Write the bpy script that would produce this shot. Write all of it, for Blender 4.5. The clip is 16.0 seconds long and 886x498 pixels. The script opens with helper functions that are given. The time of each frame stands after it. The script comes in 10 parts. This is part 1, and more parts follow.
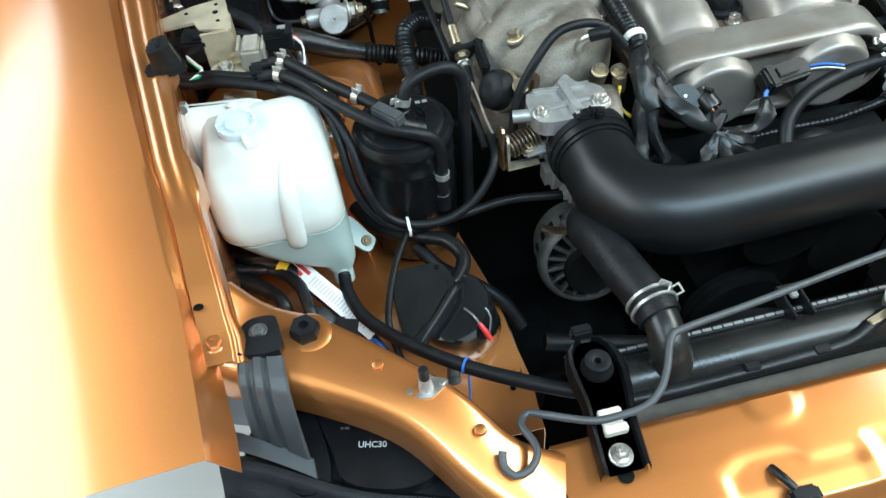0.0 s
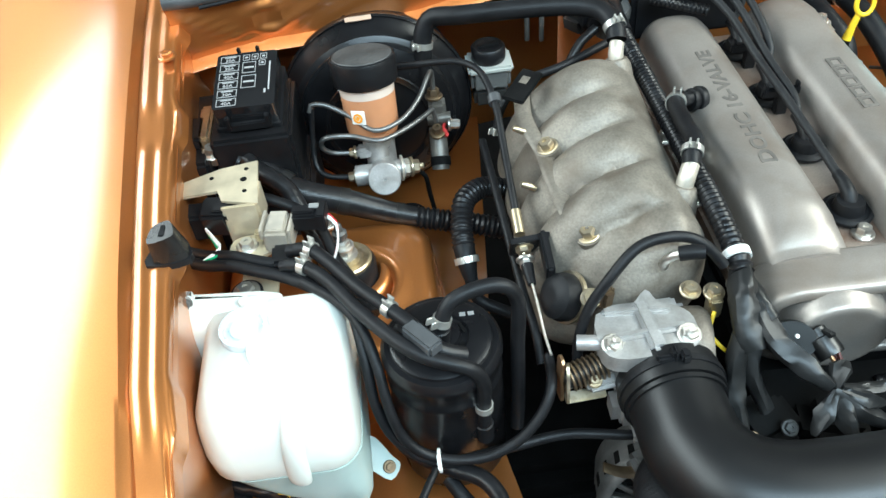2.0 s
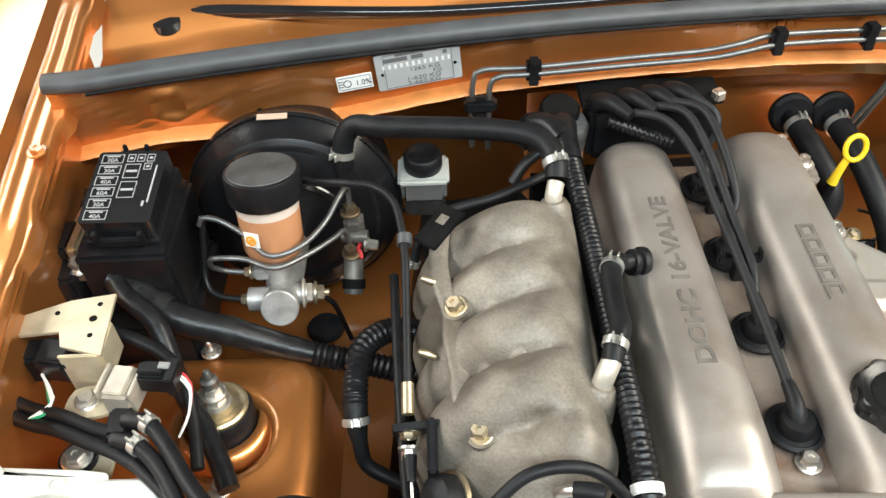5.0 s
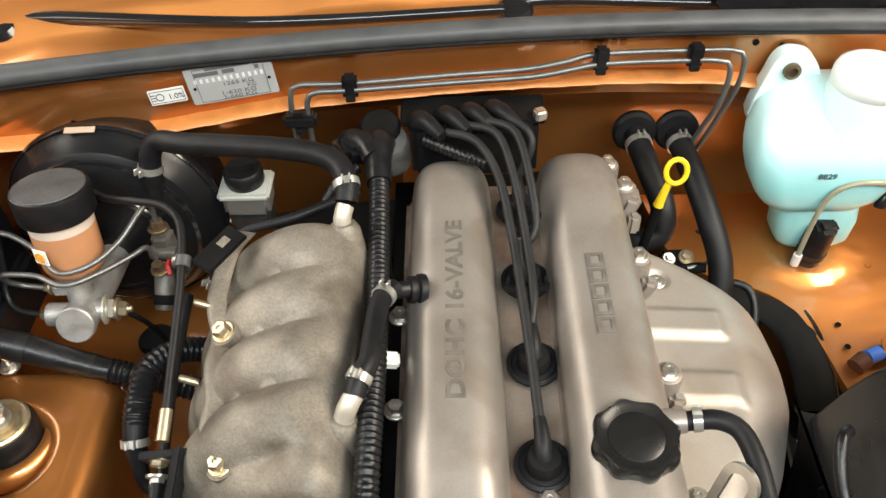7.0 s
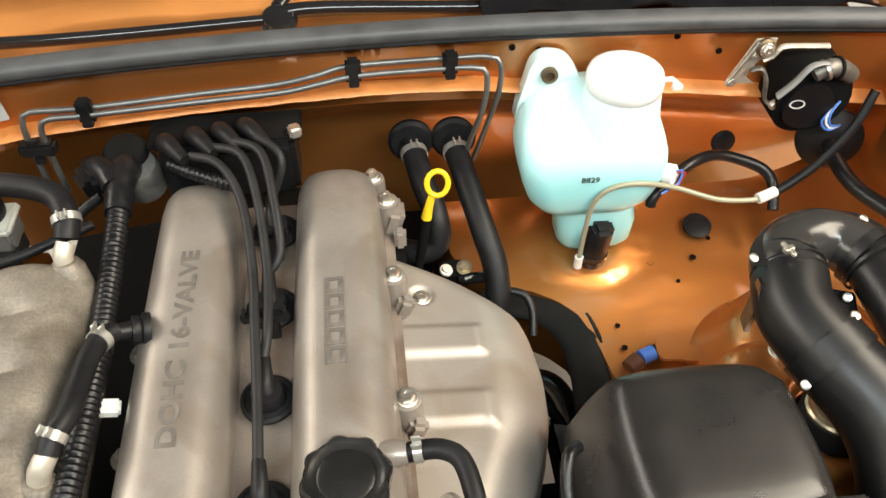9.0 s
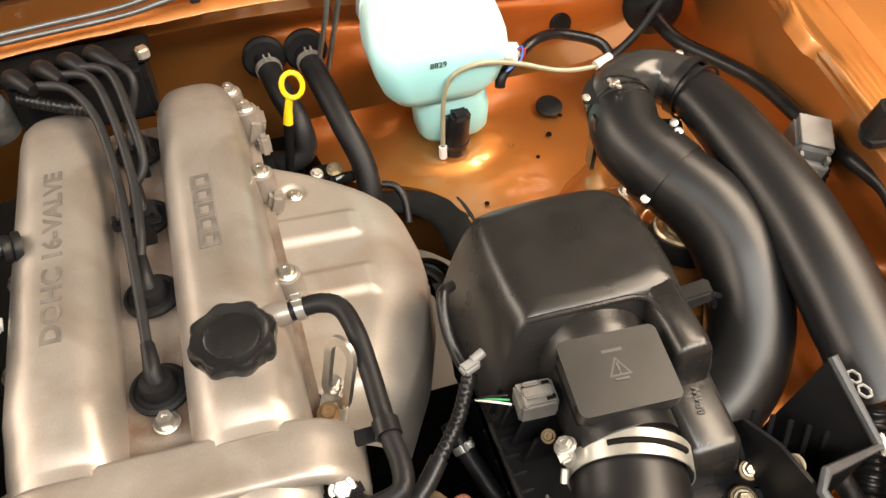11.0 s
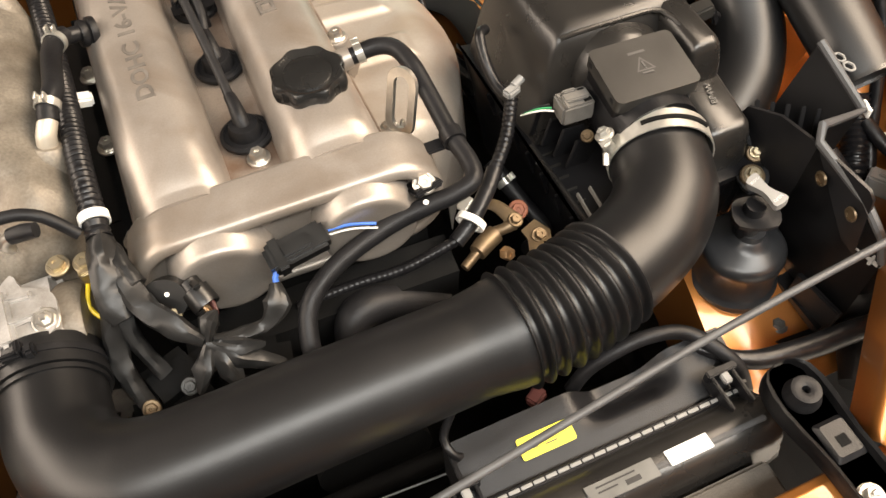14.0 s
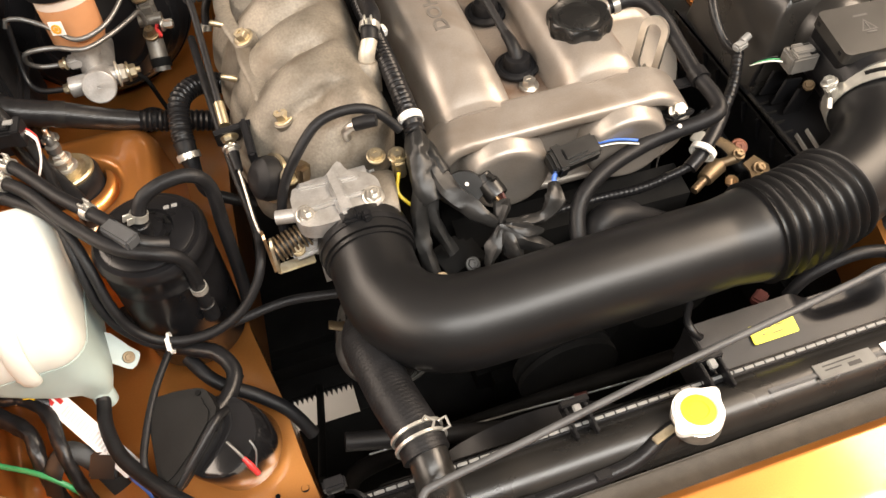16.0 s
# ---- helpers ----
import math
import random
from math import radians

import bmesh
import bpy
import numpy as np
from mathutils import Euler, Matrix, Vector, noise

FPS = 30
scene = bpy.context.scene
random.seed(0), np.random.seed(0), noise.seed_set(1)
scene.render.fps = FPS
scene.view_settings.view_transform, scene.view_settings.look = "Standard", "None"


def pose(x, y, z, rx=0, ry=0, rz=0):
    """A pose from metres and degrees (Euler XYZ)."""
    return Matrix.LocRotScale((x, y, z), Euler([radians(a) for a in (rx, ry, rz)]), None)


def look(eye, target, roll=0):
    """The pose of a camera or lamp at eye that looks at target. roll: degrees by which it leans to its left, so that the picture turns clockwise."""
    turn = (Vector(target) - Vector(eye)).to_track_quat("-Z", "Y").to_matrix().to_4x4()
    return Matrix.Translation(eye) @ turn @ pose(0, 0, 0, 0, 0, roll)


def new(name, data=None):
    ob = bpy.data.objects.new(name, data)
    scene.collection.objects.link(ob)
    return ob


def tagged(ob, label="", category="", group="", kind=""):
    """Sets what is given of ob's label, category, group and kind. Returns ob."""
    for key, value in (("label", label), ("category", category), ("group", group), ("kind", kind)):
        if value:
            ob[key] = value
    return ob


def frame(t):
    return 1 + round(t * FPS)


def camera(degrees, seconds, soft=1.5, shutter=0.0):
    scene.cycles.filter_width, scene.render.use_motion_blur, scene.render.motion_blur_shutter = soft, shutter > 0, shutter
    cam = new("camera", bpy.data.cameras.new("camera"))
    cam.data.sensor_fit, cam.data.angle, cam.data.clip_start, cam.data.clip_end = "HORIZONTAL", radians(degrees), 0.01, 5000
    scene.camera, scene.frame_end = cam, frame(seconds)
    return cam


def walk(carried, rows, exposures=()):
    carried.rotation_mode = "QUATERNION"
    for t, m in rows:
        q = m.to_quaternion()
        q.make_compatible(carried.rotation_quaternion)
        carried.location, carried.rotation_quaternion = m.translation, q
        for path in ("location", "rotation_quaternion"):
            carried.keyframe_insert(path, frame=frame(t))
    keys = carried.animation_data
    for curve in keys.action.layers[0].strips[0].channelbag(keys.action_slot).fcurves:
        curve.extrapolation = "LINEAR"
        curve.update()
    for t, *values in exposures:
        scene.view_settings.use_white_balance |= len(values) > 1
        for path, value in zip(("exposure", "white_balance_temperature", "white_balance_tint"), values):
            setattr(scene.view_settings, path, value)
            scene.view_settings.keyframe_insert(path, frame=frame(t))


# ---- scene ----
cam = camera(57.3, 16.0)
PATH = [
    (0, (-0.454, -0.331, 1.277), (-0.261, 0.961, -0.237), -6.2),
    (0.5, (-0.431, -0.297, 1.277), (-0.315, 1.051, -0.195), -6.8),
    (1, (-0.418, -0.241, 1.275), (-0.344, 1.134, -0.176), -7.2),
    (1.5, (-0.399, -0.185, 1.272), (-0.362, 1.212, -0.16), -7.8),
    (2, (-0.386, -0.132, 1.273), (-0.36, 1.288, -0.136), -6.8),
    (2.5, (-0.379, -0.09, 1.279), (-0.364, 1.351, -0.108), -6.0),
    (3, (-0.38, -0.053, 1.289), (-0.355, 1.402, -0.083), -4.8),
    (3.5, (-0.365, -0.02, 1.289), (-0.334, 1.434, -0.084), -3.8),
    (6, (-0.188, 0.068, 1.295), (-0.206, 1.442, -0.158), -1.8),
    (6.5, (-0.139, 0.074, 1.295), (-0.16, 1.445, -0.161), -1.9),
    (7, (-0.071, 0.075, 1.306), (-0.103, 1.453, -0.143), -2.0),
    (7.5, (-0.01, 0.09, 1.302), (-0.022, 1.474, -0.142), -1.7),
    (8, (0.039, 0.11, 1.295), (0.067, 1.486, -0.156), -1.4),
    (8.5, (0.074, 0.114, 1.306), (0.163, 1.474, -0.158), -0.5),
    (11, (0.107, 0.003, 1.265), (0.473, 1.283, -0.228), -1.7),
    (11.5, (0.102, -0.03, 1.249), (0.505, 1.199, -0.277), -2.9),
    (12, (0.094, -0.049, 1.237), (0.52, 1.133, -0.318), -3.4),
    (12.5, (0.084, -0.067, 1.23), (0.508, 1.077, -0.354), -4.1),
    (13, (0.06, -0.08, 1.226), (0.473, 1.033, -0.384), -4.5),
    (13.5, (0.029, -0.104, 1.236), (0.418, 0.979, -0.399), -4.9),
    (14, (-0.022, -0.134, 1.249), (0.362, 0.948, -0.389), -4.9),
    (14.5, (-0.078, -0.173, 1.256), (0.261, 0.956, -0.36), -6.4),
    (15, (-0.132, -0.199, 1.273), (0.191, 0.946, -0.334), -6.0),
    (15.5, (-0.202, -0.211, 1.291), (0.127, 0.948, -0.306), -4.6),
    (16, (-0.253, -0.213, 1.302), (0.044, 0.942, -0.304), -4.8),
]
EXPOSURES = [(0.0, -0.33, 5450, -4), (1.5, -0.13, 5600, -3), (2.5, 0.24, 5550, -2), (3.5, 0.23, 5550, -1), (6.0, -0.10, 6900, 10), (8.5, -0.10, 6950, 9), (11.5, 0.10, 8000, 17), (12.5, 0.16, 7850, 16), (16.0, 0.15, 7900, 18)]
# light fields: x, y, length in x, length in y, watts, colour; cool window light in front, warm tubes at the sides
LAMPS = [(0.3, -1.40, 3.0, 0.6, 162, (0.82, 0.93, 1.0)), (2.4, -0.4, 1.9, 3.0, 300, (1.0, 0.92, 0.80)), (-3.55, 1.0, 2.4, 5.8, 385, (1.0, 0.96, 0.90))]
DOOR_WATTS = 42
walk(cam, [(t, look(eye, aim, roll)) for t, eye, aim, roll in PATH], EXPOSURES)

# ---- world and light: a bright hall with tube lights and a daylit door front ----
world = bpy.data.worlds.new("hall_air")
scene.world = world
world.use_nodes = True
world.node_tree.nodes["Background"].inputs[0].default_value = (0.9, 0.93, 1.0, 1)
world.node_tree.nodes["Background"].inputs[1].default_value = 0.015


def area_lamp(name, eye, aim, sx, sy, watts, colour):
    data = bpy.data.lights.new(name, "AREA")
    data.shape, data.size, data.size_y, data.energy, data.color = "RECTANGLE", sx, sy, watts, colour
    ob = new(name, data)
    ob.matrix_world = look(eye, aim)
    return ob


for lx, ly, sx, sy, lw, hue in LAMPS:
    area_lamp("ceiling_light_field", (lx, ly, 3.05), (lx, ly, 0), sx, sy, lw, hue)
area_lamp("daylight_door", (-4.9, 3.2, 1.55), (0, 3.2, 1.55), 7.0, 2.9, DOOR_WATTS, (0.92, 0.96, 1.0))

# ---- helpers of this scene ----
BASE = {}


def thing(name, at, label, category, group="", kind=""):
    ob = new(name)
    ob.empty_display_size = 0.02
    ob.location = at
    BASE[ob] = Vector(at)
    return tagged(ob, label, category, group, kind)


def part(name, bm, material, parent=None, label="", sharp=38, fix=True):
    """One bmesh in world places becomes one mesh object, under a thing or a part."""
    if fix:
        bmesh.ops.recalc_face_normals(bm, faces=bm.faces)
    co = [v.co for v in bm.verts]
    lo = Vector([min(c[k] for c in co) for k in range(3)])
    hi = Vector([max(c[k] for c in co) for k in range(3)])
    at = Vector(((lo.x + hi.x) / 2, (lo.y + hi.y) / 2, lo.z))
    for v in bm.verts:
        v.co -= at
    me = bpy.data.meshes.new(name)
    bm.to_mesh(me)
    bm.free()
    me.materials.append(material)
    me.shade_smooth()
    me.set_sharp_from_angle(angle=radians(sharp))
    ob = new(name, me)
    BASE[ob] = at
    if parent is not None:
        ob.parent = parent
        ob.location = at - BASE[parent]
    else:
        ob.location = at
    return tagged(ob, label)


def solo(name, bm, material, label, category, group="", kind="", sharp=38, fix=True):
    return tagged(part(name, bm, material, None, "", sharp, fix), label, category, group, kind)


def join(*bms):
    out = bms[0]
    for b in bms[1:]:
        me = bpy.data.meshes.new("tmp")
        b.to_mesh(me)
        b.free()
        out.from_mesh(me)
        bpy.data.meshes.remove(me)
    return out


def moved(bm, m):
    bmesh.ops.transform(bm, matrix=m, verts=bm.verts)
    return bm


def bevel(bm, width, seg=2, angle=25):
    es = [e for e in bm.edges if len(e.link_faces) == 2 and e.calc_face_angle(0) > radians(angle)]
    if es and width > 0:
        bmesh.ops.bevel(bm, geom=es, offset=width, segments=seg, affect="EDGES", clamp_overlap=True)
    return bm


def rbox(lo, hi, bev=0.003, seg=2, m=None):
    bm = bmesh.new()
    bmesh.ops.create_cube(bm, size=1)
    lo, hi = Vector(lo), Vector(hi)
    for v in bm.verts:
        v.co = Vector([(lo[k] + hi[k]) / 2 + v.co[k] * (hi[k] - lo[k]) for k in range(3)])
    bevel(bm, bev, seg)
    return moved(bm, m) if m else bm


def cbox(c, size, bev=0.003, rot=(0, 0, 0), seg=2):
    h = Vector(size) / 2
    return rbox(-h, h, bev, seg, pose(*c, *rot))


def prism(outline, z0, z1, bev=0.002, m=None, seg=2, taper=0.0):
    """A plate of that outline in its own plane, from z0 to z1, laid by m."""
    bm = bmesh.new()
    cx = sum(p[0] for p in outline) / len(outline)
    cy = sum(p[1] for p in outline) / len(outline)
    a = [bm.verts.new((x, y, z0)) for x, y in outline]
    b = [bm.verts.new((x + (cx - x) * taper, y + (cy - y) * taper, z1)) for x, y in outline]
    bm.faces.new(a[::-1])
    bm.faces.new(b)
    n = len(a)
    for i in range(n):
        bm.faces.new((a[i], a[(i + 1) % n], b[(i + 1) % n], b[i]))
    bevel(bm, bev, seg)
    return moved(bm, m) if m else bm


def rounded(x0, y0, x1, y1, r, k=5):
    """A rectangle's outline with round corners."""
    out = []
    for cx, cy, a0 in ((x1 - r, y1 - r, 0), (x0 + r, y1 - r, 90), (x0 + r, y0 + r, 180), (x1 - r, y0 + r, 270)):
        for i in range(k + 1):
            a = radians(a0 + 90 * i / k)
            out.append((cx + r * math.cos(a), cy + r * math.sin(a)))
    return out


def soften(points, k=4, closed=True):
    """A polygon with its corners smoothed (Catmull-Rom)."""
    n, out = len(points), []
    rng = range(n) if closed else range(n - 1)
    for i in rng:
        p = [Vector(points[(i + j) % n] if closed else points[min(max(i + j, 0), n - 1)]) for j in (-1, 0, 1, 2)]
        for s in range(k):
            t = s / k
            out.append(0.5 * (2 * p[1] + (p[2] - p[0]) * t + (2 * p[0] - 5 * p[1] + 4 * p[2] - p[3]) * t * t
                              + (3 * p[1] - p[0] - 3 * p[2] + p[3]) * t ** 3))
    if not closed:
        out.append(Vector(points[-1]))
    return out


def loft(loops, cap0=True, cap1=True, closed=True):
    bm = bmesh.new()
    rows = [[bm.verts.new(p) for p in lp] for lp in loops]
    n = len(rows[0])
    for a, b in zip(rows, rows[1:]):
        for i in range(n if closed else n - 1):
            j = (i + 1) % n
            bm.faces.new((a[i], a[j], b[j], b[i]))
    if cap0:
        bm.faces.new(rows[0][::-1])
    if cap1:
        bm.faces.new(rows[-1])
    return bm


def tube(points, r, seg=12, step=0.006, wave=0.0, period=0.005, flat=1.0, caps=True, smooth=True, crest=1.0):
    """A hose or bar along the points; r one radius or one for each point. wave, period: rings of a corrugated hose."""
    pts = [Vector(p) for p in points]
    rad = list(r) if isinstance(r, (list, tuple)) else [r] * len(pts)
    fine, fr = [], []
    n = len(pts)
    for i in range(n - 1):
        p = [pts[max(i - 1, 0)], pts[i], pts[i + 1], pts[min(i + 2, n - 1)]]
        length = (p[2] - p[1]).length
        k = max(1, int(length / step + 0.5)) if (smooth or wave) else 1
        for s in range(k):
            t = s / k
            if smooth:
                q = 0.5 * (2 * p[1] + (p[2] - p[0]) * t + (2 * p[0] - 5 * p[1] + 4 * p[2] - p[3]) * t * t
                           + (3 * p[1] - p[0] - 3 * p[2] + p[3]) * t ** 3)
            else:
                q = p[1].lerp(p[2], t)
            fine.append(q)
            fr.append(rad[i] + (rad[i + 1] - rad[i]) * t)
    fine.append(pts[-1])
    fr.append(rad[-1])
    loops, run, up = [], 0.0, None
    for i, q in enumerate(fine):
        d = (fine[min(i + 1, len(fine) - 1)] - fine[max(i - 1, 0)]).normalized()
        if up is None:
            up = d.orthogonal().normalized()
            if abs(d.z) < 0.9:
                up = (Vector((0, 0, 1)) - d * d.z).normalized()
        up = (up - d * up.dot(d)).normalized()
        side = d.cross(up)
        if i:
            run += (q - fine[i - 1]).length
        rr = fr[i] * (1 - wave + 2 * wave * (0.5 + 0.5 * math.cos(2 * math.pi * run / period)) ** crest) if wave else fr[i]
        loops.append([q + (side * math.cos(a) + up * math.sin(a) * flat) * rr
                      for a in (2 * math.pi * j / seg for j in range(seg))])
    return loft(loops, caps, caps)


def crumpled(points, r, seed, seg=16, deep=0.30, step=0.004):
    """A bundle wrapped in loose, creased tape: sharp lengthwise folds that twist and wander along the points."""
    base = tube(points, r, seg, step)
    base.verts.ensure_lookup_table()
    for i in range(len(base.verts) // seg):
        ring_ = [base.verts[i * seg + j] for j in range(seg)]
        mid = sum((v.co for v in ring_), Vector()) / seg
        for j, v in enumerate(ring_):
            a = j / seg + 0.018 * i + seed * 0.137 + 0.07 * noise.noise(Vector((i * 0.22, seed, 0.5)))
            fold = abs((3 * a) % 1.0 - 0.5) * 2
            k = 1 + deep * (fold - 0.5) + 0.22 * noise.noise(Vector((i * 0.33, j * 0.9, seed * 3.1)))
            v.co = mid + (v.co - mid) * k
    return base


def lathe(profile, m=None, seg=24, caps=True):
    loops = [[(rr * math.cos(2 * math.pi * j / seg), rr * math.sin(2 * math.pi * j / seg), z) for j in range(seg)]
             for rr, z in profile]
    bm = loft(loops, caps, caps)
    return moved(bm, m) if m else bm


def along(at, way):
    """A pose at a place with its z along a way."""
    return Matrix.Translation(at) @ Vector(way).to_track_quat("Z", "Y").to_matrix().to_4x4()


def ring(at, way, r, width, thick=0.0012, gap=0.0):
    """A flat band round a hose."""
    h = width / 2
    return lathe([(r, -h), (r + thick, -h), (r + thick, h), (r, h), (r, -h)], along(at, way), 32, False)


def hexbolt(at, way, r, h=0.0, washer=True, stud=0.0):
    h = h or r * 0.9
    bm = lathe([(r * 0.99, 0), (r * 1.0, h * 0.8), (r * 0.85, h), (r * 0.35, h), (r * 0.3, h * 0.85)], None, 6)
    if washer:
        bm = join(bm, lathe([(r * 1.45, -0.0008), (r * 1.45, 0.0012), (r * 1.3, 0.002), (r * 0.8, 0.002)], None, 18))
    if stud:
        bm = join(bm, lathe([(r * 0.45, h * 0.8), (r * 0.45, h + stud), (r * 0.3, h + stud + 0.001)], None, 10))
    return moved(bm, along(at, way))


def bolt(at, way=(0, 0, 1), r=0.006, material=None, parent=None, name="bolt", h=0.0, stud=0.0, label=""):
    return part(name, hexbolt(at, way, r, h, True, stud), material or ZINC, parent, label, 30)


def spring_clamp(at, way, r, parent, material=None, label=""):
    """A hose's spring clamp: band, and two ears that cross."""
    bm = ring(at, way, r, 0.0068, 0.0012)
    m = along(at, way)
    for s in (-1, 1):
        bm = join(bm, rbox((s * 0.0032 - 0.0009, r, -0.0034), (s * 0.0032 + 0.0009, r + 0.0065, 0.0034), 0.0004, 1, m))
    return part("hose_clamp", bm, material or CLAMP, parent, label)


def hose(name, points, r, material, label, category="hose", clamps=(), parent=None, seg=12, wave=0.0, period=0.005, flat=1.0, step=0.006, smooth=True):
    """A hose as a thing of its own, with clamps at some of its control points."""
    bm = tube(points, r, seg, step, wave, period, flat, True, smooth)
    ob = part(name, bm, material, parent, "" if parent is None else label)
    if parent is None:
        tagged(ob, label, category)
    rr = r if not isinstance(r, (list, tuple)) else max(r)
    for i in clamps:
        p = [Vector(q) for q in points]
        a, b = p[max(i - 1, 0)], p[min(i + 1, len(p) - 1)]
        spring_clamp(p[i], b - a, rr + 0.0004, ob)
    return ob


def sheet(f, us, vs, thick=0.0012):
    """A pressed panel: f(u, v) gives a place; thick below it."""
    bm = bmesh.new()
    g = [[bm.verts.new(f(u, v)) for v in vs] for u in us]
    for i in range(len(us) - 1):
        for j in range(len(vs) - 1):
            bm.faces.new((g[i][j], g[i + 1][j], g[i + 1][j + 1], g[i][j + 1]))
    bmesh.ops.recalc_face_normals(bm, faces=bm.faces)
    if thick:
        bmesh.ops.solidify(bm, geom=bm.faces[:], thickness=thick)
    return bm


def steps(a, b, n):
    return [a + (b - a) * i / n for i in range(n + 1)]


def bump01(x, a, b, soft):
    """1 between a and b, with soft ends."""
    def s(t):
        t = min(max(t, 0), 1)
        return t * t * (3 - 2 * t)
    return s((x - a) / soft + 0.5) * s((b - x) / soft + 0.5)


def words(text, at, right, up, size, material, parent, name="lettering", depth=0.0006, label="", align="CENTER", stretch=1.0, bold=0.0, length=0.0):
    """Raised or printed words: baseline along right, letters' tops towards up."""
    cu = bpy.data.curves.new(name, "FONT")
    cu.body, cu.size, cu.extrude, cu.align_x, cu.align_y = text, size, depth, align, "CENTER"
    cu.resolution_u, cu.offset = 3, bold
    ob = bpy.data.objects.new(name, cu)
    scene.collection.objects.link(ob)
    dg = bpy.context.evaluated_depsgraph_get()
    me = bpy.data.meshes.new_from_object(ob.evaluated_get(dg))
    bpy.data.objects.remove(ob)
    bpy.data.curves.remove(cu)
    bm = bmesh.new()
    bm.from_mesh(me)
    bpy.data.meshes.remove(me)
    if length:
        stretch = length / (max(v.co.x for v in bm.verts) - min(v.co.x for v in bm.verts))
    r, u = Vector(right).normalized(), Vector(up).normalized()
    n = r.cross(u)
    m = Matrix((r * stretch, u, n)).transposed().to_4x4()
    m.translation = Vector(at)
    moved(bm, m)
    return part(name, bm, material, parent, label, 30, False)


def bars(rects, at, right, up, material, parent, name="print", lift=0.0004, label=""):
    """Printed bars or blocks on a flat face; rects in its own plane."""
    bm = bmesh.new()
    r, u = Vector(right).normalized(), Vector(up).normalized()
    n = r.cross(u)
    for x0, y0, x1, y1 in rects:
        lo = [Vector(at) + r * x + u * y for x, y in ((x0, y0), (x1, y0), (x1, y1), (x0, y1))]
        a = [bm.verts.new(p - n * lift) for p in lo]
        b = [bm.verts.new(p + n * lift) for p in lo]
        bm.faces.new(b)
        for i in range(4):
            bm.faces.new((a[i], a[(i + 1) % 4], b[(i + 1) % 4], b[i]))
    return part(name, bm, material, parent, label, 30)


def frame_rect(x0, y0, x1, y1, w):
    return [(x0, y0, x1, y0 + w), (x0, y1 - w, x1, y1), (x0, y0 + w, x0 + w, y1 - w), (x1 - w, y0 + w, x1, y1 - w)]


# ---- materials ----
def surface(name, colour, rough=0.5, metal=0.0, var=0.12, scale=25.0, bump=0.0, bscale=300.0, coat=0.0, rvar=0.12,
            sub=0.0, second=None, mix=0.5, spec=0.5, trans=0.0, grain=0.0, detail=4.0):
    """A surface with variation at two scales: broad stains, fine grain and relief."""
    m = bpy.data.materials.new(name)
    m.use_nodes = True
    nt = m.node_tree
    nodes, link = nt.nodes, nt.links.new
    bsdf = nodes["Principled BSDF"]
    tc = nodes.new("ShaderNodeTexCoord")
    big = nodes.new("ShaderNodeTexNoise")
    big.inputs["Scale"].default_value, big.inputs["Detail"].default_value = scale, detail
    fine = nodes.new("ShaderNodeTexNoise")
    fine.inputs["Scale"].default_value, fine.inputs["Detail"].default_value = bscale, 3.0
    link(tc.outputs["Object"], big.inputs["Vector"])
    link(tc.outputs["Object"], fine.inputs["Vector"])
    ramp = nodes.new("ShaderNodeValToRGB")
    c = Vector(colour)
    lo = c * (1 - var) if second is None else c.lerp(Vector(second), mix)
    hi = c * (1 + var) if second is None else c
    ramp.color_ramp.elements[0].position, ramp.color_ramp.elements[1].position = 0.32, 0.68
    ramp.color_ramp.elements[0].color = (*[min(x, 1) for x in lo], 1)
    ramp.color_ramp.elements[1].color = (*[min(x, 1) for x in hi], 1)
    link(big.outputs["Fac"], ramp.inputs["Fac"])
    colour_out = ramp.outputs["Color"]
    if grain:
        mul = nodes.new("ShaderNodeMix")
        mul.data_type, mul.blend_type = "RGBA", "OVERLAY"
        mul.inputs["Factor"].default_value = grain
        link(ramp.outputs["Color"], mul.inputs["A"])
        link(fine.outputs["Fac"], mul.inputs["B"])
        colour_out = mul.outputs["Result"]
    link(colour_out, bsdf.inputs["Base Color"])
    mr = nodes.new("ShaderNodeMapRange")
    mr.inputs["To Min"].default_value, mr.inputs["To Max"].default_value = max(rough - rvar, 0.02), min(rough + rvar, 1)
    link(big.outputs["Fac"], mr.inputs["Value"])
    link(mr.outputs["Result"], bsdf.inputs["Roughness"])
    bsdf.inputs["Metallic"].default_value = metal
    bsdf.inputs["Specular IOR Level"].default_value = spec
    if coat:
        bsdf.inputs["Coat Weight"].default_value, bsdf.inputs["Coat Roughness"].default_value = coat, 0.05
    if sub:
        bsdf.inputs["Subsurface Weight"].default_value = sub
        bsdf.inputs["Subsurface Radius"].default_value = (0.012, 0.012, 0.012)
        bsdf.inputs["Subsurface Scale"].default_value = 1.0
    if trans:
        bsdf.inputs["Transmission Weight"].default_value = trans
    if bump:
        b = nodes.new("ShaderNodeBump")
        b.inputs["Strength"].default_value, b.inputs["Distance"].default_value = bump, 0.001
        link(fine.outputs["Fac"], b.inputs["Height"])
        link(b.outputs["Normal"], bsdf.inputs["Normal"])
    return m


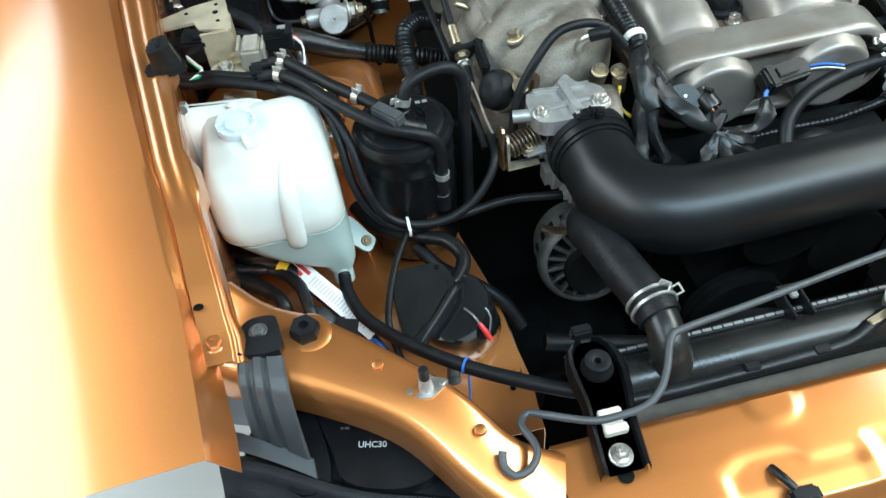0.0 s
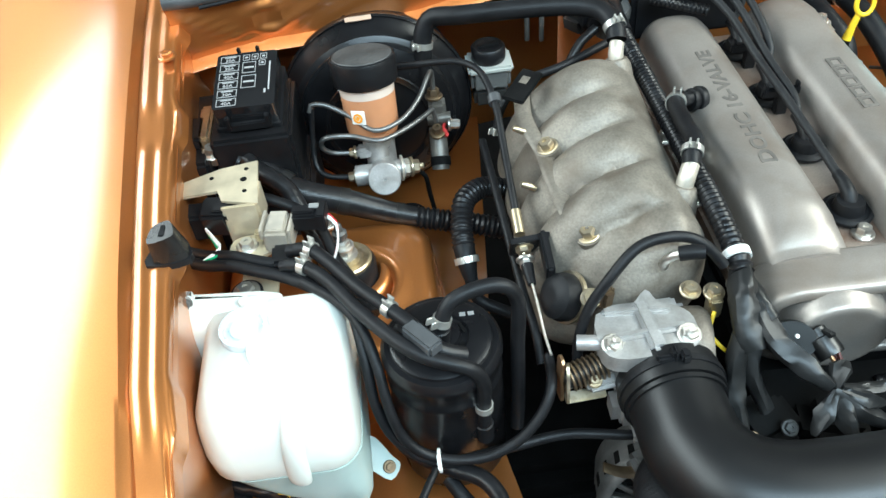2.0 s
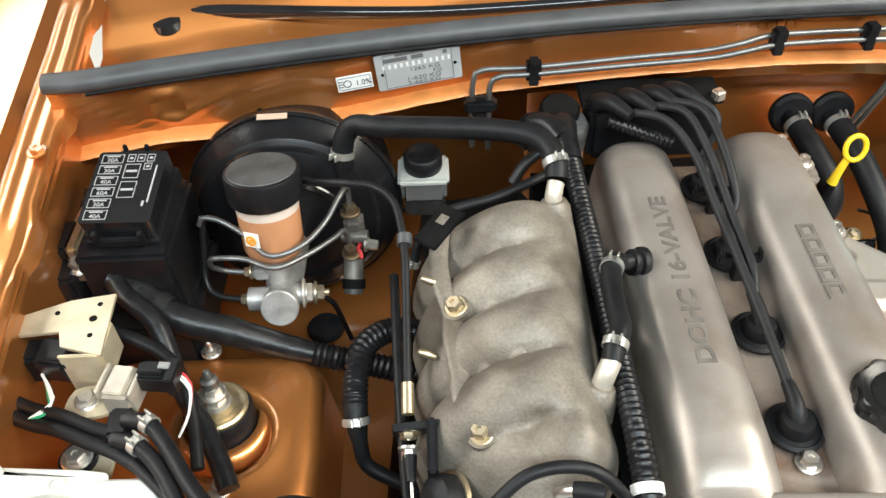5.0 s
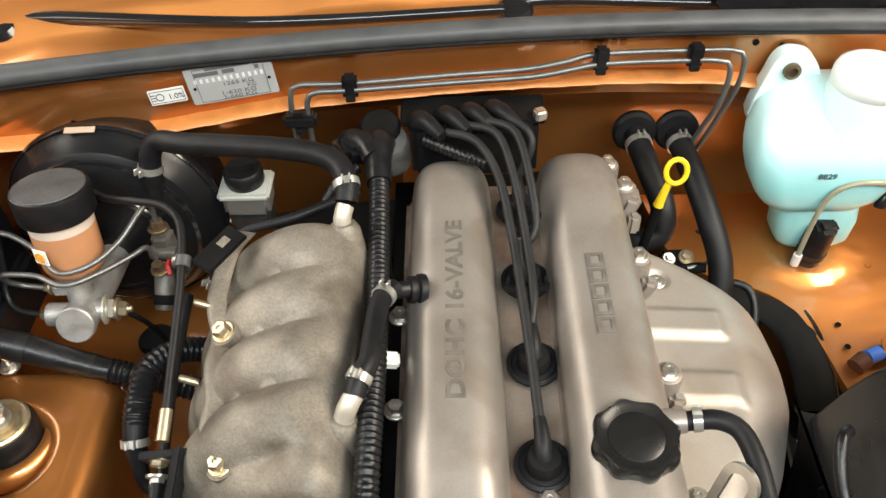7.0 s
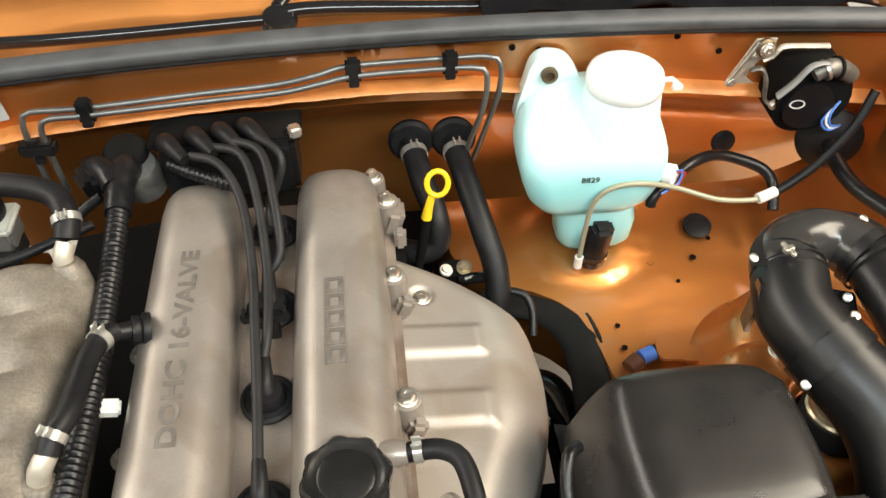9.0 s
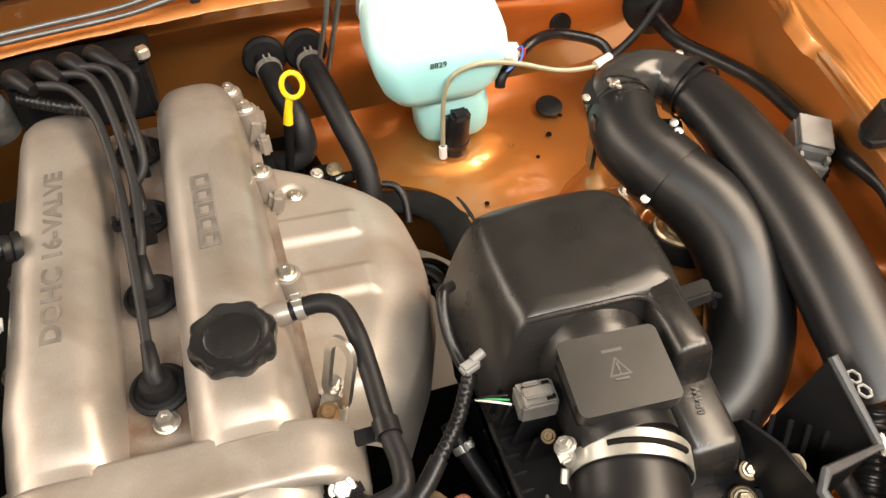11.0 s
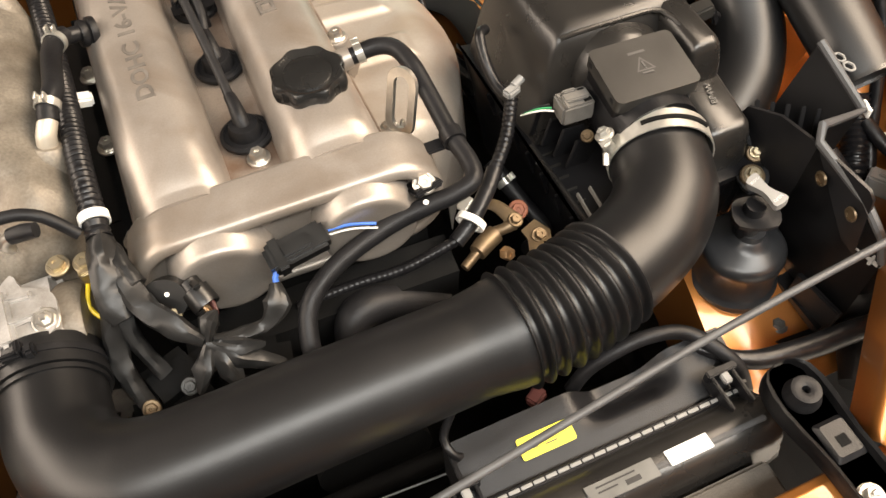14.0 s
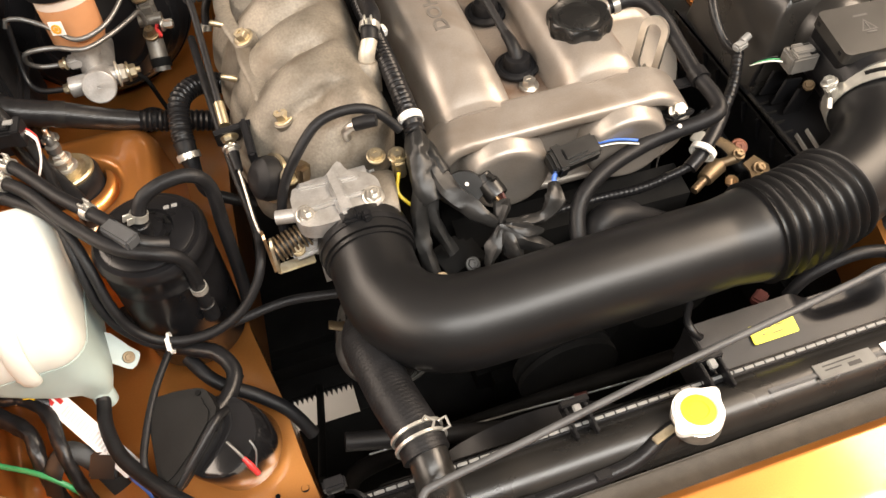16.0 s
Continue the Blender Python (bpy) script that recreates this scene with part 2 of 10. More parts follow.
def stained(m, colour, scale, amount, low=0.50, high=0.72, seed=0.0):
    """Lays blotches of dirt with soft uneven outlines over a surface's colour."""
    nodes, link = m.node_tree.nodes, m.node_tree.links.new
    bsdf = nodes["Principled BSDF"]
    tc = nodes.new("ShaderNodeTexCoord")
    place = nodes.new("ShaderNodeMapping")
    place.inputs["Location"].default_value = (seed, seed * 0.7, seed * 1.3)
    n = nodes.new("ShaderNodeTexNoise")
    n.inputs["Scale"].default_value, n.inputs["Detail"].default_value, n.inputs["Distortion"].default_value = scale, 7.0, 0.8
    r = nodes.new("ShaderNodeMapRange")
    r.inputs["From Min"].default_value, r.inputs["From Max"].default_value, r.inputs["To Max"].default_value = low, high, amount
    mix = nodes.new("ShaderNodeMix")
    mix.data_type = "RGBA"
    mix.inputs["B"].default_value = (*colour, 1)
    link(tc.outputs["Object"], place.inputs["Vector"])
    link(place.outputs["Vector"], n.inputs["Vector"])
    link(n.outputs["Fac"], r.inputs["Value"])
    link(r.outputs["Result"], mix.inputs["Factor"])
    link(bsdf.inputs["Base Color"].links[0].from_socket, mix.inputs["A"])
    link(mix.outputs["Result"], bsdf.inputs["Base Color"])
    return m


PAINT = surface("orange_metallic_paint", (0.60, 0.230, 0.060), 0.40, 0.84, 0.06, 6, 0.04, 900, 1.0, 0.05, grain=0.12)
PAINT.node_tree.nodes["Principled BSDF"].inputs["Coat IOR"].default_value = 1.65
PAINT.node_tree.nodes["Principled BSDF"].inputs["Coat Roughness"].default_value = 0.12
COVER = surface("satin_cover_paint", (0.318, 0.284, 0.254), 0.41, 0.55, 0.13, 11, 0.12, 700, 0.0, 0.12, grain=0.14)
CAST = surface("cast_aluminium", (0.200, 0.176, 0.145), 0.52, 0.42, 0.28, 24, 0.36, 420, 0.0, 0.08, grain=0.40, detail=8.0)
ALU = surface("machined_aluminium", (0.46, 0.45, 0.44), 0.48, 0.70, 0.14, 40, 0.30, 500, grain=0.15)
# same paint as the cover; the letters' relief shade is put in
LETTER = surface("shade_toned_letter_faces", (0.205, 0.186, 0.168), 0.5, 0.6, 0.2, 60)
SHIELD = surface("heat_shield_steel", (0.365, 0.328, 0.292), 0.48, 0.50, 0.10, 12, 0.08, 500, grain=0.10)
PLASTIC = surface("black_plastic", (0.009, 0.009, 0.010), 0.36, 0.0, 0.25, 30, 0.18, 900, spec=0.30)
GRAIN = surface("grained_black_plastic", (0.014, 0.0132, 0.0125), 0.29, 0.0, 0.15, 20, 0.12, 1100, grain=0.2)
LEAD = surface("plug_lead_rubber", (0.016, 0.016, 0.017), 0.48, 0.0, 0.2, 40, 0.15, 600, spec=0.28)
CAPBLACK = surface("gloss_black_cap", (0.010, 0.010, 0.010), 0.26, 0.0, 0.2, 30, 0.05, 500)
SMOKE = surface("glossy_smoke_grey_plastic", (0.030, 0.029, 0.028), 0.20, 0.0, 0.15, 20, 0.05, 500)
DUCT = surface("satin_black_duct", (0.006, 0.006, 0.0065), 0.39, 0.0, 0.15, 10, 0.08, 600, rvar=0.07, spec=0.45)
RUBBER = surface("black_rubber", (0.009, 0.009, 0.010), 0.46, 0.0, 0.25, 60, 0.25, 700, spec=0.24)
GREYRUB = surface("weathered_grey_rubber", (0.055, 0.057, 0.060), 0.48, 0.0, 0.2, 40, 0.2, 600)
GLOSS = surface("gloss_black_enamel", (0.010, 0.010, 0.011), 0.16, 0.0, 0.2, 12, 0.03, 400, 0.4, 0.05)
TAPE = surface("black_loom_tape", (0.009, 0.009, 0.010), 0.34, 0.0, 0.35, 90, 0.45, 150, spec=0.34)
VINYL = surface("creased_vinyl_tape", (0.014, 0.014, 0.014), 0.38, 0.0, 0.3, 60, 0.25, 160, spec=0.36)
LOOM = surface("corrugated_loom", (0.008, 0.008, 0.009), 0.32, 0.0, 0.2, 60, 0.1, 500, spec=0.30)
# near black for grimy metal, with the bay's deep shade put into it
DARK = surface("grimy_and_shaded_black", (0.006, 0.006, 0.006), 0.75, 0.1, 0.4, 25, 0.3, 300, spec=0.1)
PALEZINC = surface("pale_dull_zinc", (0.55, 0.50, 0.42), 0.46, 0.55, 0.15, 60, 0.15, 500)
# lighter, less metallic copy of GOLD, with the ceiling's reflected light put in
LITGOLD = surface("ceiling_lit_gold_zinc", (0.60, 0.52, 0.37), 0.42, 0.55, 0.16, 45, 0.12, 500)
GOLD = surface("yellow_zinc_plate", (0.52, 0.42, 0.25), 0.40, 0.9, 0.18, 45, 0.12, 500, second=(0.45, 0.42, 0.38), mix=0.6)
ZINC = surface("zinc_plated_steel", (0.60, 0.57, 0.52), 0.34, 0.9, 0.15, 70, 0.1, 400)
STEEL = surface("bare_steel_line", (0.20, 0.20, 0.195), 0.42, 0.8, 0.12, 60)
CLAMP = surface("clamp_steel", (0.54, 0.53, 0.49), 0.36, 0.75, 0.12, 80)
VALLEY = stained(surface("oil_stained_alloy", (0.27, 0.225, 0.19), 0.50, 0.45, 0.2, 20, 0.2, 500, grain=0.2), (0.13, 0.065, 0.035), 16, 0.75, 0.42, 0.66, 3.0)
stained(COVER, (0.185, 0.138, 0.100), 13, 0.60, 0.44, 0.72, 1.0)
stained(CAST, (0.095, 0.072, 0.050), 19, 0.70, 0.45, 0.72, 2.0)
stained(SHIELD, (0.23, 0.165, 0.115), 11, 0.50, 0.48, 0.74, 4.0)
stained(ALU, (0.27, 0.25, 0.22), 40, 0.5, 0.46, 0.70, 5.0)
stained(GRAIN, (0.032, 0.028, 0.024), 9, 0.5, 0.50, 0.76, 6.0)
stained(GOLD, (0.22, 0.15, 0.085), 90, 0.5, 0.50, 0.72, 7.0)
MILK = surface("milky_plastic", (0.66, 0.68, 0.63), 0.38, 0.0, 0.05, 8, 0.05, 300, sub=0.25, rvar=0.05)
LIPGREY = surface("pale_lip_plastic", (0.40, 0.41, 0.38), 0.4, 0.0, 0.08, 30, sub=0.1)
SMOKY = surface("smoky_reservoir_plastic", (0.11, 0.11, 0.105), 0.36, 0.0, 0.12, 20, sub=0.1)
MILKLOW = surface("coolant_behind_milky_plastic", (0.36, 0.44, 0.42), 0.38, 0.0, 0.10, 10, 0.04, 300, sub=0.2)
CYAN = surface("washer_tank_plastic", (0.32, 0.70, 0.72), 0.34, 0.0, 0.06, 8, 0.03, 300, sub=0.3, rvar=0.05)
# paler copy for neck and ear, with their overexposed white put into it
CYANTOP = surface("washer_tank_overexposed_plastic", (0.70, 0.87, 0.87), 0.34, 0.0, 0.05, 8, 0.03, 300, sub=0.3, rvar=0.05)
CLEARHOSE = surface("yellowed_clear_hose", (0.27, 0.265, 0.19), 0.30, 0.0, 0.08, 30, sub=0.3)
# the fluid tints the lower bottle; the overexposed top is painted paler with height
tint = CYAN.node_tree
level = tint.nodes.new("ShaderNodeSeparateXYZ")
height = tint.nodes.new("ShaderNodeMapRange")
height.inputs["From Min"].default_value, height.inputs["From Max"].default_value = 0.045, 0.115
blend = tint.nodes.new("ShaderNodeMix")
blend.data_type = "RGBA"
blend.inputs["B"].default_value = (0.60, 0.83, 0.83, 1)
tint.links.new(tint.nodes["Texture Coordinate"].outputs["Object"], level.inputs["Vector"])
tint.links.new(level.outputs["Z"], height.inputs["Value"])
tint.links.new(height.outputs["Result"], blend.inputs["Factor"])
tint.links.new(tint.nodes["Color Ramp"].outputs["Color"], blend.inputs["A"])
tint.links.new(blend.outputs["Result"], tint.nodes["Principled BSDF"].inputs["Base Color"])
CAPWHITE = surface("frosted_cap_plastic", (0.58, 0.64, 0.68), 0.3, 0.0, 0.08, 40, sub=0.2)
BEIGE = surface("beige_plastic", (0.62, 0.57, 0.46), 0.42, 0.0, 0.06, 30)
CAPTOP = surface("bright_white_cap_plastic", (0.84, 0.86, 0.85), 0.36, 0.0, 0.04, 20, sub=0.2)
WHITE = surface("white_plastic", (0.78, 0.77, 0.73), 0.42, 0.0, 0.05, 30)
YELLOW = surface("yellow_plastic", (0.85, 0.58, 0.02), 0.38, 0.0, 0.06, 30)
YSTICK = surface("yellow_sticker", (0.74, 0.66, 0.04), 0.45, 0.0, 0.04, 20)
OSTICK = surface("orange_sticker", (0.85, 0.35, 0.03), 0.45, 0.0, 0.04, 20)
BRAKEFL = surface("amber_reservoir", (0.50, 0.235, 0.115), 0.32, 0.0, 0.10, 25, sub=0.2)
BRAKEUP = surface("clear_reservoir_neck", (0.66, 0.55, 0.47), 0.32, 0.0, 0.08, 25, sub=0.2)
LABEL = surface("grey_label_foil", (0.50, 0.51, 0.51), 0.42, 0.3, 0.05, 40)
TAGTAN = surface("tan_paper_tag", (0.50, 0.36, 0.27), 0.6, 0.0, 0.08, 60)
PAPER = surface("white_label", (0.80, 0.80, 0.78), 0.5, 0.0, 0.04, 30)
INK = surface("black_print", (0.02, 0.02, 0.02), 0.5, 0.0, 0.05, 30)
GREYINK = surface("grey_print", (0.13, 0.13, 0.135), 0.5, 0.0, 0.05, 30)
LIDINK = surface("faded_lid_print", (0.33, 0.33, 0.33), 0.5, 0.0, 0.15, 80)
PALEINK = surface("pale_print", (0.55, 0.55, 0.55), 0.5, 0.0, 0.05, 30)
PLUG = surface("glossy_black_nylon", (0.007, 0.007, 0.007), 0.34, 0.0, 0.2, 40, 0.06, 600)
CANBLACK = surface("satin_black_canister", (0.007, 0.007, 0.008), 0.30, 0.0, 0.25, 20, 0.05, 500, spec=0.35)
LABELGREY = surface("faded_grey_label_film", (0.11, 0.11, 0.105), 0.4, 0.0, 0.15, 60)
WORNTOP = surface("scuffed_cap_top", (0.055, 0.054, 0.053), 0.55, 0.0, 0.35, 26, 0.4, 220, grain=0.3)
MATTE = surface("matte_black_lid_plastic", (0.008, 0.008, 0.008), 0.55, 0.0, 0.25, 40, 0.15, 700, spec=0.2)
COWL = surface("glossy_black_cowl_plastic", (0.006, 0.006, 0.007), 0.22, 0.0, 0.2, 20, 0.05, 400, spec=0.4)
CANTOP = surface("worn_black_can_paint", (0.020, 0.021, 0.023), 0.33, 0.0, 0.25, 20, 0.05, 500)
DIMRED = surface("grimy_red_plastic", (0.06, 0.014, 0.011), 0.5, 0.0, 0.25, 60)
REDPL = surface("red_plastic", (0.50, 0.03, 0.03), 0.4, 0.0, 0.08, 30)
BLUEWIRE = surface("blue_wire", (0.05, 0.16, 0.55), 0.4, 0.0, 0.08, 30)
GREENWIRE = surface("green_wire", (0.02, 0.25, 0.10), 0.4, 0.0, 0.08, 30)
WHITEWIRE = surface("white_wire", (0.72, 0.70, 0.66), 0.4, 0.0, 0.05, 30)
PALEGREY = surface("pale_grey_plastic", (0.26, 0.27, 0.28), 0.42, 0.0, 0.08, 30)
# marks share the lid's colour; light on their relief is put in as grey
EMBOSS = surface("lightened_emboss_mark", (0.075, 0.073, 0.070), 0.42, 0.0, 0.1, 40)
RELAYGREY = surface("dull_grey_relay_plastic", (0.150, 0.145, 0.138), 0.42, 0.0, 0.18, 60, 0.1, 500)
GREYPL = surface("grey_plastic", (0.22, 0.22, 0.215), 0.44, 0.0, 0.08, 30, 0.1, 600)
PLUGGREY = surface("grimy_grey_plug_plastic", (0.135, 0.128, 0.118), 0.40, 0.0, 0.22, 70, 0.1, 600)
MAFGREY = surface("dark_grey_plastic", (0.027, 0.0255, 0.0235), 0.34, 0.0, 0.12, 25, 0.08, 900)
FOAM = surface("dark_foam_strip", (0.060, 0.054, 0.046), 0.85, 0.0, 0.2, 60, 0.5, 500)
GRIMEGOLD = surface("grimy_brass", (0.20, 0.145, 0.085), 0.46, 0.8, 0.3, 60, 0.2, 400, second=(0.10, 0.07, 0.05), mix=0.7)
ALTFIN = surface("grimy_cast_fin", (0.135, 0.133, 0.128), 0.46, 0.5, 0.35, 60, 0.3, 500)
GREASY = surface("greasy_grey_metal", (0.145, 0.135, 0.12), 0.44, 0.5, 0.35, 70, 0.2, 400)
ALTDARK = surface("grimy_alternator_case", (0.045, 0.044, 0.042), 0.5, 0.5, 0.3, 60, 0.3, 500)
RUSTED = surface("rusty_bolt_head", (0.17, 0.055, 0.028), 0.6, 0.3, 0.3, 80, 0.3, 500)
COPPER = surface("coppery_zinc", (0.50, 0.32, 0.18), 0.36, 0.9, 0.2, 60)
LENS = surface("headlight_lens", (0.36, 0.39, 0.41), 0.12, 0.0, 0.08, 20, coat=0.5)
CONCRETE = surface("sealed_floor", (0.50, 0.49, 0.465), 0.35, 0.0, 0.06, 3, 0.1, 60)
PLASTER = surface("grey_wall", (0.14, 0.14, 0.14), 0.8, 0.0, 0.04, 4, 0.1, 90)
SEAM = surface("painted_seam_sealer", (0.58, 0.215, 0.055), 0.55, 0.25, 0.12, 60, 0.5, 200, 0.25, 0.1)
SEALANT = surface("brown_sealer", (0.10, 0.035, 0.018), 0.5, 0.1, 0.1, 30)

# ---- the hall that closes the place ----
def room():
    solo("floor", rbox((-5, -5, -0.1), (5, 5, 0), 0), CONCRETE, "pale sealed concrete floor under the car", "floor", kind="structure")
    solo("ceiling", rbox((-5, -5, 3.2), (5, 5, 3.3), 0), PLASTER, "plain grey ceiling with tube lights", "ceiling", kind="structure")
    solo("wall_north", rbox((-5, 5, 0), (5, 5.1, 3.2), 0), PLASTER, "plain grey wall of the hall", "wall", kind="structure")
    solo("wall_south", rbox((-5, -5.1, 0), (5, -5, 3.2), 0), PLASTER, "plain grey wall of the hall", "wall", kind="structure")
    solo("wall_east", rbox((5, -5, 0), (5.1, 5, 3.2), 0), PLASTER, "plain grey wall of the hall", "wall", kind="structure")
    solo("wall_west", rbox((-5.1, -5, 0), (-5, 5, 3.2), 0), PLASTER, "plain grey wall of the hall", "wall", kind="structure")


room()

# ---- the car's body round the engine bay ----
body = thing("car_body", (0, 0.3, 0.2), "orange metallic car body with an open engine bay", "car body")


def curve_at(ys, vals):
    return lambda y: float(np.interp(y, ys, vals))


def eased(f, w=0.05):
    """A bent line with its corners rounded off."""
    return lambda y: sum(f(y + w * k / 4) for k in range(-4, 5)) / 9


RAIL_Y = [-0.02, 0.06, 0.10, 0.153, 0.226, 0.402, 0.66, 0.78, 1.10]
rail_out = curve_at(RAIL_Y, [0.586, 0.594, 0.597, 0.601, 0.615, 0.640, 0.668, 0.674, 0.70])
rail_in = curve_at(RAIL_Y, [0.555, 0.556, 0.560, 0.567, 0.578, 0.597, 0.618, 0.629, 0.655])
rail_z = curve_at(RAIL_Y, [0.755, 0.778, 0.795, 0.812, 0.822, 0.830, 0.850, 0.862, 0.90])


def seal_y(x):
    return 0.786 - 0.150 * (x - 0.18) ** 2


def ridge_z(x):
    return float(np.interp(x, [-0.62, -0.55, -0.452, -0.372, -0.288, -0.239, -0.139, -0.059, 0.113, 0.20, 0.241, 0.413, 0.62], [0.800, 0.805, 0.797, 0.798, 0.806, 0.811, 0.814, 0.816, 0.817, 0.814, 0.808, 0.800, 0.785]))


wing_x, wing_z = eased(rail_out, 0.12), eased(rail_z, 0.14)


def fender(side):
    def f(y, d):
        x = wing_x(y) + 0.003 + d
        z = wing_z(y) + 0.006 - 0.06 * d - 0.55 * d ** 2 - 0.3 * max(d - 0.10, 0) ** 2 - 3.0 * max(d - 0.18, 0) ** 2
        z -= 0.5 * max(0.06 - y, 0) ** 2
        return side * x, y, z
    ds = [0.0, 0.0004] + steps(0.004, 0.30, 24)

    def g(y, d):
        if d == 0.0:
            return side * (rail_out(y) - 0.012), y, rail_z(y) - 0.018
        return f(y, d)
    return part("fender", sheet(g, steps(-0.036, 1.10, 44), ds, 0.001), PAINT, body, "orange metallic front fender", 50)


def rail(side):
    """The bolted edge of the wing with its long pressed beads."""
    vs = steps(0, 1, 30)

    def f(y, v):
        x = rail_out(y) + (rail_in(y) - rail_out(y)) * v
        scallop = 0.006 * bump01((y * 6.1) % 1.0, 0.10, 0.42, 0.12)
        x -= v ** 6 * (scallop - 0.004)
        z = rail_z(y) - 0.004
        seg = bump01((y + 0.20) % 0.36, 0.03, 0.33, 0.04) * bump01(y, 0.155, 9, 0.03)
        z += 0.0012 * seg * (bump01(v, 0.22, 0.38, 0.16) + bump01(v, 0.54, 0.70, 0.16))
        z -= 0.010 * bump01(v, -1, 0.06, 0.06)
        z -= 0.016 * max(v - 0.86, 0) / 0.14
        z -= 0.004 * bump01(v, 0.72, 0.86, 0.1) * (1 - seg)
        return side * x, y, z
    return part("wing_rail", sheet(f, steps(0.04, 1.0, 150), vs, 0.001), PAINT, body, "orange wing rail with long pressed beads", 60)


def apron_floor(side):
    return 0.578 if side < 0 else 0.612


def inner_edge(side):
    if side < 0:
        return curve_at([-0.10, 0.0, 0.09, 0.13, 0.19, 0.28, 0.48, 0.80], [0.325, 0.32, 0.316, 0.322, 0.327, 0.343, 0.331, 0.30])
    return curve_at([-0.10, 0.0, 0.10, 0.25, 0.45, 0.56, 0.60, 0.63, 0.65, 0.665, 0.675, 0.69, 0.72, 0.82], [0.312, 0.312, 0.308, 0.33, 0.33, 0.314, 0.308, 0.296, 0.276, 0.250, 0.220, 0.190, 0.170, 0.15])


def apron(side):
    """The inner wing: a shelf beside the engine that turns up to the rail."""
    edge = inner_edge(side)
    zf = apron_floor(side)

    def f(y, v):
        x0, x1 = edge(y), rail_in(y) + 0.006
        ztop = rail_z(y) - 0.012
        base = zf - 0.03 * bump01(y, -1, 0.12, 0.16) + 0.02 * max(y - 0.6, 0) / 0.2
        if v < 0.0:
            return side * (x0 - 0.001), y, base + v * 0.35
        x = x0 + (x1 - x0) * min(v / (0.60 if side < 0 else 0.72), 1.0) ** 0.9
        t = min(max((v - 0.55) / 0.45, 0), 1)
        z = base + (ztop - base) * t ** 1.5
        z += 0.004 * bump01(v, 0.20, 0.26, 0.04) * bump01(y, 0.14, 0.33, 0.05)
        z += 0.006 * bump01((y * 5.2) % 1, 0.35, 0.6, 0.1) * bump01(v, 0.62, 0.85, 0.1)
        if side > 0:
            z += 0.007 * bump01(math.hypot(x - 0.318, y - 0.728), -1, 0.062, 0.009)
            for dx, dy in ((0.352, 0.640), (0.372, 0.652), (0.404, 0.668), (0.418, 0.655), (0.366, 0.612), (0.398, 0.630)):
                z += 0.0016 * bump01(math.hypot(x - dx, y - dy), -1, 0.004, 0.004)
        z += 0.003 * noise.noise(Vector((x * 14, y * 14, 3.0 * side))) * bump01(v, 0.04, 0.9, 0.05)
        return side * x, y, z
    vs = [-0.3, -0.15, -0.03, 0.0] + steps(0.012, 1.0, 44)
    return part("inner_wing", sheet(f, steps(0.035, 0.80, 130), vs, 0.001), PAINT, body, "orange inner wing panel", 55)


def tower(side):
    """The strut tower, a raised block with a round opening ring."""
    cx, cy, zt = 0.468, 0.432, 0.682 if side < 0 else 0.70
    zf = apron_floor(side) - 0.02

    def loop(hx0, hx1, hy, z, r):
        return [Vector((side * (cx + x), cy + y, z)) for x, y in rounded(-hx0, -hy, hx1, hy, r, 6)]
    loops = [loop(0.092, 0.13, 0.100, zf, 0.03), loop(0.082, 0.13, 0.094, zt - 0.020, 0.035), loop(0.079, 0.13, 0.090, zt - 0.008, 0.036),
             loop(0.070, 0.125, 0.083, zt - 0.001, 0.036), loop(0.060, 0.115, 0.074, zt, 0.036)]
    ring_ = [[Vector((side * (cx + rr * math.cos(a)), cy + rr * math.sin(a), z)) for a in [math.pi / 4 + 2 * math.pi * (i - 3) / 28 for i in range(28)]]
             for rr, z in ((0.058, zt), (0.052, zt + 0.004), (0.044, zt + 0.003), (0.038, zt - 0.006), (0.037, zt - 0.02))]
    bm = loft(loops + ring_, False, False)
    return part("strut_tower", bm, PAINT, body, "orange pressed strut tower", 50)


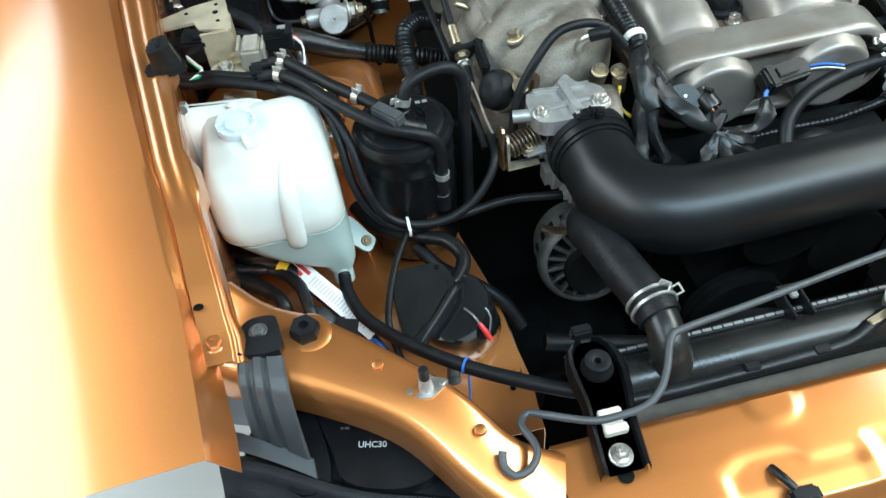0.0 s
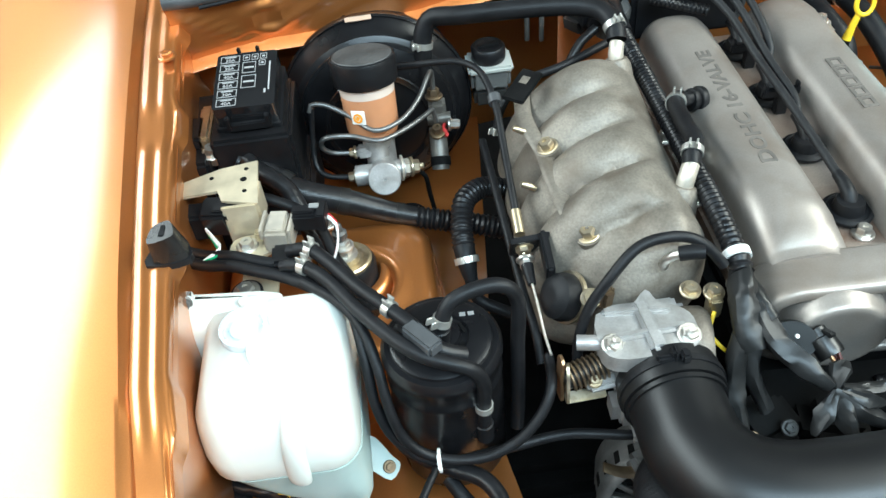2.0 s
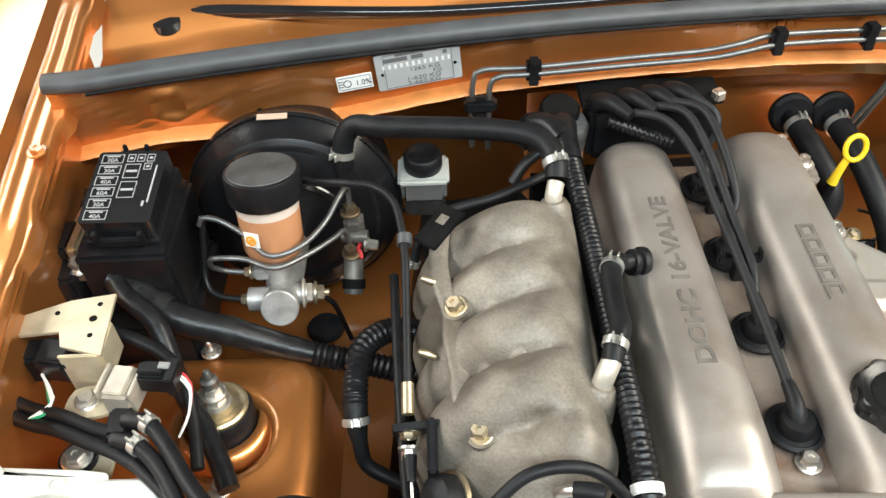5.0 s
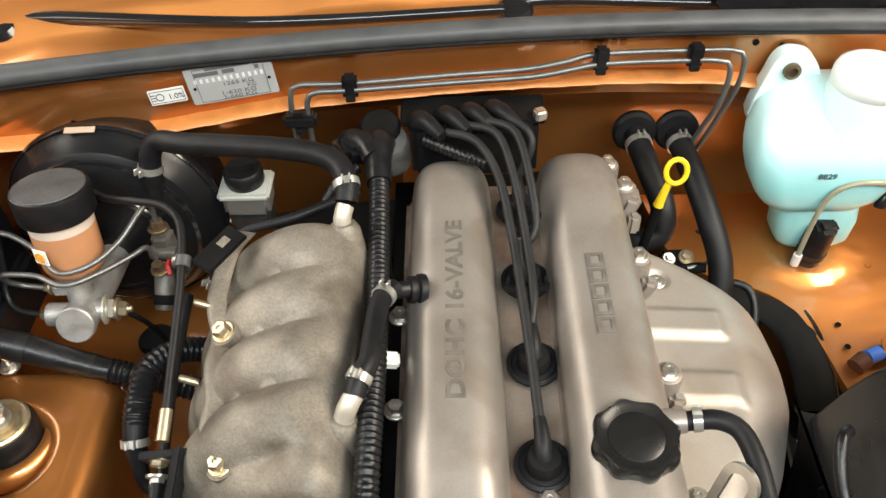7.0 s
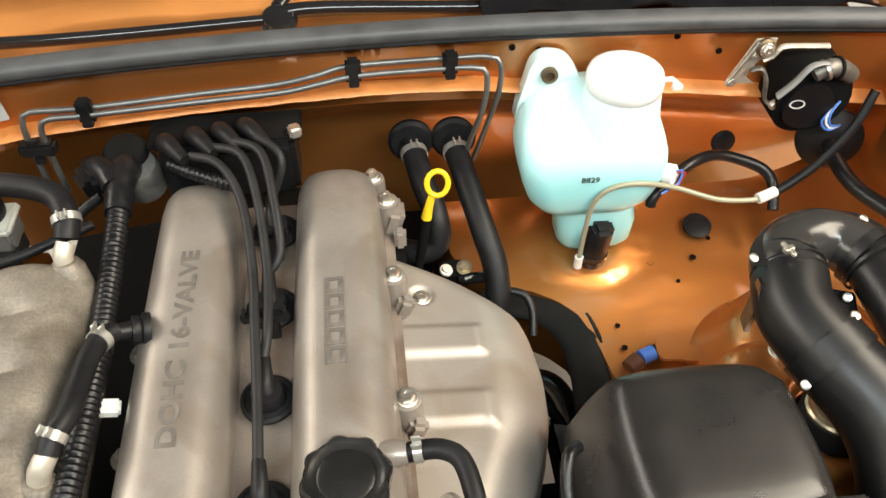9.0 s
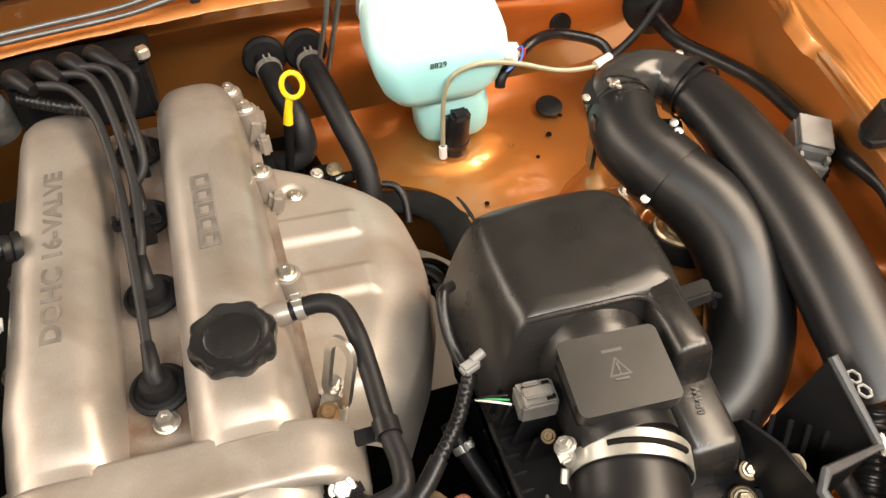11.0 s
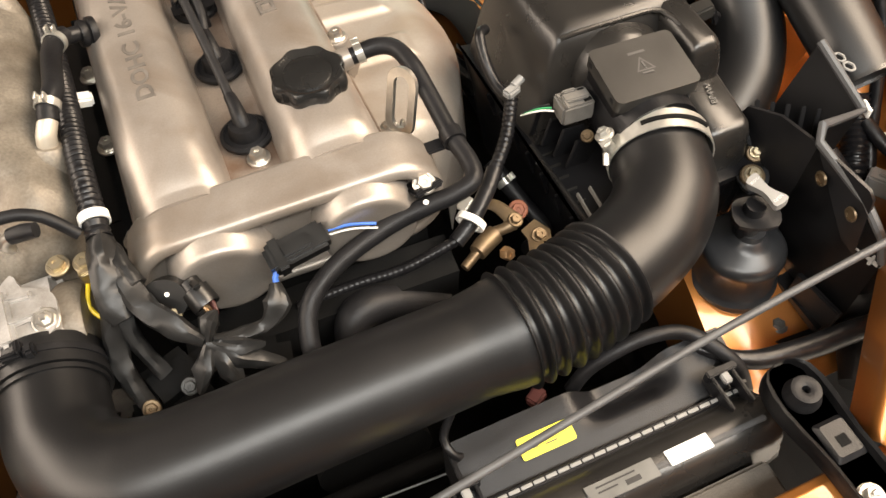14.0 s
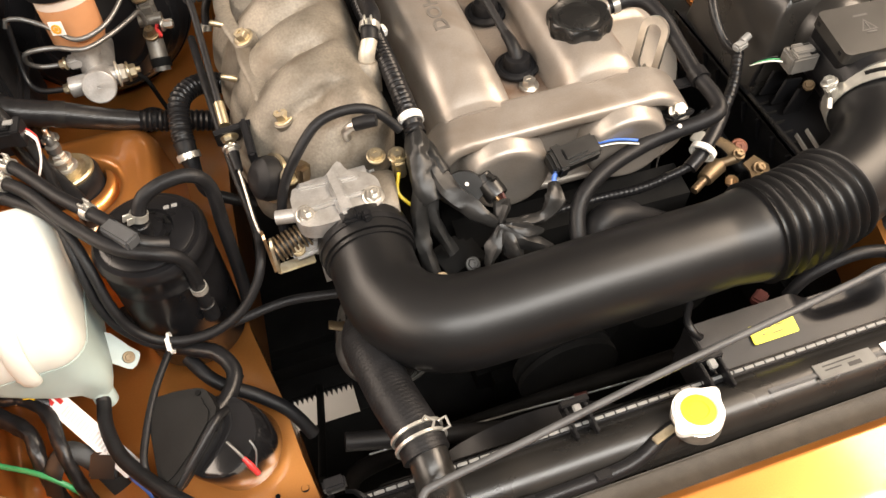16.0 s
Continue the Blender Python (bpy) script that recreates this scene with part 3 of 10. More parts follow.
def strut_mount(side):
    cx, cy, zt = (-0.475, 0.452, 0.684) if side < 0 else (0.463, 0.432, 0.70)
    k = 0.80
    t = thing("strut_mount", (cx, cy, zt - 0.02), "gold zinc strut top with black rubber ring and centre nut", "strut mount", "strut mounts")
    lean = along((cx, cy, zt), (0.0, 0.10, 1))
    part("pressed_lip", lathe([(0.050, -0.020), (0.0465, -0.011), (0.0430, -0.0065), (0.0385, -0.0050), (0.0340, -0.0065), (0.0310, -0.012)], pose(cx, cy, zt), 40, False), PAINT, t, "pressed orange lip of the tower")
    part("rubber_ring", lathe([(0.0385 * k, -0.02), (0.0385 * k, 0.006), (0.036 * k, 0.010), (0.028 * k, 0.011)], lean, 32), RUBBER, t)
    part("cup", lathe([(0.034 * k, 0.009), (0.0345 * k, 0.013), (0.032 * k, 0.0150), (0.026 * k, 0.0145), (0.024 * k, 0.0130), (0.0155, 0.0130), (0.0140, 0.0180), (0.009, 0.0190)], lean, 36), GOLD, t, "gold zinc cup", 40)
    top = lean @ Vector((0, 0, 0.018))
    bolt(top, (0.0, 0.10, 1), 0.0098, ZINC, t, "nut", 0.009, 0.0)
    bolt(lean @ Vector((0, 0, 0.029)), (0.0, 0.10, 1), 0.0082, ZINC, t, "lock_nut", 0.008, 0.0)
    part("rod_end", lathe([(0.0050, 0.036), (0.0050, 0.040), (0.0075, 0.041), (0.0075, 0.047), (0.0045, 0.049), (0.0035, 0.056), (0.002, 0.058)], lean, 16), STEEL, t)
    for dx, dy in ((-0.02, 0.072), (0.012, -0.072)):
        bolt((cx + dx, cy + dy, zt - 0.001), (0, 0, 1), 0.0068, ZINC, t, "nut", 0.007, 0.008)


def firewall():
    def f(x, q):
        zr = ridge_z(x)
        if q <= 1:
            z = 0.46 + (zr - 0.004 - 0.46) * q
            y = seal_y(x) + 0.058 - 0.040 * bump01(q, 0.86, 1.2, 0.20)
            y += 0.16 * bump01(x, -0.60, -0.12, 0.06) * bump01(q, -1, 0.84, 0.14)
            y -= 0.05 * bump01(q, -1, 0.18, 0.3) * bump01(x, -0.10, 1, 0.1)
            y -= 0.006 * bump01(z, zr - 0.040 - 0.03 * abs(x - 0.12), zr - 0.022, 0.008) * bump01(x, -0.13, 0.30, 0.03)
            y += 0.004 * noise.noise(Vector((x * 7, z * 7, 0)))
        else:
            z = zr + (0.872 - zr) * (q - 1)
            y = seal_y(x) + 0.003 + 0.004 * (2 - q)
            d = math.hypot(x + 0.535, z - 0.834)
            y -= 0.005 * bump01(d, -1, 0.020, 0.007) - 0.004 * bump01(d, -1, 0.012, 0.006)
            e = abs(z - float(np.interp(x, [-0.625, -0.553, -0.480, -0.46], [0.858, 0.806, 0.838, 0.850])))
            y -= 0.003 * bump01(e, -1, 0.003, 0.005) * bump01(x, -0.62, -0.47, 0.02)
        return x, y, z
    part("firewall", sheet(f, steps(-0.636, 0.64, 120), steps(0, 1, 24) + [1.001] + steps(1.02, 2, 26), 0.0012), PAINT, body, "orange firewall with a pressed upper panel", 40)

    def lip(x, q):
        zr = ridge_z(x) - 0.002 + 0.0012 * noise.noise(Vector((x * 40, 0, 0)))
        prof = ((0.010, 0.006), (0.000, 0.003), (-0.009, 0.001), (-0.011, -0.002), (-0.009, -0.004), (0.022, -0.006))
        a, b = prof[q]
        return x, seal_y(x) + a, zr + b
    part("seam_flange", sheet(lip, steps(-0.634, 0.638, 110), range(6), 0.0008), SEAM, body, "bright welded seam across the firewall", 60)

    def cowl(x, q):
        prof = ((0.004, 0.868), (0.012, 0.866), (0.03, 0.835), (0.05, 0.812), (0.10, 0.806), (0.15, 0.815), (0.18, 0.842), (0.20, 0.852), (0.26, 0.862), (0.34, 0.875), (0.42, 0.90))
        i = int(min(q, 9.999))
        a = Vector(prof[i]).lerp(Vector(prof[min(i + 1, 10)]), q - i)
        bead = 0.005 * bump01((x * 3.3) % 1, 0.2, 0.6, 0.15) * bump01(q, 4, 6, 1)
        return x, seal_y(x) + a.x, a.y + bead
    part("cowl_panel", sheet(cowl, steps(-0.640, 0.645, 60), steps(0, 10, 40), 0.0012), PAINT, body, "orange cowl well behind the bonnet seal", 50)


def side_bar(side):
    """The curved bridge over the headlamp, from the rail to the front panel."""
    if side < 0:
        inn = [(-0.564, 0.118, 0.775), (-0.538, 0.100, 0.757), (-0.487, 0.068, 0.752), (-0.41, -0.005, 0.740), (-0.372, -0.048, 0.716), (-0.335, -0.060, 0.694)]
        out = [(-0.600, 0.055, 0.775), (-0.575, 0.036, 0.757), (-0.520, 0.012, 0.750), (-0.458, -0.028, 0.738), (-0.412, -0.085, 0.716), (-0.360, -0.135, 0.690)]
    else:
        inn = [(0.560, 0.175, 0.80), (0.520, 0.130, 0.775), (0.455, 0.092, 0.757), (0.395, 0.040, 0.748), (0.350, -0.008, 0.724), (0.315, -0.045, 0.697)]
        out = [(0.604, 0.085, 0.80), (0.575, 0.060, 0.775), (0.520, 0.030, 0.755), (0.455, -0.020, 0.742), (0.400, -0.075, 0.716), (0.345, -0.135, 0.690)]
    a = soften(inn, 8, False)
    b = soften(out, 8, False)
    prof = ((-0.02, -0.075), (-0.01, -0.020), (0.0, -0.006), (0.06, -0.001), (0.16, 0.001), (0.5, 0.002), (0.80, 0.002), (0.90, -0.001), (0.97, -0.006), (1.0, -0.014), (1.02, -0.034))

    def f(i, q):
        p = a[i].lerp(b[i], prof[q][0])
        p.z += prof[q][1]
        return p
    bm = sheet(lambda i, q: f(int(i), q), range(len(a)), range(len(prof)), 0.0012)
    return part("headlamp_bridge", bm, PAINT, body, "orange pressed bridge above the headlamp", 55)


def front_panel():
    def f(x, q):
        prof = ((-0.046, 0.610), (-0.048, 0.674), (-0.051, 0.687), (-0.057, 0.691), (-0.075, 0.691), (-0.100, 0.690), (-0.125, 0.688), (-0.140, 0.684), (-0.150, 0.672), (-0.156, 0.63), (-0.158, 0.56))
        i = int(min(q, 9.999))
        p = Vector(prof[i]).lerp(Vector(prof[i + 1]), q - i)
        z = p.y
        if 3 < q < 8:
            xx = abs(x)
            z -= 0.0022 * bump01(p.x, -0.20, -0.108 + 0.008 * bump01(xx, 0.165, 0.215, 0.02), 0.012) * bump01(xx, 0.160, 0.226, 0.012)
            z -= 0.0022 * bump01(p.x, -0.20, -0.112, 0.012) * bump01(xx, 0.118, 0.160, 0.010)
            z -= 0.0022 * bump01(p.x, -0.20, -0.104, 0.012) * bump01(xx, 0.025, 0.108, 0.012)
            z += 0.0012 * bump01(math.hypot((p.x + 0.060) / 0.022, (xx - 0.165) / 0.022), -1, 1.0, 0.35)
        return x, p.x, z
    bm = sheet(f, steps(-0.345, 0.345, 150), steps(0, 2, 4) + steps(2.2, 8, 50) + [9, 10], 0.0012)
    part("front_panel", bm, PAINT, body, "orange front panel with pressed pockets", 50)


for s in (-1, 1):
    fender(s)
    rail(s)
    apron(s)
    tower(s)
    strut_mount(s)
    side_bar(s)
firewall()
front_panel()
part("tower_shoulder", lathe([(0.128, 0.606), (0.118, 0.618), (0.104, 0.644), (0.094, 0.668), (0.084, 0.682), (0.066, 0.690), (0.03, 0.692)], pose(0.492, 0.515, 0) @ Matrix.Diagonal((0.86, 1.0, 1, 1)), 48), PAINT, body, "orange rounded shoulder behind the strut tower", 60)
part("wing_stay", join(prism(soften([(0.362, 0.556), (0.364, 0.580), (0.384, 0.586), (0.400, 0.566), (0.455, 0.566), (0.455, 0.546), (0.396, 0.548), (0.380, 0.552)], 3), 0.626, 0.630, 0.001), rbox((0.398, 0.552, 0.600), (0.412, 0.562, 0.628), 0.002)), PAINT, body, "orange pressed stay on the inner wing")


# no opening is cut; a near-black disc paints the hole's shade
def hole(at, way, r, name="panel_hole_disc"):
    r *= 0.70
    part(name, lathe([(r * 1.15, -0.0005), (r * 1.1, 0.0006), (r, 0.0008), (r * 0.95, -0.001)], along(at, way), 16), DARK, body, "near-black disc drawn as a drilled hole", 30)


# unseen dark beams and sheets, added so gaps under the engine stay black
under = thing("subframe", (0, 0.3, 0.2), "dark beams and sheets added under the engine to close the gaps", "subframe")
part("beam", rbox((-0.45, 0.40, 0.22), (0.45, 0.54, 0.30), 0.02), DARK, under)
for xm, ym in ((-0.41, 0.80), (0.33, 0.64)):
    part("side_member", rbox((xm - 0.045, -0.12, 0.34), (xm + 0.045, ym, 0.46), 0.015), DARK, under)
part("gap_closing_sheet", rbox((-0.33, -0.05, 0.235), (0.33, 0.125, 0.245), 0.002), DARK, under)
part("gap_closing_sheet", rbox((-0.47, 0.125, 0.235), (-0.20, 0.317, 0.245), 0.002), DARK, under)
part("gap_closing_sheet", rbox((-0.47, 0.366, 0.235), (-0.20, 0.80, 0.245), 0.002), DARK, under)
part("gap_closing_sheet", rbox((-0.258, 0.3165, 0.2345), (-0.199, 0.3665, 0.2445), 0.002), DARK, under)
part("gap_closing_sheet", rbox((-0.47, 0.3165, 0.2345), (-0.357, 0.3665, 0.2445), 0.002), DARK, under)
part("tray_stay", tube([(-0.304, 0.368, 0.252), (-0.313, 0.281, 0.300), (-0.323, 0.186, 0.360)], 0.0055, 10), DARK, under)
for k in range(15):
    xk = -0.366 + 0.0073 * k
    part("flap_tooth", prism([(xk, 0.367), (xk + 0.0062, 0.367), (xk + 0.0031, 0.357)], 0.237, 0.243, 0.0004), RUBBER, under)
part("gap_closing_sheet", rbox((-0.20, 0.125, 0.235), (0.24, 0.80, 0.245), 0.002), DARK, under)
part("gap_closing_sheet", rbox((0.24, 0.125, 0.235), (0.38, 0.62, 0.245), 0.002), DARK, under)
part("gap_closing_sheet", rbox((-0.45, 0.80, 0.235), (0.24, 1.30, 0.245), 0.002), DARK, under)
part("wing_gap_sheet", rbox((-0.62, -0.1, 0.40), (-0.37, 0.80, 0.41), 0.002), DARK, under)
part("wing_gap_sheet", rbox((0.37, -0.1, 0.40), (0.62, 0.80, 0.41), 0.002), DARK, under)

# ---- the engine ----
def under_part(name, at, parent, label):
    """An assembly that is a part of a thing; its own pieces hang below it."""
    ob = new(name)
    ob.empty_display_size = 0.02
    ob.parent = parent
    ob.location = Vector(at) - BASE[parent]
    BASE[ob] = Vector(at)
    return tagged(ob, label)


engine = thing("engine", (0, 0.5, 0.30), "four-cylinder engine with two satin silver cam covers", "engine")


def cam_cover(x0, x1, y_end, name):
    """A long rounded ridge over one camshaft."""
    xc, h = (x0 + x1) / 2, (x1 - x0) / 2
    prof = [(-1.06, 0.712), (-1.04, 0.738), (-1.0, 0.752), (-0.93, 0.766), (-0.80, 0.7765), (-0.60, 0.7835), (-0.35, 0.787), (0, 0.788)]
    prof = prof + [(-a, z) for a, z in reversed(prof[:-1])]
    ys = [(0.304, 1.0, 0), (0.312, 1.0, 0), (0.314, 1.0, 0), (0.317, 1.0, 0), (0.321, 1.0, 0), (0.326, 1.0, 0), (0.332, 1.0, 0), (0.339, 1.0, 0), (0.347, 1.0, 0), (0.358, 1.0, 0), (0.40, 1.0, 0), (0.50, 1.0, 0), (0.60, 0.985, 0), (0.655, 0.97, 0), (0.672, 0.96, 0.003), (0.684, 0.93, 0.009), (0.692, 0.88, 0.018), (0.697, 0.80, 0.030), (0.699, 0.72, 0.045)]
    cap = curve_at([0.30, 0.312, 0.316, 0.323, 0.333, 0.345, 0.356], [0.7760, 0.7765, 0.7790, 0.7830, 0.7862, 0.7885, 0.80])
    loops = []
    for y, w, drop in ys:
        y = y if y < 0.5 else 0.5 + (y - 0.5) * (y_end - 0.5) / 0.199
        slant = 0.080 * min(max((0.46 - y) / 0.13, 0.0), 1.0)
        loops.append([Vector((xc + q.x * h * w, y - slant * (xc + q.x * h * w), 0.712 + (max(q.y - drop * (1 if q.y > 0.735 else 0.3), 0.70) - 0.712) * min(1.0, (cap(y) + 0.065 * (xc + q.x * h * w) - 0.712) / 0.076))) for q in soften([Vector((p[0], p[1], 0)) for p in prof], 3, False)])
    return part(name, loft(loops), COVER, engine, "satin silver cam cover ridge", 45)


cam_cover(-0.1150, -0.0345, 0.713, "cam_cover")
cam_cover(0.0110, 0.0935, 0.722, "cam_cover")
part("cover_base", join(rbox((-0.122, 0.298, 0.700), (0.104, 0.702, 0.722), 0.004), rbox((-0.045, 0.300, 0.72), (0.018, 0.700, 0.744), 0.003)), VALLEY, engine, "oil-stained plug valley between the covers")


def front_flange():
    def outline(grow):
        pts = []
        for cx, a0, a1 in ((0.080, 95, -80), (-0.085, 260, 82)):
            for i in range(17):
                a = radians(a0 + (a1 - a0) * i / 16)
                pts.append((cx + (0.047 + grow) * math.cos(a), 0.7195 + (0.047 + grow) * math.sin(a)))
        return pts
    turn = Matrix.Translation((0, 0.289, 0.7265)) @ Matrix.Rotation(radians(-5.0), 4, "Z") @ Matrix.Rotation(radians(-4.0), 4, "Y") @ Matrix.Translation((0, -0.295, -0.7195))
    m = turn @ Matrix(((1, 0, 0, 0), (0, 0, 1, 0), (0, 1, 0, 0), (0, 0, 0, 1)))
    # a raised roll round a recessed face
    rows = [(-0.006, 0.319), (-0.0015, 0.3175), (0.0, 0.314), (0.0, 0.300), (0.0, 0.2820), (0.0, 0.2795), (-0.0006, 0.2765), (-0.0018, 0.2742), (-0.0038, 0.2726), (-0.0062, 0.2717), (-0.0088, 0.2715), (-0.0106, 0.2722), (-0.0117, 0.2736), (-0.0122, 0.2765), (-0.0132, 0.2800), (-0.0158, 0.2826), (-0.0200, 0.2834)]
    bm = loft([[m @ Vector((x, z, y)) for x, z in outline(g)] for g, y in rows])
    part("front_flange", bm, COVER, engine, "wide rounded front flange of the cam cover", 60)
    for cx in (-0.060, 0.058):
        b = lathe([(0.0432, -0.012), (0.0428, 0.0), (0.0420, 0.0035), (0.0411, 0.0060), (0.0405, 0.0090), (0.0400, 0.0105), (0.0390, 0.0130), (0.0370, 0.0146), (0.0342, 0.0152), (0.0300, 0.0149), (0.004, 0.0145)], turn @ along((cx, 0.2725, 0.7205), (0, -1, -0.02)), 40)
        part("cam_gear_dome", b, COVER, engine, "round cast dome over a cam gear", 50)
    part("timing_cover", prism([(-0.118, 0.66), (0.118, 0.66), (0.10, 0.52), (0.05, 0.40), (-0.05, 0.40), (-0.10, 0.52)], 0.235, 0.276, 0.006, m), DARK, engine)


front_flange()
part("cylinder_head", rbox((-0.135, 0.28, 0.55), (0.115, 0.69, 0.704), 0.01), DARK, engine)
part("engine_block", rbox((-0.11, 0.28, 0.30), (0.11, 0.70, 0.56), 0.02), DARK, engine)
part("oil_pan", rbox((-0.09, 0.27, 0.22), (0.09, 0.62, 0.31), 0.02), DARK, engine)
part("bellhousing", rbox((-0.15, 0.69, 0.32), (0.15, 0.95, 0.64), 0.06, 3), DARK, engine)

words("DOHC 16-VALVE", (-0.0722, 0.5075, 0.7876), (0, 1, 0), (-1, -0.02, 0), 0.0200, LETTER, engine, "raised_lettering", 0.0010, "raised lettering in a darker tone", bold=0.0005, length=0.190)
# the maker's mark stays plain blocks
for k in range(5):
    x0 = -0.044 + 0.0178 * k
    bars(frame_rect(x0, -0.0075, x0 + 0.0160, 0.0075, 0.0034), (0.0490, 0.516, 0.7882), (0, 1, 0), (-1, -0.03, 0), LETTER, engine, "raised_mark", 0.0008, "raised maker's mark in a darker tone")

# bolts of the cover, with their bosses
for bx, by, bz in ((0.0990, 0.590, 0.745), (0.1015, 0.460, 0.744), (0.1005, 0.300, 0.742), (0.0985, 0.681, 0.752), (0.0870, 0.717, 0.750)):
    part("bolt_boss", lathe([(0.0135, -0.035), (0.0125, 0.0), (0.0115, 0.004), (0.008, 0.005)], pose(bx, by, bz), 20), COVER, engine)
    bolt((bx, by, bz + 0.005), (0, 0, 1), 0.0062, ZINC, engine, "cover_bolt", 0.008)
for bx, by, bz in ((-0.006, 0.350, 0.745), (-0.008, 0.560, 0.745), (-0.122, 0.330, 0.722), (-0.124, 0.445, 0.722), (-0.124, 0.545, 0.722)):
    bolt((bx, by, bz), (0, 0, 1), 0.0070, ZINC, engine, "cover_bolt", 0.009)
part("rear_lug", join(cbox((0.104, 0.680, 0.736), (0.020, 0.030, 0.030), 0.005, (0, 16, 0)), cbox((0.110, 0.662, 0.722), (0.012, 0.012, 0.024), 0.003)), COVER, engine, "cast lug with two bolts")
bolt((0.1045, 0.2535, 0.7590), (0, -0.5, 1), 0.0066, ZINC, engine, "cover_bolt", 0.006)
part("bolt_tab", cbox((0.1045, 0.2560, 0.7540), (0.026, 0.024, 0.006), 0.002, (-26, 0, 10)), PLASTIC, engine)
part("white_spacer", cbox((-0.130, 0.468, 0.762), (0.022, 0.013, 0.010), 0.002, (0, 15, 5)), WHITE, engine, "white plastic clip")


def oil_cap():
    c = (0.0545, 0.3735, 0.778)
    t = thing("oil_filler_cap", c, "black ribbed plastic oil filler cap on the cam cover", "oil cap")
    part("neck", lathe([(0.0265, -0.014), (0.0265, 0.002), (0.024, 0.003)], pose(*c), 32), COVER, t)

    def loop(r, z, lobe):
        return [Vector((c[0] + (r + lobe * math.cos(8 * a)) * math.cos(a + 0.2), c[1] + (r + lobe * math.cos(8 * a)) * math.sin(a + 0.2), c[2] + z)) for a in [2 * math.pi * i / 96 for i in range(96)]]
    bm = loft([loop(0.0265, 0.003, 0.0), loop(0.0305, 0.005, 0.0016), loop(0.0312, 0.011, 0.0018), loop(0.0305, 0.018, 0.0018), loop(0.0285, 0.0205, 0.0012), loop(0.0255, 0.0200, 0.0), loop(0.0225, 0.0178, 0.0), loop(0.012, 0.0182, 0), loop(0.003, 0.0184, 0)])
    part("grip", bm, CAPBLACK, t, "", 50)
    part("centre_disc", lathe([(0.0205, 0.0172), (0.0200, 0.0186), (0.0180, 0.0194), (0.0100, 0.0199), (0.001, 0.0200)], pose(*c), 36), CAPBLACK, t, "", 25)
    for k in range(8):
        a = 2 * math.pi * (k + 0.5) / 8 + 0.2
        part("lobe_notch", cbox((c[0] + 0.0292 * math.cos(a), c[1] + 0.0292 * math.sin(a), c[2] + 0.011), (0.0012, 0.007, 0.013), 0.0004, (0, 0, math.degrees(a))), CAPBLACK, t)


oil_cap()


def plug_lead(py, pts, top):
    t = thing("spark_plug_lead", (-0.009, py, 0.742), "grey rubber plug lead with black round boot", "plug lead", "plug leads")
    part("boot", lathe([(0.0225, 0.002), (0.0225, 0.005), (0.0195, 0.0065), (0.018, 0.005), (0.0145, 0.006), (0.0132, 0.014), (0.0120, 0.0165), (0.0065, 0.017)], pose(-0.008, py, 0.745), 28), RUBBER, t, "", 45)
    part("elbow", tube([(-0.008, py, 0.757), (-0.0085, py + 0.004, 0.764), (-0.009, py + 0.016, 0.768), (-0.010, py + 0.028, 0.769)], [0.0075, 0.0070, 0.0060, 0.0052], 14), RUBBER, t)
    part("lead", tube([(-0.010, py + 0.022, 0.769)] + pts, 0.0042, 12), LEAD, t, "weathered dark lead")


plug_lead(0.378, [(-0.012, 0.45, 0.774), (-0.016, 0.52, 0.781), (-0.020, 0.58, 0.786), (-0.030, 0.645, 0.803), (-0.050, 0.683, 0.815), (-0.078, 0.700, 0.813)], 0)
plug_lead(0.471, [(-0.006, 0.52, 0.779), (-0.008, 0.58, 0.784), (-0.016, 0.645, 0.804), (-0.030, 0.690, 0.818), (-0.058, 0.708, 0.815)], 0)
plug_lead(0.564, [(0.002, 0.600, 0.781), (-0.001, 0.640, 0.803), (-0.012, 0.690, 0.819), (-0.038, 0.712, 0.817)], 0)
plug_lead(0.657, [(0.004, 0.690, 0.800), (0.000, 0.702, 0.812), (-0.018, 0.716, 0.818)], 0)
for hy in (0.537, 0.626):
    t = thing("lead_holder", (-0.010, hy, 0.758), "black plastic comb holding the plug leads", "cable clip", "lead holders")
    part("comb", cbox((-0.010, hy, 0.771), (0.040, 0.006, 0.010), 0.0015), PLASTIC, t)
    for k in (-1.5, -0.5, 0.5, 1.5):
        part("tooth", cbox((-0.010 + k * 0.011, hy, 0.777), (0.003, 0.007, 0.010), 0.001), PLASTIC, t)
    part("foot", cbox((-0.006, hy + 0.002, 0.755), (0.012, 0.010, 0.026), 0.001), PLASTIC, t)


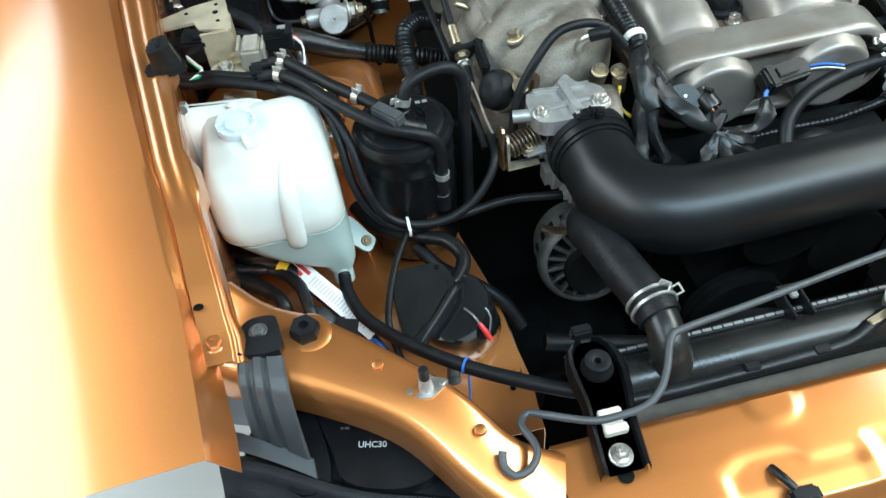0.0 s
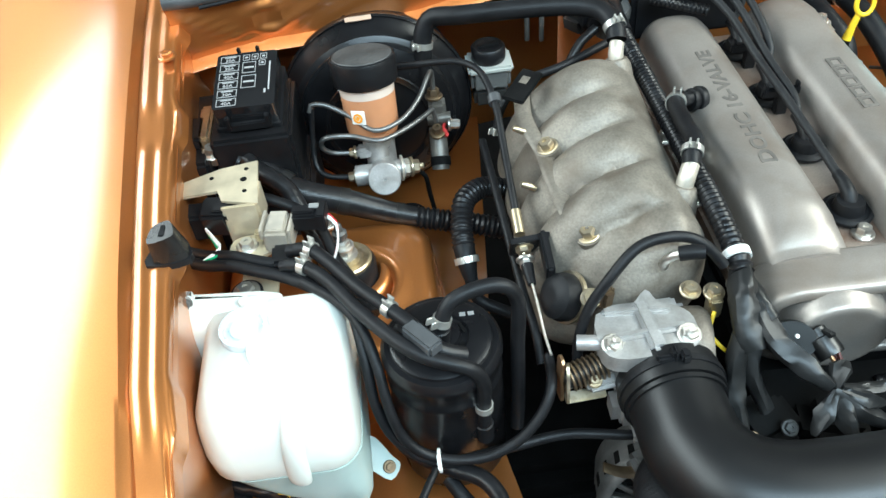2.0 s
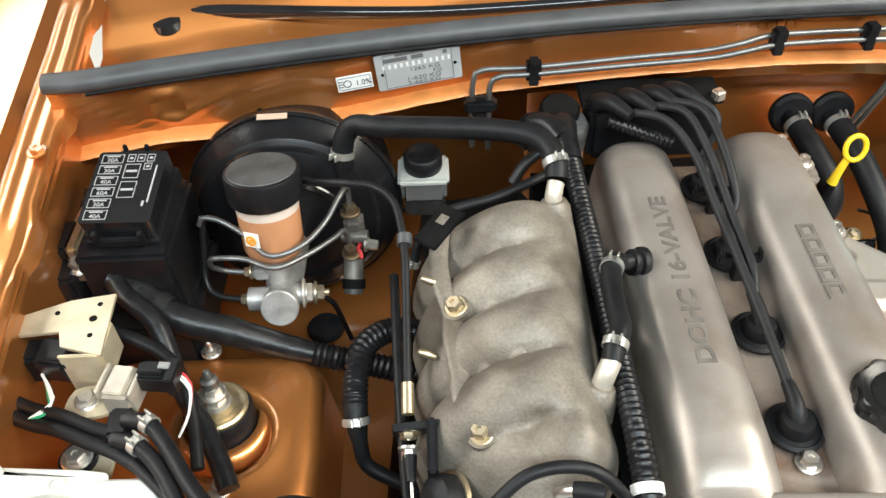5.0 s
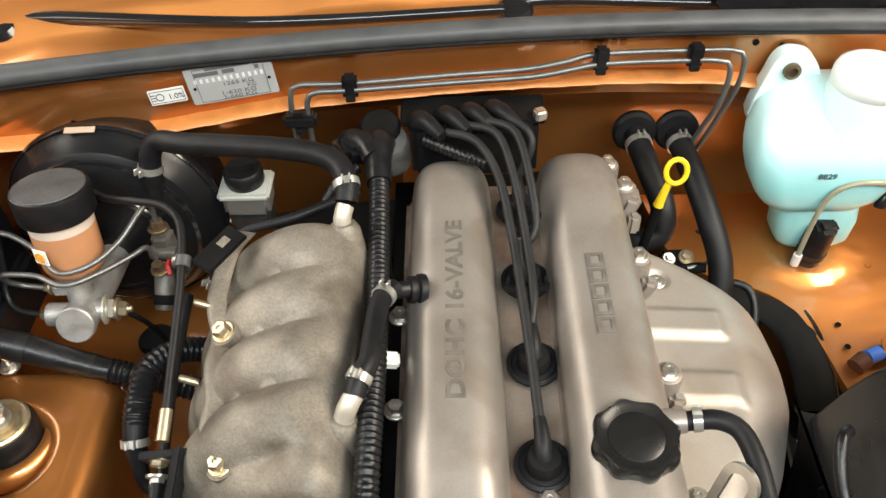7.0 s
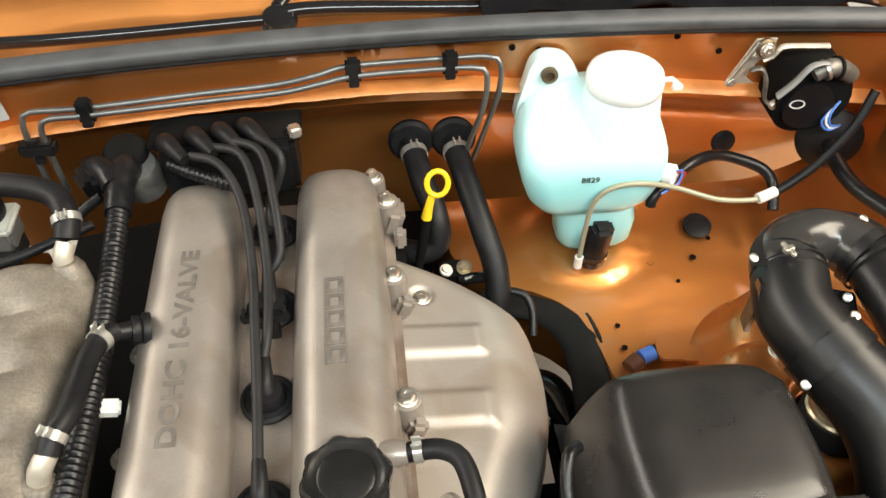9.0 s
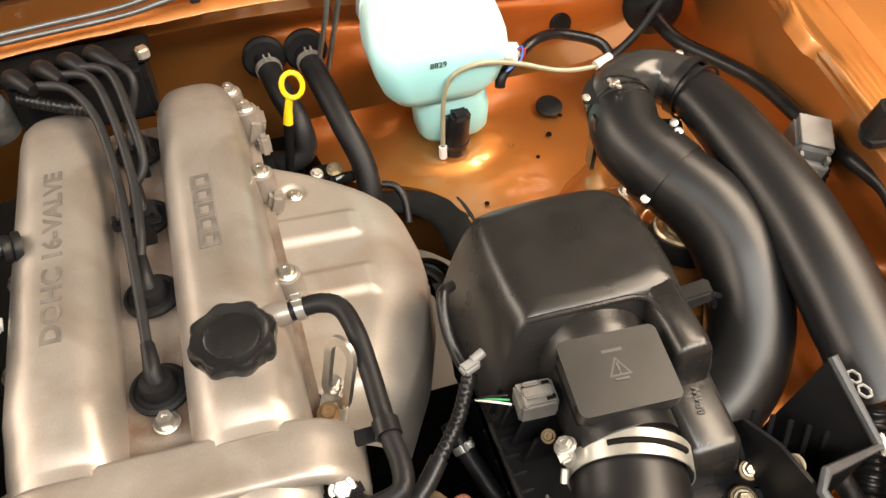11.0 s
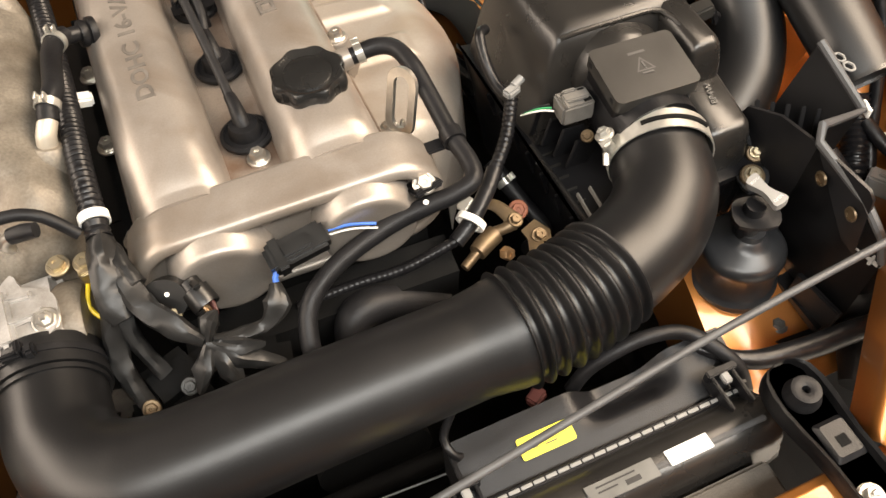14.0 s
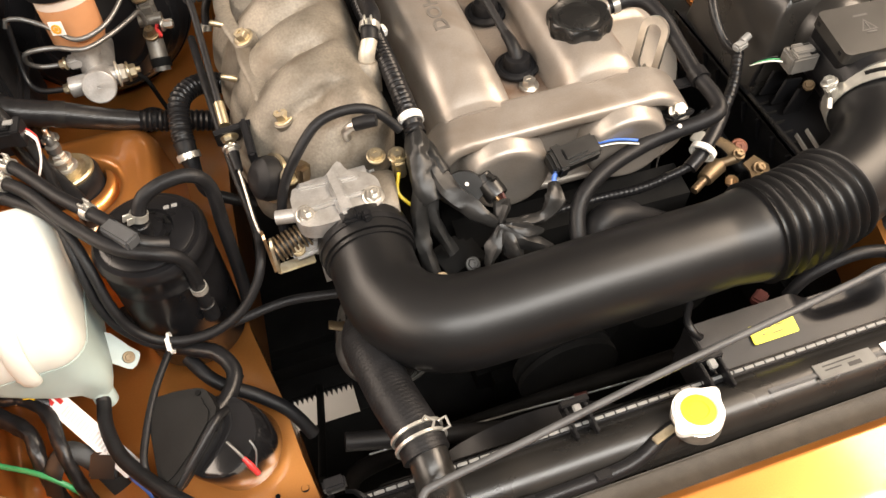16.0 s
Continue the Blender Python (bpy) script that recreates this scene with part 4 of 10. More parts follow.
def coil_pack():
    t = thing("ignition_coil", (-0.05, 0.745, 0.70), "black ignition coil pack behind the cam covers", "ignition coil")
    part("coil_body", rbox((-0.115, 0.722, 0.735), (0.015, 0.775, 0.800), 0.006), PLASTIC, t)
    part("bracket", rbox((-0.125, 0.728, 0.798), (0.022, 0.775, 0.803), 0.002), DARK, t)
    for k, (x, y) in enumerate(((-0.094, 0.706), (-0.068, 0.713), (-0.044, 0.718), (-0.020, 0.722))):
        part("tower_boot", tube([(x - 0.014, y + 0.035, 0.792), (x - 0.011, y + 0.024, 0.806), (x - 0.002, y + 0.006, 0.815), (x + 0.012, y - 0.012, 0.813)], [0.0112, 0.0100, 0.0085, 0.0058], 14), RUBBER, t)
    part("loom_stub", tube([(-0.10, 0.705, 0.800), (-0.07, 0.690, 0.796), (-0.04, 0.680, 0.790)], 0.006, 12, 0.0012, 0.10, 0.005), LOOM, t)
    part("clip_bolt", cbox((0.016, 0.735, 0.806), (0.012, 0.012, 0.012), 0.002, (0, 0, 20)), ZINC, t)
    part("round_sensor", lathe([(0.021, 0), (0.021, 0.030), (0.018, 0.034), (0.008, 0.035)], along((-0.146, 0.742, 0.768), (0, -0.3, 1)), 24), DARK, t, "round dark casting with a pale rim")


coil_pack()
t = thing("loom_junction", (-0.170, 0.71, 0.75), "taped wiring junction with plugs behind the manifold", "wiring loom")
part("plug", cbox((-0.166, 0.712, 0.786), (0.036, 0.030, 0.026), 0.006, (10, 6, 20)), TAPE, t)
part("plug", cbox((-0.182, 0.718, 0.776), (0.022, 0.032, 0.024), 0.005, (0, -10, 35)), PLUG, t)
part("branch", tube([(-0.184, 0.728, 0.770), (-0.176, 0.722, 0.788), (-0.160, 0.706, 0.796), (-0.150, 0.688, 0.793)], [0.011, 0.012, 0.012, 0.011], 14), TAPE, t)
part("branch", tube([(-0.166, 0.690, 0.780), (-0.186, 0.680, 0.770), (-0.200, 0.668, 0.755)], 0.0055, 10), TAPE, t)
part("casting", lathe([(0.022, -0.02), (0.022, 0.010), (0.019, 0.016), (0.008, 0.018)], along((-0.138, 0.728, 0.772), (0, -0.3, 1)), 24), ALTFIN, t, "grimy round casting")


def heat_shield():
    xr = eased(curve_at([0.335, 0.36, 0.40, 0.435, 0.472, 0.515, 0.563, 0.594, 0.629, 0.663, 0.675], [0.150, 0.176, 0.200, 0.214, 0.228, 0.231, 0.226, 0.217, 0.175, 0.112, 0.104]), 0.012)

    def f(y, v):
        x1 = xr(y)
        x = 0.092 + (x1 - 0.092) * min(v / 0.93, 1.0)
        z = 0.706 - 0.08 * (x - 0.092) + 0.004 * math.sin((y - 0.33) * 9)
        fall = max(x - (x1 - 0.050), 0) / 0.050
        z -= 0.030 * fall ** 2.0
        if v > 0.93:
            z -= (v - 0.93) / 0.07 * 0.07
            x += (v - 0.93) / 0.07 * 0.004
        inn = bump01(x, 0.05, 0.176, 0.014)
        z += 0.0055 * inn * (bump01(y, 0.529, 0.560, 0.011) + 0.9 * bump01(y, 0.459 - 0.3 * max(x - 0.165, 0), 0.489, 0.010))
        z -= 0.035 * bump01(y, 0.30, 0.352, 0.04)
        z -= 0.004 * bump01(math.hypot(x - 0.125, y - 0.600), -1, 0.011, 0.006)
        return x, y, z
    t = thing("heat_shield", (0.17, 0.5, 0.60), "satin metal exhaust heat shield with pressed steps", "heat shield")
    part("shield", sheet(f, steps(0.335, 0.672, 150), steps(0, 0.92, 60) + [0.94, 0.96, 0.98, 1.0], 0.0012), SHIELD, t, "", 60)
    bolt((0.125, 0.600, 0.7010), (0, 0, 1), 0.0062, ZINC, t)
    bolt((0.116, 0.372, 0.705), (0, 0, 1), 0.0060, ZINC, t)
    for by in (0.590, 0.462):
        part("tab", cbox((0.107, by - 0.015, 0.722), (0.016, 0.014, 0.026), 0.004, (0, 20, 0)), COVER, t)


heat_shield()


def lifting_eye():
    t = thing("lifting_eye", (0.125, 0.32, 0.70), "flat steel engine lifting eye with a slot", "lifting eye")
    o, i = [], []
    for k in range(40):
        a = 2 * math.pi * k / 40
        s = math.copysign(1, math.sin(a))
        o.append((0.0150 * math.cos(a), 0.0150 * math.sin(a) + s * 0.017))
        i.append((0.0080 * math.cos(a), 0.0080 * math.sin(a) + s * 0.016))
    bm = bmesh.new()
    lo = [[bm.verts.new((x, y, z)) for x, y in pts] for pts, z in ((o, 0), (i, 0), (i, 0.004), (o, 0.004))]
    for a, b in zip(lo, lo[1:] + lo[:1]):
        for k in range(40):
            bm.faces.new((a[k], a[(k + 1) % 40], b[(k + 1) % 40], b[k]))
    h, v = Vector((0.52, -0.85, 0.06)).normalized(), Vector((0.24, 0.22, 0.95))
    v = (v - h * v.dot(h)).normalized()
    m = Matrix((h, v, h.cross(v))).transposed().to_4x4()
    m.translation = Vector((0.1235, 0.3455, 0.7580))
    part("eye", moved(bm, m), ZINC, t)
    part("foot", join(cbox((0.112, 0.334, 0.728), (0.022, 0.026, 0.004), 0.0012, (0, 10, -20)), cbox((0.119, 0.340, 0.722), (0.004, 0.022, 0.024), 0.0012, (0, -10, -30))), ZINC, t)
    bolt((0.1075, 0.3290, 0.7320), (0, -0.2, 1), 0.0062, COPPER, t)


lifting_eye()


def manifold():
    """Cast inlet manifold: a plenum whose four runners bulge towards the wing."""
    t = thing("intake_manifold", (-0.22, 0.46, 0.66), "rough cast aluminium intake manifold with four runners", "intake manifold")
    prof = [(-0.168, 0.690), (-0.152, 0.712), (-0.148, 0.745), (-0.152, 0.775), (-0.168, 0.795), (-0.190, 0.803), (-0.215, 0.801), (-0.240, 0.791), (-0.262, 0.774), (-0.281, 0.750), (-0.293, 0.722), (-0.298, 0.690), (-0.29, 0.655), (-0.23, 0.65)]
    ring_ = soften([Vector((x, z, 0)) for x, z in prof], 6)
    n = len(ring_)
    cx, cz = -0.222, 0.722
    centres = (0.568, 0.512, 0.456, 0.400)

    def loop(y):
        end = min(max((y - 0.318) / 0.045, 0), 1) * min(max((0.606 - y) / 0.030, 0), 1)
        sh = 0.42 + 0.58 * math.sin(end * math.pi / 2) ** 0.7
        front = bump01(y, 0.2, 0.345, 0.05)
        out = []
        for k, p in enumerate(ring_):
            x, z = p.x, p.y
            left = bump01(x, -1, -0.190, 0.040) * bump01(z, 0.685, 1, 0.03)
            yy = y + 0.10 * max(-0.20 - x, 0)
            d = min(abs(yy - c) for c in centres)
            hump = math.cos(min(d / 0.0285, 1.0) * math.pi / 2) ** 0.52
            grow = 1 + left * (0.29 * hump - 0.22)
            grow += 0.014 * noise.noise(Vector((x * 22, y * 22, z * 22))) + 0.006 * noise.noise(Vector((x * 70, y * 70, z * 70)))
            xx = cx + (x - cx) * sh * grow
            zz = cz + (z - cz) * sh * grow
            xx += front * 0.010
            out.append(Vector((xx, y, zz + 0.10 * (y - 0.46) * bump01(y, 0.3, 0.62, 0.05) * 0.5)))
        return out
    ys = [0.318, 0.321, 0.326, 0.333] + steps(0.338, 0.590, 84) + [0.594, 0.598, 0.602, 0.605]
    part("plenum", loft([loop(y) for y in ys]), CAST, t, "", 70)
    rib = [(-0.262, 0.606, 0.772), (-0.270, 0.575, 0.779), (-0.274, 0.54, 0.776), (-0.272, 0.512, 0.777), (-0.264, 0.484, 0.770), (-0.264, 0.455, 0.772), (-0.260, 0.428, 0.764), (-0.258, 0.400, 0.766), (-0.248, 0.372, 0.758)]
    part("flange_rib", tube([(x - 0.002, y, z + 0.004) for x, y, z in rib], 0.0085, 12, 0.006, 0, 0.005, 0.42), CAST, t)
    for c, w in (((-0.262, 0.484, 0.779), (-0.35, -0.1, 1)), ((-0.247, 0.372, 0.765), (-0.3, -0.1, 1))):
        part("bolt_boss", lathe([(0.0125, -0.02), (0.012, 0.002), (0.009, 0.003)], along(c, w), 18), CAST, t)
        bolt(Vector(c) + Vector((-0.0005, 0, 0.002)), w, 0.0072, GOLD, t, h=0.009)
    for c in ((-0.278, 0.512, 0.780), (-0.281, 0.448, 0.762)):
        part("stud", lathe([(0.0032, 0), (0.0032, 0.014), (0.002, 0.016)], along(c, (-1, 0, 0.6)), 10), GOLD, t)
    # elbows to the two hoses
    for base, a, b in (((-0.170, 0.584, 0.796), (-0.171, 0.588, 0.808), (-0.168, 0.597, 0.815)), ((-0.158, 0.396, 0.778), (-0.154, 0.401, 0.793), (-0.148, 0.410, 0.800))):
        part("hose_boss", lathe([(0.017, -0.02), (0.0145, 0.002), (0.011, 0.008), (0.008, 0.009)], along(base, Vector(a) - Vector(base)), 22), CAST, t)
        part("hose_elbow", tube([base, a, b], [0.0080, 0.0080, 0.0078], 14), PALEZINC, t, "pale zinc hose elbow")
    # flat tab for the cable
    part("cable_tab", cbox((-0.274, 0.555, 0.806), (0.024, 0.046, 0.004), 0.0012, (10, 0, -38)), DARK, t, "dark steel tab with a square hole")
    part("tab_hole", cbox((-0.271, 0.561, 0.8088), (0.009, 0.011, 0.001), 0.0003, (10, 0, -38)), CAST, t)
    part("nipple", tube([(-0.198, 0.316, 0.775), (-0.199, 0.311, 0.787), (-0.194, 0.309, 0.794), (-0.186, 0.307, 0.797)], 0.0042, 12), ZINC, t)
    part("nipple_cap", tube([(-0.190, 0.308, 0.796), (-0.180, 0.305, 0.799), (-0.171, 0.302, 0.8005)], [0.0062, 0.0064, 0.0056], 14), RUBBER, t, "black rubber blanking cap")


manifold()


def throttle():
    t = under_part("throttle_body", (-0.2, 0.26, 0.68), engine, "cast aluminium throttle body with spring and linkage")
    part("housing", join(rbox((-0.254, 0.256, 0.680), (-0.180, 0.316, 0.742), 0.008, 3), lathe([(0.040, 0), (0.040, 0.020), (0.038, 0.024), (0.03, 0.024)], along((-0.210, 0.264, 0.712), (0, -1, 0)), 36)), ALU, t)
    part("side_drum", lathe([(0.034, -0.010), (0.036, -0.006), (0.036, 0.008), (0.033, 0.013), (0.012, 0.014)], along((-0.180, 0.276, 0.712), (1, -0.15, 0)), 36), CAST, t)
    part("top_casting", prism(soften([(-0.262, 0.257), (-0.259, 0.294), (-0.230, 0.298), (-0.212, 0.314), (-0.205, 0.299), (-0.191, 0.292), (-0.182, 0.278), (-0.186, 0.252), (-0.206, 0.247), (-0.245, 0.245)], 3), 0.734, 0.751, 0.004, None, 2), ALU, t)
    part("web", cbox((-0.220, 0.274, 0.7525), (0.013, 0.052, 0.008), 0.003, (0, 0, 4)), ALU, t)
    part("web", cbox((-0.222, 0.268, 0.7520), (0.066, 0.009, 0.007), 0.003, (0, 0, 4)), ALU, t)
    part("web", cbox((-0.226, 0.292, 0.7515), (0.056, 0.007, 0.006), 0.002, (0, 0, -6)), ALU, t)
    part("air_pipe", tube([(-0.279, 0.274, 0.743), (-0.262, 0.270, 0.744), (-0.245, 0.267, 0.744)], 0.0066, 16), ALU, t)
    for c in ((-0.191, 0.261, 0.751), (-0.252, 0.261, 0.750)):
        bolt(c, (0.1, -0.3, 1), 0.0070, ZINC, t, "screw", 0.006, 0.005)
    for c in ((-0.176, 0.306, 0.752), (-0.157, 0.302, 0.750)):
        bolt(c, (0.0, -0.2, 1), 0.0062, GOLD, t, h=0.007)
    part("loom_tab", cbox((-0.158, 0.296, 0.740), (0.012, 0.012, 0.022), 0.002), GOLD, t)
    # return spring and levers
    a, b = Vector((-0.289, 0.258, 0.718)), Vector((-0.256, 0.265, 0.722))
    frm = along(a, b - a)
    part("return_spring", tube([frm @ Vector((0.0112 * math.cos(k * 0.5236), 0.0112 * math.sin(k * 0.5236), (b - a).length * k / 96)) for k in range(97)], 0.0013, 7, 0.02), GRIMEGOLD, t, "coiled steel return spring")
    part("spring_core", tube([(-0.292, 0.257, 0.717), (-0.254, 0.266, 0.722)], 0.0084, 14), ALTDARK, t)
    part("lever", prism(soften([(-0.008, -0.024), (-0.005, 0.0), (-0.008, 0.026), (0.003, 0.026), (0.006, 0.004), (0.006, -0.024)], 3), 0, 0.0025, 0.0008, Matrix.Translation((-0.296, 0.262, 0.716)) @ Euler((radians(90), 0, radians(96))).to_matrix().to_4x4()), COPPER, t)
    part("lever", prism(soften([(-0.010, -0.016), (-0.008, 0.014), (0.004, 0.020), (0.009, -0.004), (0.003, -0.018)], 3), 0, 0.0025, 0.0008, Matrix.Translation((-0.291, 0.257, 0.714)) @ Euler((radians(90), 0, radians(84))).to_matrix().to_4x4()), GOLD, t)
    part("link_plate", cbox((-0.274, 0.256, 0.694), (0.036, 0.010, 0.003), 0.001, (20, 4, 6)), GOLD, t)
    part("spring_ear", cbox((-0.262, 0.254, 0.712), (0.026, 0.014, 0.008), 0.003, (10, 0, 8)), ALU, t)
    bolt((-0.268, 0.253, 0.717), (0, -0.4, 1), 0.0045, GOLD, t)
    part("lower_casting", join(rbox((-0.252, 0.240, 0.655), (-0.190, 0.272, 0.690), 0.008), rbox((-0.238, 0.220, 0.652), (-0.210, 0.248, 0.672), 0.006)), ALU, t)
    # dashpot
    part("dashpot", lathe([(0.021, 0), (0.022, 0.008), (0.020, 0.016), (0.012, 0.022), (0.006, 0.022)], along((-0.272, 0.338, 0.726), (-0.8, -0.2, 0.5)), 26), RUBBER, t, "black round dashpot")
    part("dashpot_rim", ring((-0.2720, 0.338, 0.726), (-0.8, -0.2, 0.5), 0.0215, 0.004, 0.0025), GOLD, t)
    part("plug", cbox((-0.246, 0.318, 0.745), (0.016, 0.015, 0.022), 0.004, (0, 10, 30)), GRIMEGOLD, t)
    bolt((-0.257, 0.318, 0.744), (-0.2, -0.4, 1), 0.0064, GOLD, t)


throttle()


def crossover():
    """The big intake pipe from the throttle to the air meter."""
    t = thing("intake_pipe", (0.0, 0.14, 0.68), "wide satin black intake pipe with a bellows section", "intake pipe")
    z = 0.712
    a = [(-0.208, 0.238, z), (-0.208, 0.205, z), (-0.205, 0.178, z), (-0.190, 0.150, z + 0.001), (-0.162, 0.133, z + 0.002), (-0.12, 0.128, z + 0.004), (-0.04, 0.127, z + 0.007), (0.04, 0.126, z + 0.008), (0.085, 0.126, z + 0.008), (0.110, 0.126, z + 0.008), (0.122, 0.126, z + 0.008)]
    part("main_pipe", tube(a, [0.0385, 0.0385, 0.039, 0.041, 0.042, 0.041, 0.0405, 0.040, 0.0395, 0.043, 0.0435], 40, 0.005), DUCT, t, "", 60)
    b = [(0.118, 0.126, z + 0.008), (0.15, 0.128, z + 0.008), (0.18, 0.133, z + 0.008), (0.212, 0.142, z + 0.008)]
    part("bellows", tube(b, 0.0440, 40, 0.0007, 0.080, 0.0112, crest=2.0), DUCT, t, "ribbed rubber bellows", 60)
    c = [(0.206, 0.140, z + 0.008), (0.232, 0.148, z + 0.008), (0.262, 0.162, z + 0.010), (0.286, 0.184, z + 0.013), (0.298, 0.212, z + 0.016), (0.304, 0.240, z + 0.018)]
    part("elbow", tube(c, [0.0430, 0.0425, 0.0425, 0.042, 0.041, 0.041], 40, 0.004), DUCT, t, "", 60)
    part("collar", tube([(-0.2080, 0.226, z), (-0.208, 0.252, z)], 0.0428, 40), DUCT, t)
    part("collar_bead", ring((-0.208, 0.223, z), (0, 1, 0), 0.0388, 0.004, 0.002), DUCT, t)
    part("collar_bead", ring((-0.208, 0.238, z), (0, 1, 0), 0.0428, 0.006, 0.0014), RUBBER, t)
    part("clamp_lug", join(cbox((-0.203, 0.236, z + 0.046), (0.008, 0.010, 0.010), 0.002), cbox((-0.217, 0.238, z + 0.044), (0.016, 0.006, 0.006), 0.002), cbox((-0.210, 0.240, z + 0.046), (0.005, 0.012, 0.012), 0.002)), PLASTIC, t)


crossover()


def air_meter():
    t = thing("air_flow_meter", (0.31, 0.26, 0.72), "dark grey air flow meter with square lid", "air flow meter")
    m = pose(0.3080, 0.2690, 0.7850, 6, 0, -4)
    part("lid", prism(rounded(-0.0375, -0.0300, 0.0375, 0.0300, 0.006), -0.013, 0.0, 0.0022, m), MAFGREY, t)
    part("lid_base", prism(rounded(-0.0360, -0.028, 0.0360, 0.0285, 0.006), -0.034, -0.014, 0.002, m), PLASTIC, t)
    part("bore", tube([(0.3035, 0.232, 0.738), (0.306, 0.262, 0.740), (0.309, 0.300, 0.742), (0.312, 0.345, 0.742)], 0.0395, 36), PLASTIC, t)
    part("flare", tube([(0.309, 0.292, 0.744), (0.310, 0.302, 0.744), (0.3115, 0.318, 0.744)], [0.036, 0.044, 0.046], 36), GRAIN, t, "flared rubber mouth")
    r, u = Vector((1, -0.07, 0)), Vector((0.07, 1, 0.07))
    bm = bmesh.new()
    tri = [Vector((0, 0.010, 0)), Vector((-0.0085, -0.005, 0)), Vector((0.0085, -0.005, 0))]
    inn = [v * 0.74 + Vector((0, 0.0, 0)) for v in tri]
    vo = [bm.verts.new(m @ (v + Vector((0, 0, 0.0004)))) for v in tri]
    vi = [bm.verts.new(m @ (v + Vector((0, 0, 0.0004)))) for v in inn]
    for k in range(3):
        bm.faces.new((vo[k], vo[(k + 1) % 3], vi[(k + 1) % 3], vi[k]))
    part("warning_triangle", bm, EMBOSS, t, "embossed warning triangle", 30)
    at = m @ Vector((0, 0, 0.0005))
    bars([(-0.0008, -0.0012, 0.0008, 0.0052), (-0.0008, -0.0036, 0.0008, -0.0022), (-0.0075, 0.014, 0.0075, 0.0165), (-0.0050, -0.0085, 0.0050, -0.0068)], at, r, u, EMBOSS, t, "embossed_mark", 0.0002)
    for dx in (-0.0365, 0.0365):
        for dy in (-0.020, 0.020):
            part("clip", cbox(m @ Vector((dx, dy, -0.006)), (0.003, 0.006, 0.006), 0.001), PLASTIC, t)
    c = thing("meter_connector", (0.252, 0.282, 0.74), "grey sensor plug with thin wires beside the air meter", "connector")
    part("shell", cbox((0.253, 0.2820, 0.7520), (0.029, 0.022, 0.020), 0.002, (0, 0, -4)), PLUGGREY, c)
    part("latch", join(cbox((0.253, 0.281, 0.7640), (0.022, 0.009, 0.004), 0.001, (0, 0, -4)), cbox((0.251, 0.289, 0.7635), (0.012, 0.0035, 0.004), 0.001, (0, 0, -4)), cbox((0.242, 0.276, 0.7635), (0.004, 0.010, 0.004), 0.001)), PLUGGREY, c)
    part("socket", join(cbox((0.262, 0.2875, 0.7622), (0.006, 0.004, 0.001), 0.0003), cbox((0.246, 0.2870, 0.7622), (0.005, 0.004, 0.001), 0.0003), cbox((0.262, 0.2755, 0.7622), (0.007, 0.004, 0.001), 0.0003)), DARK, c)
    for k, mt in enumerate((WHITEWIRE, GREENWIRE, RUBBER)):
        part("wire", tube([(0.235, 0.283 + k * 0.004, 0.753), (0.228, 0.286 + k * 0.003, 0.754), (0.221, 0.292 + k * 0.002, 0.750), (0.214, 0.302, 0.740)], 0.0009, 8), mt, c)
    k = thing("band_clamp", (0.303, 0.236, 0.70), "pale steel screw clamp round the intake hose", "hose clamp")
    way = (0.34, 1, 0.04)
    part("band", ring((0.3020, 0.2215, 0.7300), way, 0.0432, 0.019, 0.0012), CLAMP, k)
    arc = [Vector((0.3020 + 0.0424 * math.cos(a), 0.2200 - 0.0144 * math.cos(a), 0.7300 + 0.0439 * math.sin(a))) for a in [radians(42 + 4 * i) for i in range(20)]]
    part("slot", tube(arc, 0.0024, 8), DARK, k)
    part("screw_block", join(cbox((0.259, 0.2345, 0.7480), (0.010, 0.012, 0.018), 0.002, (0, -30, 0)), hexbolt((0.2585, 0.240, 0.754), (-0.35, 0.4, 1), 0.0056, 0.006), tube([(0.254, 0.228, 0.746), (0.251, 0.221, 0.740)], 0.0028, 10)), CLAMP, k)


air_meter()

# ---- the left side of the bay ----
def rr_loop(x0, y0, x1, y1, r, z, k=6, tilt=0.0):
    return [Vector((x, y, z + tilt * (y - 0.28))) for x, y in rounded(x0, y0, x1, y1, r, k)]


